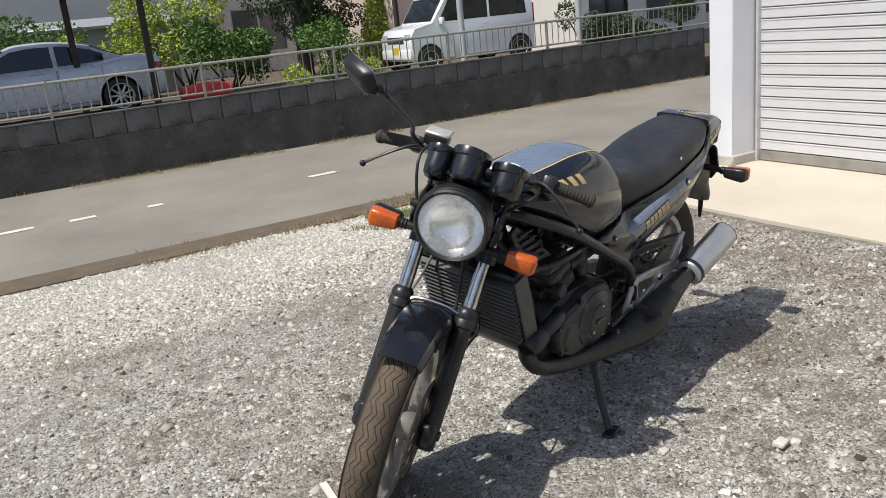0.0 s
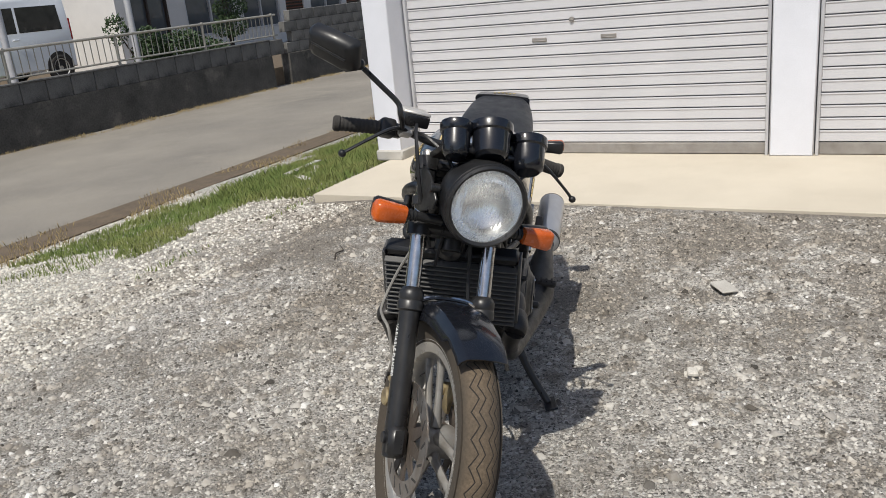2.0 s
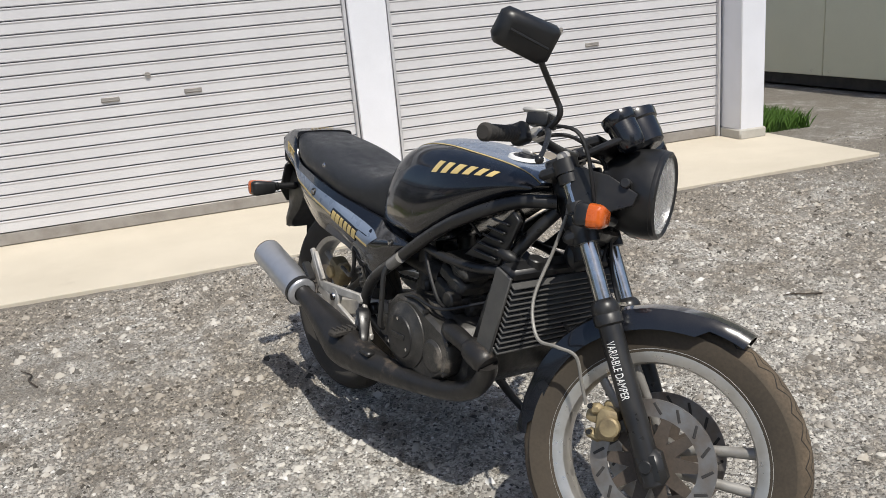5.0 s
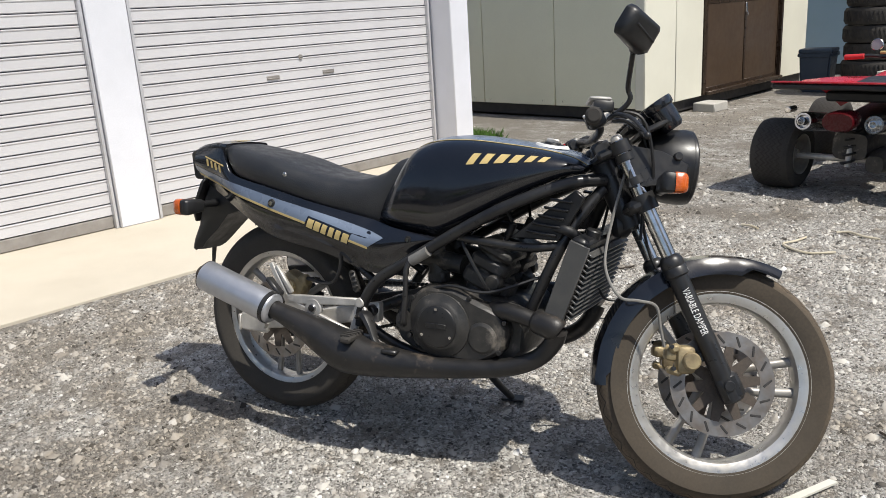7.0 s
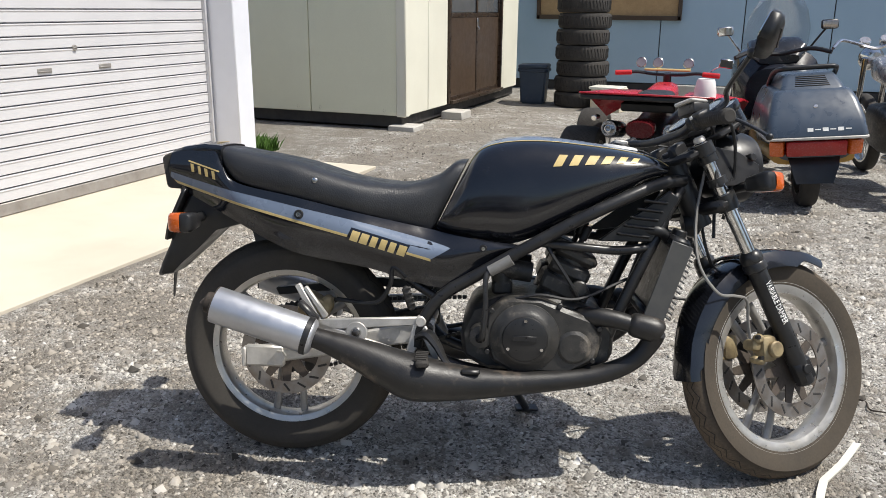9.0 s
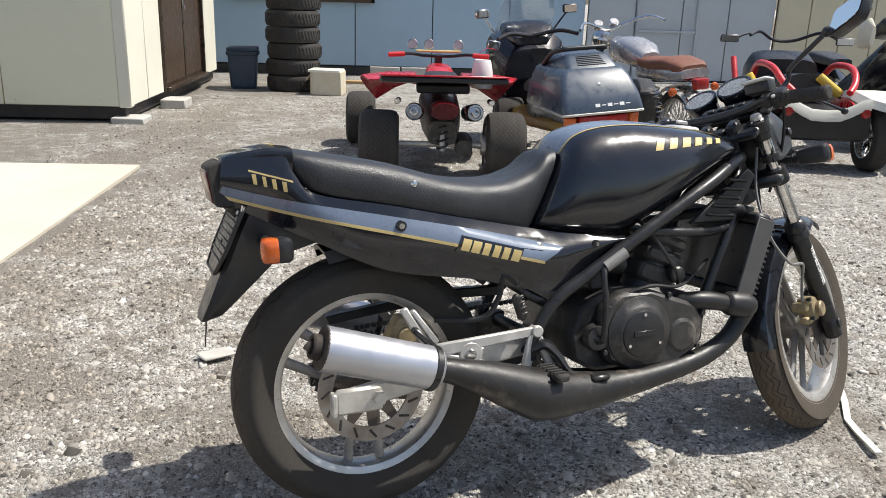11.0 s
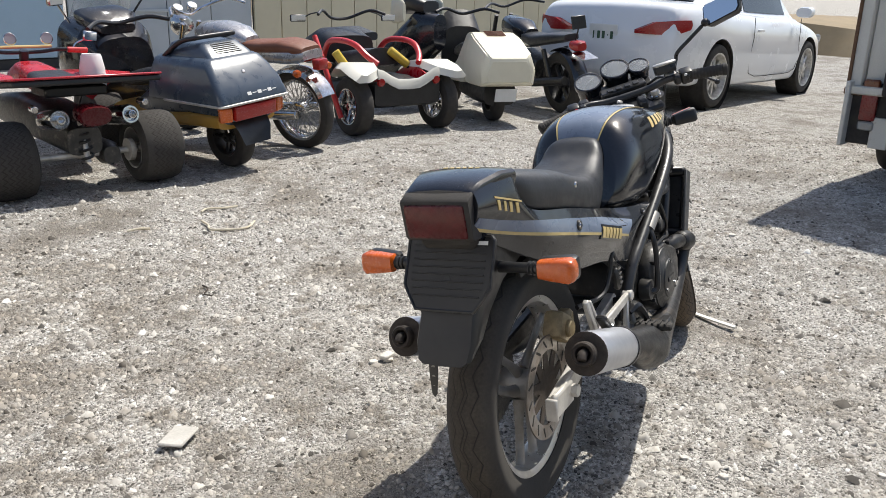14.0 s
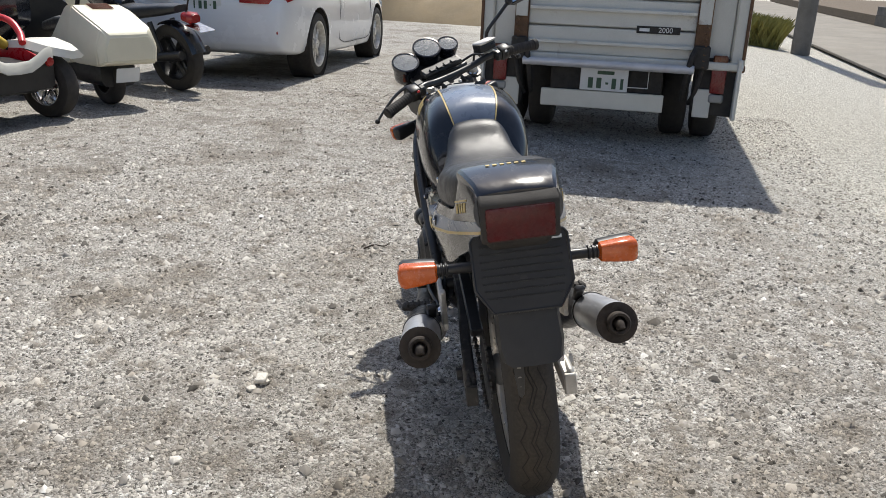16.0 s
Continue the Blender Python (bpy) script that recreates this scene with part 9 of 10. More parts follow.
bn_ = thing("storage_bin", "dark blue plastic bin with a lid", "bin", pose(4.27, -6.46, 0, 0, 0, 6) @ Matrix.Scale(1.07, 4))
bm = bmesh.new()
rings_mesh(bm, [[(-w, -d, z), (w, -d, z), (w, d, z), (-w, d, z)] for z, w, d in ((0, 0.15, 0.13), (0.42, 0.175, 0.155), (0.425, 0.19, 0.17), (0.45, 0.19, 0.17))])
bmesh.ops.bevel(bm, geom=bm.edges[:], offset=0.02, segments=2, affect="EDGES")
part("body", bm, "bin_blue", bn_)
part("lid", box((0, 0, 0.47), (0.37, 0.33, 0.05), 0.018, seg=2), "bin_blue", bn_)
ct = thing("carton", "small worn cardboard carton on the gravel", "box", pose(3.14, -5.95, 0, 0, 0, -8) @ Matrix.Scale(1.075, 4))
part("body", box((0, 0, 0.135), (0.36, 0.30, 0.27), 0.006), "carton", ct)
part("lid_flap", box((0.02, 0, 0.275), (0.37, 0.31, 0.03), 0.005), "white_plastic", ct, "pale lid")
part("torn_flap", box((0.21, 0.05, 0.20), (0.09, 0.14, 0.006), 0.0, pose(0, 0, 0, 0, 55, 0)), "carton", ct, "torn flap")
for k in range(3):
    solid("timber_batten", box((2.85, -7.40 + 0.06 * k, 0.022 + 0.0 * k), (1.1 - 0.12 * k, 0.05, 0.04), 0.003, pose(0, 0, 0, 0, 0, 3 - 3 * k)), "timber", "bare timber batten lying on the gravel", "timber", group="battens")
cb = thing("concrete_blocks", "stack of hollow concrete blocks by the blue hut", "block", pose(1.97, -7.75, 0) @ Matrix.Scale(1.1, 4))
for k in range(2):
    bm = bmesh.new()
    for yy in (-0.045, 0.045):
        add_box(bm, (0, yy, 0.095), (0.39, 0.022, 0.19), 0.003)
    for xx in (-0.185, -0.062, 0.062, 0.185):
        add_box(bm, (xx, 0, 0.095), (0.022, 0.07, 0.188), 0.003)
    part("block", bm, "plinth", cb, "", Matrix.Translation((0.42 * k, 0, 0)))
# ---------- beyond the road ----------
YZ = 0.10  # level of the ground behind the wall


def leaf_cloud(name, blobs, count, size, mat, seed, parent=None, label=""):
    """A crown of many small folded leaves on the shells of uneven blobs."""
    rng = np.random.default_rng(seed)
    bl = np.array(blobs, float)
    wts = (bl[:, 3] * bl[:, 4]) ** 1.0
    pick = rng.choice(len(bl), count, p=wts / wts.sum())
    d = rng.normal(size=(count, 3))
    d /= np.linalg.norm(d, axis=1)[:, None]
    rad = rng.uniform(0.55, 1.08, count) ** 0.6
    c = bl[pick, :3] + d * bl[pick][:, [3, 3, 4]] * rad[:, None]
    keep = c[:, 2] > 0.02
    c, d = c[keep], d[keep]
    n = len(c)
    t = rng.normal(size=(n, 3)) + d * 0.4
    t /= np.linalg.norm(t, axis=1)[:, None]
    b = np.cross(t, rng.normal(size=(n, 3)))
    b /= np.linalg.norm(b, axis=1)[:, None] + 1e-9
    s = size * rng.uniform(0.6, 1.3, n)
    tip, root = c + t * s[:, None], c - t * s[:, None]
    up = np.cross(t, b) * s[:, None] * 0.18
    l, r = c + b * s[:, None] * 0.45 + up, c - b * s[:, None] * 0.45 + up
    co = np.stack([root, l, tip, r], 1).reshape(-1, 3)
    i = np.arange(n)[:, None] * 4
    fc = np.concatenate([i + [[0, 1, 2]], i + [[0, 2, 3]]], 0)
    me = bpy.data.meshes.new(name)
    me.from_pydata(co.tolist(), [], fc.tolist())
    me.materials.append(M[mat])
    ob = new(name, me)
    if parent is not None:
        ob.parent = parent
    if label:
        ob["label"] = label
    return ob


def shrub(name, label, x, y, blobs, count, size, mat, seed, stems=5, z=YZ, cat="shrub", group=""):
    e = thing(name, label, cat, Matrix.Translation((x, y, z)), group)
    rnd = random.Random(seed)
    for k in range(stems):
        bx, by, bz, br, bh = blobs[k % len(blobs)]
        bm = tube([(rnd.uniform(-0.08, 0.08), rnd.uniform(-0.08, 0.08), -0.05), (bx * 0.5, by * 0.5, bz * 0.45), (bx, by, bz)], [0.035, 0.022, 0.008], 6, 3)
        part("stem", bm, "bark", e)
    leaf_cloud("crown", blobs, count, size, mat, seed, e)
    return e


def lumps(seed, n, w, d, h, r):
    rnd = random.Random(seed)
    return [(rnd.uniform(-w, w), rnd.uniform(-d, d), rnd.uniform(0.35, 1.0) * h, r * rnd.uniform(0.7, 1.25), r * rnd.uniform(0.6, 1.0)) for _ in range(n)]


shrub("garden_shrub", "bright yellow-green garden shrub behind the wall", 5.0, 20.6, lumps(1, 10, 1.0, 0.6, 2.1, 0.55), 4200, 0.055, "leaf_bright", 11)
shrub("garden_shrub", "dense mid-green leafy shrub behind the wall", 5.75, 19.6, lumps(2, 12, 0.85, 0.6, 1.45, 0.5), 5200, 0.060, "leaf", 12)
shrub("garden_shrub", "low clipped yellow-green shrub", 3.2, 20.8, lumps(3, 8, 0.9, 0.5, 1.3, 0.45), 3000, 0.050, "leaf_bright", 13)
shrub("garden_shrub", "dark green clipped shrub beside the parked car", 1.6, 21.2, lumps(4, 9, 1.1, 0.5, 1.8, 0.5), 3200, 0.055, "leaf", 14)
shrub("garden_shrub", "small green shrub near the garden path", 8.1, 20.0, lumps(5, 8, 0.6, 0.5, 1.1, 0.42), 2600, 0.05, "leaf", 15)
shrub("golden_conifer", "upright golden-green conifer in the garden", 10.4, 21.3, [(0, 0, 0.3 + 0.22 * k, 0.62 - 0.055 * k, 0.3) for k in range(9)], 5200, 0.045, "leaf_bright", 16, cat="tree")
shrub("garden_shrub", "dark evergreen shrub before the house", 9.3, 22.0, lumps(7, 8, 0.5, 0.5, 1.6, 0.5), 2600, 0.055, "leaf_dark", 17)
shrub("cloud_pruned_tree", "small dark cloud-pruned garden tree", 14.8, 14.6, [(0, 0, 0.75, 0.42, 0.26), (0.25, 0.1, 1.15, 0.40, 0.24), (-0.1, 0, 1.55, 0.32, 0.22), (0.05, 0, 1.95, 0.3, 0.22)], 3800, 0.035, "leaf_dark", 18, cat="tree")
shrub("roadside_shrub", "scrubby green shrub behind the railing", 12.9, 13.6, lumps(9, 8, 0.8, 0.4, 0.75, 0.3), 2600, 0.045, "leaf_dark", 19)
shrub("roadside_shrub", "scrubby green shrub behind the railing", 11.9, 14.3, lumps(10, 8, 0.6, 0.4, 0.95, 0.32), 2400, 0.045, "leaf_dark", 20)
for k, (x, y, sd) in enumerate(((7.5, 17.5, 31), (8.4, 18.2, 32), (6.4, 17.2, 33))):
    shrub("low_plant", "low flowering garden plant", x, y, lumps(sd, 5, 0.35, 0.25, 0.42, 0.2), 700, 0.04, "leaf_bright" if k else "leaf", sd, 2)

# tall dark tree
tree = thing("garden_tree", "tall dark evergreen tree with a thick trunk", "tree", Matrix.Translation((8.3, 21.6, YZ)))
part("trunk", tube([(0, 0, -0.1), (0.05, 0, 0.8), (-0.05, 0.05, 2.2), (0, 0, 4.2)], [0.24, 0.19, 0.15, 0.06], 12, 4), "bark", tree)
for k in range(7):
    a = k * 2.4
    part("limb", tube([(0, 0, 1.3 + 0.35 * k), (0.5 * math.cos(a), 0.5 * math.sin(a), 1.7 + 0.36 * k), (1.0 * math.cos(a), 1.0 * math.sin(a), 2.0 + 0.36 * k)], [0.06, 0.04, 0.015], 6, 3), "bark", tree)
leaf_cloud("crown", [(0.8 * math.cos(k * 2.4), 0.8 * math.sin(k * 2.4), 1.7 + 0.36 * k, 0.75, 0.5) for k in range(8)] + [(0, 0, 1.5, 0.7, 0.6)], 7000, 0.06, "leaf_dark", 41, tree)

# carport posts and poles by the wall
cp = thing("carport", "dark-posted carport roof above the silver car", "carport", Matrix.Translation((0, 0, YZ)))
for x, y in ((3.55, 17.1), (2.3, 17.6), (-3.0, 17.1)):
    part("post", box((x, y, 1.15), (0.11, 0.11, 2.3), 0.01), "house_dark", cp)
part("roof_sheet", box((0.2, 17.25, 2.36), (7.2, 1.1, 0.07), 0.01), "house_dark", cp)
part("edge_beam", box((0.2, 16.72, 2.33), (7.3, 0.09, 0.16), 0.01), "roof_metal", cp)
for k, (x, y, r, mt) in enumerate(((8.05, 13.1, 0.055, "guide"), (10.45, 20.2, 0.07, "bark"), (11.3, 13.9, 0.06, "guide"))):
    bm = bmesh.new()
    rod(bm, (x, y, YZ - 0.1), (x, y, 4.2), r, 14, 0.01)
    solid("pole", bm, mt, "slim grey steel pole" if mt == "guide" else "dark weathered timber pole", "pole")

# white van
van = thing("small_van", "white boxy small van parked in the garden drive", "van", pose(10.75, 17.66, YZ, 0, 0, 180))
W = 0.74
prof = [(-1.66, 0.26), (1.55, 0.26), (1.68, 0.40), (1.70, 0.78), (1.58, 0.96), (1.12, 1.06), (0.72, 1.62), (0.55, 1.74), (-1.45, 1.76), (-1.62, 1.66), (-1.68, 0.9)]
bm = bmesh.new()
rings = []
for y, k in ((-W, 0.955), (-W + 0.03, 1.0), (0, 1.004), (W - 0.03, 1.0), (W, 0.955)):
    rings.append([(x * (0.99 if k < 1 else 1.0), y, 0.9 + (z - 0.9) * k) for x, z in prof])
rings_mesh(bm, rings)
part("body", bm, "car_white", van, "", angle=40)
for sg in (-1, 1):
    part("side_window", prism([(-1.45, 1.06), (-0.42, 1.06), (-0.42, 1.56), (-1.40, 1.56)], 0.012, Matrix.Translation((0, sg * 0.745 + 0.006, 0)) @ SIDE, 0.003), "car_glass", van, "dark side window")
    part("side_window", prism([(-0.36, 1.06), (0.95, 1.06), (0.64, 1.56), (-0.36, 1.56)], 0.012, Matrix.Translation((0, sg * 0.745 + 0.006, 0)) @ SIDE, 0.003), "car_glass", van, "dark side window")
    for xc in (-1.22, 1.24):
        # flat dark disc on the body stands for the shade inside the arch
        part("wheel_arch", lathe([(0.33, 0), (0.33, 0.012), (0, 0.012)], 26, Matrix.Translation((xc, sg * 0.742, 0.29)) @ pose(0, 0, 0, -90 * sg, 0, 0)), "truck_dark", van, "dark wheel arch")
        plain_wheel(van, xc, sg * 0.70, 0.275, 0.075, 0.19, 8, "alloy_lip", "wheel", "alloy wheel")
    part("headlamp", box((1.64, sg * 0.56, 0.78), (0.12, 0.26, 0.16), 0.03, seg=2), "lens_ribs", van, "clear headlamp")
    part("door_mirror", box((0.92, sg * 0.84, 1.08), (0.09, 0.15, 0.16), 0.03, seg=2), "car_white", van)
    part("tail_lamp", box((-1.66, sg * 0.70, 1.05), (0.06, 0.09, 0.45), 0.015), "red_lamp", van)
    part("door_handle", box((-0.30, sg * 0.752, 0.93), (0.15, 0.02, 0.03), 0.006), "car_white", van)
part("windscreen", box((0.93, 0, 1.335), (0.03, 1.32, 0.60), 0.01, pose(0, 0, 0, 0, -35.5, 0)), "car_glass", van, "dark windscreen")
part("grille", box((1.695, 0, 0.74), (0.03, 0.80, 0.14), 0.01), "truck_dark", van, "dark grille")
part("number_plate", box((1.715, 0, 0.50), (0.012, 0.33, 0.165), 0.004), "yellow_shock", van, "yellow plate with no readable marks")
part("bumper", box((1.66, 0, 0.42), (0.12, 1.42, 0.22), 0.03, seg=2), "car_white", van)


def house(name, label, x0, x1, y, z1, wall, openings, depth=7.0):
    """A house front that faces the road at y, with openings (x, z, width, height, kind)."""
    e = thing(name, label, "house", Matrix.Translation((0, 0, YZ)))
    xs = sorted({x0, x1, *[o[0] - o[2] / 2 for o in openings], *[o[0] + o[2] / 2 for o in openings]})
    for a, b in zip(xs, xs[1:]):
        m = (a + b) / 2
        o = [q for q in openings if q[0] - q[2] / 2 < m < q[0] + q[2] / 2]
        if not o:
            part("wall", box((m, y + 0.1, z1 / 2), (b - a, 0.2, z1)), wall, e)
        else:
            _, z, w, h, kind = o[0]
            if z > 0.02:
                part("wall", box((m, y + 0.1, z / 2), (b - a, 0.2, z)), wall, e)
            part("wall", box((m, y + 0.1, (z + h + z1) / 2), (b - a, 0.2, z1 - z - h)), wall, e)
            if kind == "shutter":
                fr = part("shutter", box((m, y + 0.08, z + h / 2), (w, 0.06, h)), "brown_leather", e, "brown louvred shutter")
                for k in range(int(h / 0.09)):
                    part("slat", box((m, y + 0.04, z + 0.06 + k * 0.09), (w - 0.06, 0.03, 0.05), 0.004, pose(0, 0, 0, 25, 0, 0)), "house_dark", fr)
            else:
                wi = part("window", box((m, y + 0.06, z + 0.02), (w, 0.14, 0.05)), "guide", e, "aluminium window")
                for xx in (a + 0.025, m, b - 0.025):
                    part("window_frame", box((xx, y + 0.05, z + h / 2), (0.05, 0.07, h)), "guide" if kind != "door" else "house_dark", wi)
                part("window_frame", box((m, y + 0.05, z + h - 0.02), (w, 0.07, 0.05)), "guide", wi)
                part("pane", box((m, y + 0.09, z + h / 2), (w - 0.06, 0.01, h - 0.06)), "pane", wi, "dark glass")
                if kind == "curtain":
                    for sg in (-1, 1):
                        part("curtain", box((m + sg * w * 0.33, y + 0.115, z + h / 2), (w * 0.26, 0.02, h - 0.08), 0.006), "curtain", wi, "white curtain")
    part("side_wall", box((x0 + 0.1, y + depth / 2 + 0.1, z1 / 2), (0.2, depth - 0.2, z1)), wall, e)
    part("side_wall", box((x1 - 0.1, y + depth / 2 + 0.1, z1 / 2), (0.2, depth - 0.2, z1)), wall, e)
    part("back_wall", box(((x0 + x1) / 2, y + depth, z1 / 2), (x1 - x0, 0.2, z1)), wall, e)
    part("roof", prism([(y - 0.7, z1), (y + depth / 2, z1 + 1.7), (y + depth + 0.7, z1), (y + depth + 0.7, z1 - 0.12), (y - 0.7, z1 - 0.12)], x1 - x0 + 1.0, Matrix.Translation((x0 - 0.5, 0, 0)) @ Matrix(((0, 0, 1, 0), (1, 0, 0, 0), (0, 1, 0, 0), (0, 0, 0, 1)))), "roof_tile", e, "dark tiled roof")
    return e


house("house", "white house front with curtained windows and brown shutters", 14.0, 27.0, 17.2, 3.2, "house_white",
      [(15.0, 0.05, 1.3, 2.0, "door"), (17.2, 0.5, 1.9, 1.5, "curtain"), (19.3, 0.5, 1.7, 1.5, "curtain"), (20.9, 0.4, 0.9, 1.6, "shutter"), (22.6, 0.5, 1.8, 1.5, "curtain"), (24.2, 0.4, 0.9, 1.6, "shutter")])
house("house", "pale house beyond the garden with a grey roof", -4.0, 7.4, 26.5, 4.4, "house_white", [(-1.0, 0.6, 1.8, 1.4, "curtain"), (2.6, 0.6, 1.8, 1.4, "curtain"), (5.6, 0.5, 1.7, 1.5, "curtain")])
house("house", "pinkish rendered house behind the white van", 10.6, 13.6, 20.6, 4.0, "house_pink", [(11.6, 0.1, 0.8, 2.0, "door"), (12.8, 0.7, 0.8, 1.2, "curtain")], 8.0)
house("house", "white house with a wide window beyond the shrubs", 7.6, 10.4, 27.0, 4.4, "house_white", [(9.0, 0.6, 1.8, 1.4, "curtain")])
shed = thing("metal_shed", "small shed clad in grey ribbed metal", "shed", pose(3.6, 23.5, YZ))
part("wall", box((0, 0, 0.9), (3.4, 2.0, 1.8), 0.01), "roof_metal", shed)
for k in range(24):
    part("rib", box((-1.65 + 0.143 * k, -1.012, 0.9), (0.03, 0.024, 1.78), 0.004), "roof_metal", shed)
part("roof", box((0, 0, 1.86), (3.7, 2.4, 0.08), 0.01, pose(0, 0, 0, 6, 0, 0)), "roof_metal", shed)
solid("kerb", box((6.5, 15.3, YZ + 0.05), (7.0, 0.12, 0.12), 0.01), "plinth", "pale garden kerb along the drive", "kerb", "structure")
slab_sheet("garden_lawn", 4.2, 10.5, 15.4, 17.3, YZ + 0.012, 0.03, "grass", "patchy green lawn behind the wall", "ground")
bm = loft([(-0.5, 0.16, 0.16, 0.14, 0.5), (0, 0.18, 0.2, 0.17, 0.5), (0.5, 0.16, 0.16, 0.14, 0.5)], 18)
solid("red_planter", bm, "red_tube", "low red planter behind the wall", "planter", m=Matrix.Translation((4.55, 17.3, YZ + 0.05)))

# ---------- field side ----------
bm = bmesh.new()
rings = []
for k, y in enumerate(np.arange(-40, 5.3, 1.5)):
    hh = 0.55 + 0.12 * math.sin(k * 1.7)
    rings.append([(-16.2 + 0.3 * math.sin(k), y, -0.12), (-16.9, y, hh), (-19.5, y, hh + 0.1), (-21.0, y, -0.12)])
rings_mesh(bm, rings)
solid("earth_bank", bm, "field", "brown earth bank at the field edge", "bank", "structure")
M["weathered_pole"] = material("weathered_pole", (0.20, 0.185, 0.165), 0.9, scale=4, other=(0.13, 0.12, 0.105), fine=0.12)
M["yellow_weed"] = material("yellow_weed", (0.34, 0.30, 0.09), 0.8, scale=3, other=(0.22, 0.22, 0.06))
bm = bmesh.new()
rod(bm, (-15.5, 6.4, -0.3), (-15.5, 6.4, 9.0), 0.20, 18, 0.01)
solid("utility_pole", bm, "weathered_pole", "dark grey concrete utility pole beside the lane", "pole")


def grass_patch(name, label, count, region, h, mat, seed, dens=None):
    """Blades of grass in one mesh."""
    rng = np.random.default_rng(seed)
    x = rng.uniform(region[0], region[1], count)
    y = rng.uniform(region[2], region[3], count)
    n = np.array([noise.noise((a * 1.6, b * 1.6, seed)) for a, b in zip(x, y)])
    k = n > (dens if dens is not None else -0.1)
    x, y = x[k], y[k]
    c = len(x)
    z = np.array([ground_z(a, b) for a, b in zip(x, y)])
    ang = rng.uniform(0, math.tau, c)
    hh = h * rng.uniform(0.35, 1.15, c)
    lean = rng.uniform(0.1, 0.7, c) * hh
    w = rng.uniform(0.0025, 0.006, c)
    dx, dy = np.cos(ang), np.sin(ang)
    a = np.stack([x - dy * w, y + dx * w, z - 0.005], -1)
    b = np.stack([x + dy * w, y - dx * w, z - 0.005], -1)
    m = np.stack([x + dx * lean * 0.4, y + dy * lean * 0.4, z + hh * 0.6], -1)
    t = np.stack([x + dx * lean, y + dy * lean, z + hh], -1)
    co = np.stack([a, b, m, t], 1).reshape(-1, 3)
    i = np.arange(c)[:, None] * 4
    f = np.concatenate([i + [[0, 1, 2]], i + [[0, 2, 3]], i + [[1, 3, 2]]], 0)
    me = bpy.data.meshes.new(name)
    me.from_pydata(co.tolist(), [], f.tolist())
    me.materials.append(M[mat])
    return tagged(new(name, me), label, "grass", kind="stuff")


grass_patch("verge_grass", "short green weeds on the strip beside the road", 56000, (2.95, 12.0, 5.4, 6.55), 0.042, "grass", 51, -0.06)
grass_patch("side_grass", "green grass beside the garage pier", 26000, (4.3, 9.5, 4.98, 6.4), 0.075, "grass", 52, -0.15)
grass_patch("dry_verge", "straw-coloured dead grass along the road edge", 7000, (1.2, 12.0, 6.6, 7.14), 0.05, "dry_grass", 53, 0.05)
grass_patch("pole_weeds", "tall yellow-green weeds beside the utility pole", 9000, (-17.6, -15.9, 4.5, 6.0), 0.62, "yellow_weed", 57, -0.5)
grass_patch("dry_tufts", "straw-coloured dead tufts by the roadside wall", 9000, (-3.0, 16.0, 11.0, 11.28), 0.05, "dry_grass", 56, -0.05)
grass_patch("corner_weeds", "clump of green weeds at the garage corner", 2600, (5.35, 6.0, -1.7, -1.25), 0.14, "leaf", 54, -0.3)
grass_patch("sparse_weeds", "thin green weeds pushing through the gravel", 3000, (2.4, 4.2, 4.9, 6.2), 0.04, "grass", 55, 0.12)

# ---------- odds and ends on the ground ----------
def lump(x, y, s, sq, mat, label, seed, name="stone", turn=0):
    rnd = random.Random(seed)
    bm = bmesh.new()
    bmesh.ops.create_icosphere(bm, subdivisions=1, radius=1.0)
    for v in bm.verts:
        k = 1 + 0.35 * noise.noise(v.co * 1.3 + Vector((seed * 3.1, 0, 0))) + rnd.uniform(-0.12, 0.12)
        v.co = Vector((v.co.x * s[0] * k, v.co.y * s[1] * k, v.co.z * s[2] * k))
        for i in range(3):
            lim = s[i] * 0.86
            v.co[i] = max(-lim, min(lim, v.co[i])) if sq else v.co[i]
    return solid(name, bm, mat, label, "stone", group="loose stones", m=Matrix.Translation((x, y, ground_z(x, y) + s[2] * 0.45)) @ pose(0, 0, 0, 0, 0, turn))


M["pale_stone"] = material("pale_stone", (0.62, 0.59, 0.53), 0.9, other=(0.48, 0.45, 0.40), scale=20, fine=0.15, bump=0.3, bump_scale=90)
for k, (x, y, r) in enumerate(((2.252, 1.94, 0.026), (1.466, 2.716, 0.022), (1.995, 3.11, 0.02), (1.983, 2.984, 0.018), (1.93, 2.152, 0.024), (2.095, 1.212, 0.024), (0.981, 3.314, 0.016), (3.734, 2.659, 0.016), (2.20, 1.96, 0.028), (1.31, 1.58, 0.022), (2.66, 1.92, 0.026), (0.75, 2.1, 0.022), (0.98, 1.72, 0.018), (1.66, 3.4, 0.017), (2.9, 3.5, 0.016), (2.8, 1.35, 0.018), (0.3, 2.75, 0.02), (0.45, 3.25, 0.022), (-0.2, 2.0, 0.03))):
    lump(x, y, (r * 0.85, r * 0.68, r * 0.42), True, "pale_stone", "pale angular stone lying on the gravel", 100 + k, turn=k * 47)
tile = solid("tile_fragment", box((0, 0, 0.012), (0.115, 0.075, 0.010), 0.004), "plinth", "flat cream tile fragment on the gravel", "tile", m=Matrix.Translation((2.99, 1.97, 0.006)) @ pose(0, 0, 0, 2, -3, 38))
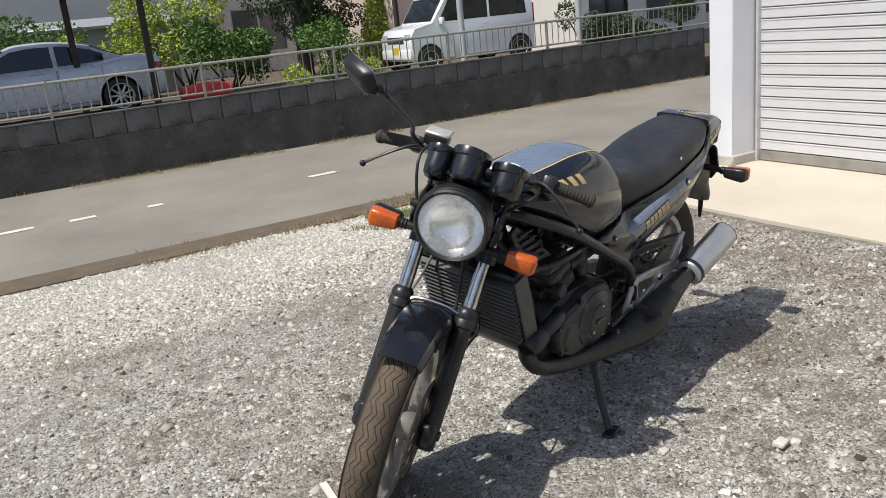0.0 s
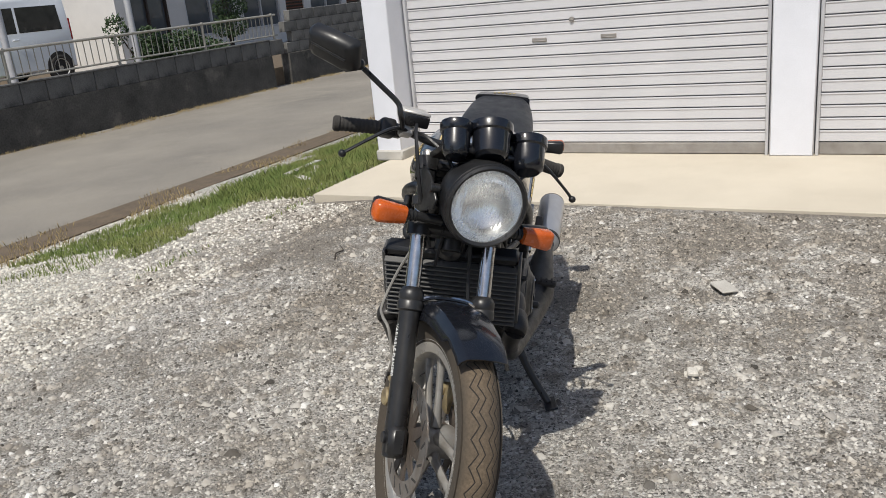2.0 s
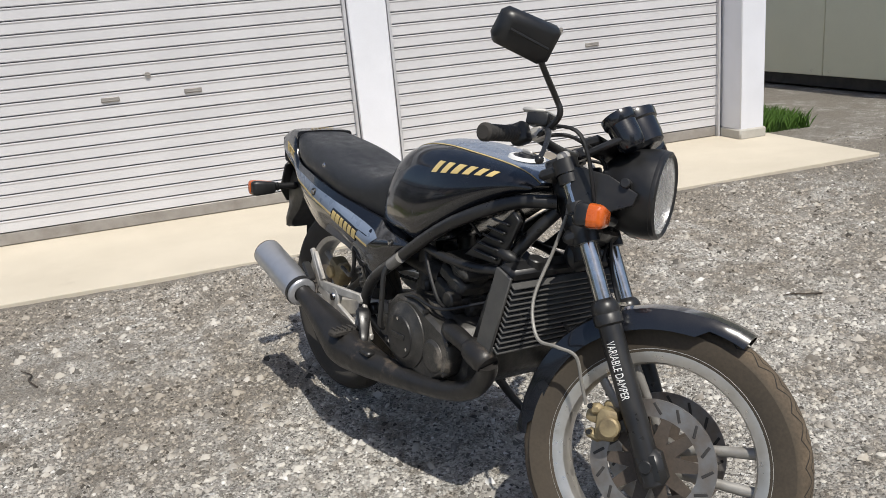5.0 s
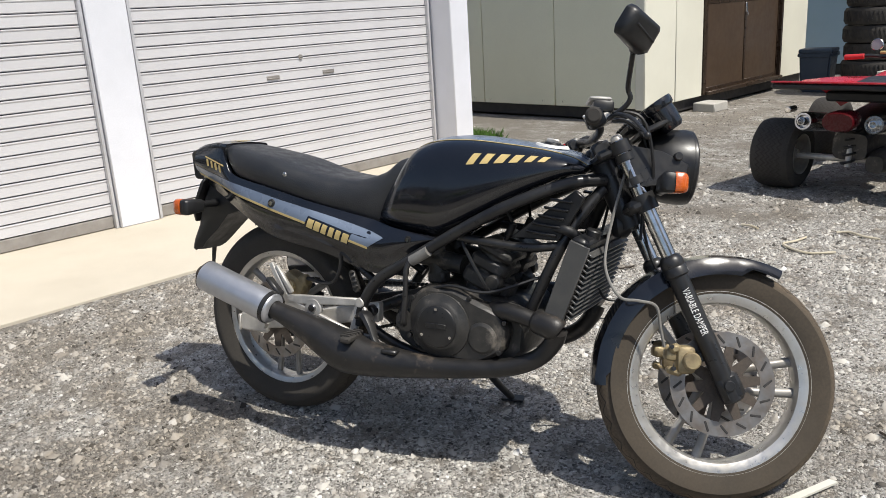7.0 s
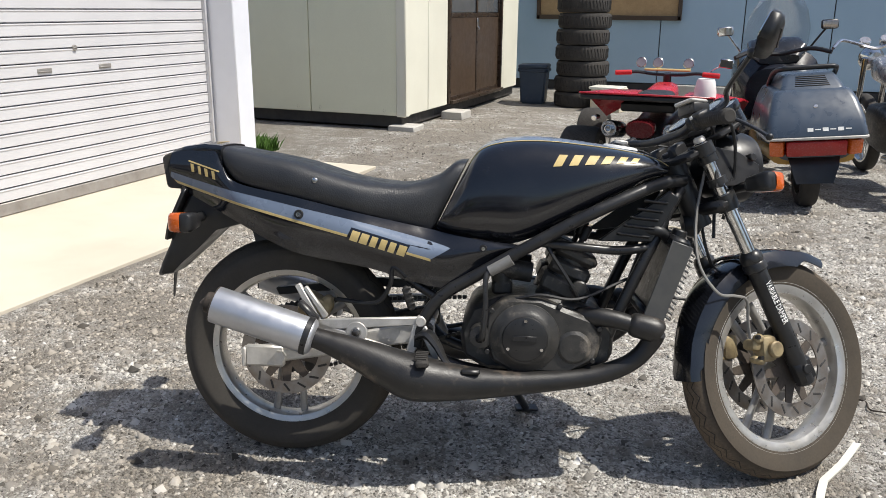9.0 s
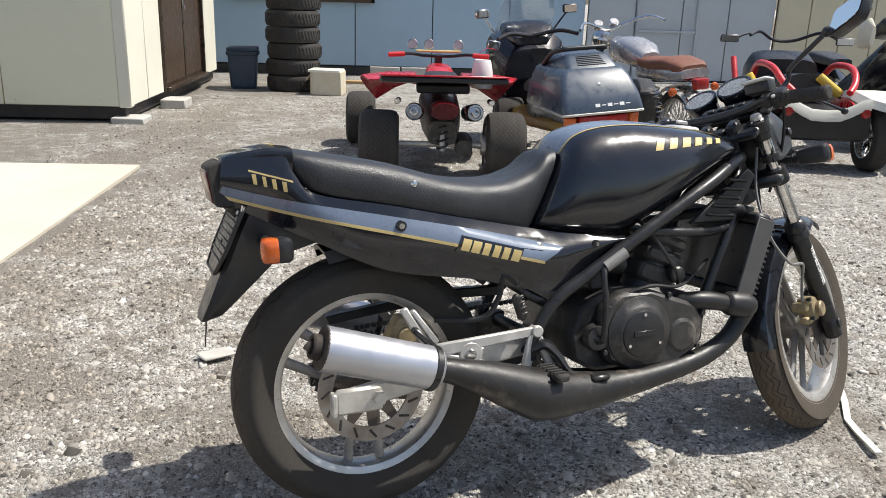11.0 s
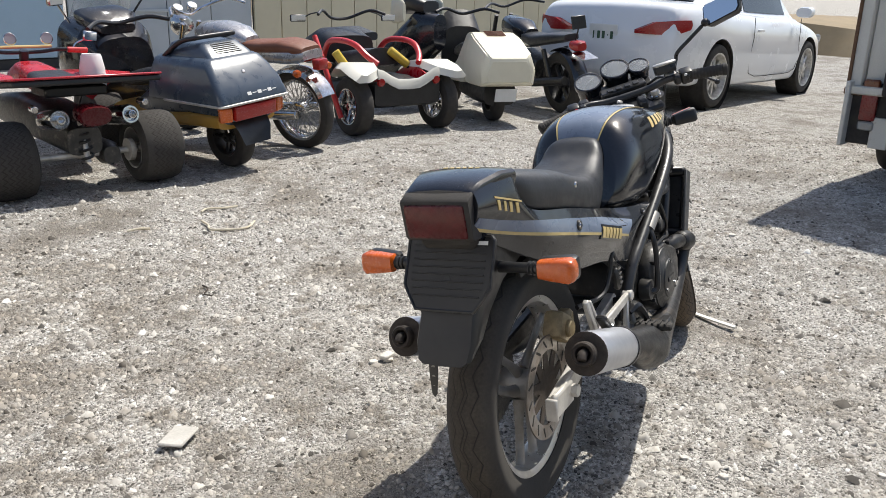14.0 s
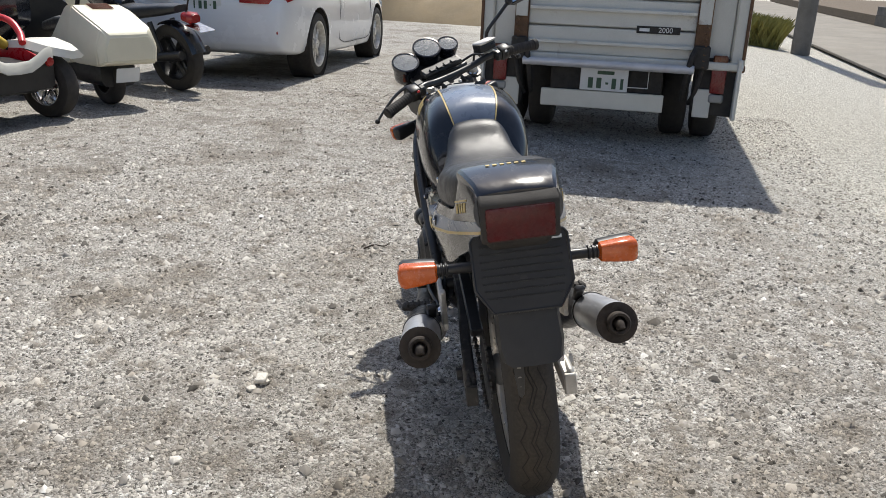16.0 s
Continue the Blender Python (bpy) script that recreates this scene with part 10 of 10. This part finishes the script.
tile2 = solid("tile_fragment", box((0, 0, 0.010), (0.05, 0.034, 0.014), 0.003), "pale_stone", "small flat white tile chip", "tile", m=Matrix.Translation((2.20, 1.95, 0.008)) @ pose(0, 0, 0, 3, 2, 15))
bm = bmesh.new()
rings_mesh(bm, [[(x - 0.011, y, z), (x + 0.011, y, z), (x + 0.011, y, z + 0.006), (x - 0.011, y, z + 0.006)] for x, y, z in ((0.899, 2.195, 0.016), (0.948, 2.329, 0.012), (1.0, 2.44, 0.010), (1.012, 2.52, 0.012), (1.02, 2.64, 0.014))])
solid("plastic_strip", bm, "white_plastic", "bent white plastic strip beside the front tyre", "debris")
for k, (pts) in enumerate(([(1.755, -0.19, 0.010), (1.70, -0.22, 0.013), (1.62, -0.18, 0.012), (1.535, -0.175, 0.010)], [(1.845, -0.02, 0.010), (1.86, 0.08, 0.012), (1.89, 0.165, 0.012), (1.80, 0.235, 0.013), (1.72, 0.245, 0.012), (1.63, 0.165, 0.011)], [(2.23, -0.085, 0.010), (2.17, -0.075, 0.014), (2.12, -0.055, 0.010)])):
    solid("cord", tube(pts, 0.006, 6, 5), "carton", "length of dirty pale cord on the gravel", "cord", group="cords")
for k, (x, y, L, a) in enumerate(((5.25, 5.65, 0.5, 30), (5.5, 5.95, 0.7, 12), (4.9, 5.5, 0.35, 55))):
    solid("board_offcut", box((0, 0, 0.02), (L, 0.06, 0.02), 0.003), "plinth", "weathered grey board offcut in the grass", "board", m=Matrix.Translation((x, y, ground_z(x, y) + 0.01)) @ pose(0, 0, 0, 0, 3, a), group="offcuts")
for k, (x, y, L, a) in enumerate(((3.1, 3.95, 0.10, 20), (2.35, 0.95, 0.08, 70), (0.85, 1.9, 0.07, 130))):
    solid("twig", tube([(-L, 0, 0.006), (-L * 0.2, 0.012, 0.012), (L * 0.4, -0.01, 0.008), (L, 0.016, 0.014)], [0.004, 0.0035, 0.003, 0.002], 6, 4), "bark", "thin dead twig on the gravel", "twig", m=Matrix.Translation((x, y, ground_z(x, y))) @ pose(0, 0, 0, 0, 0, a), group="twigs")
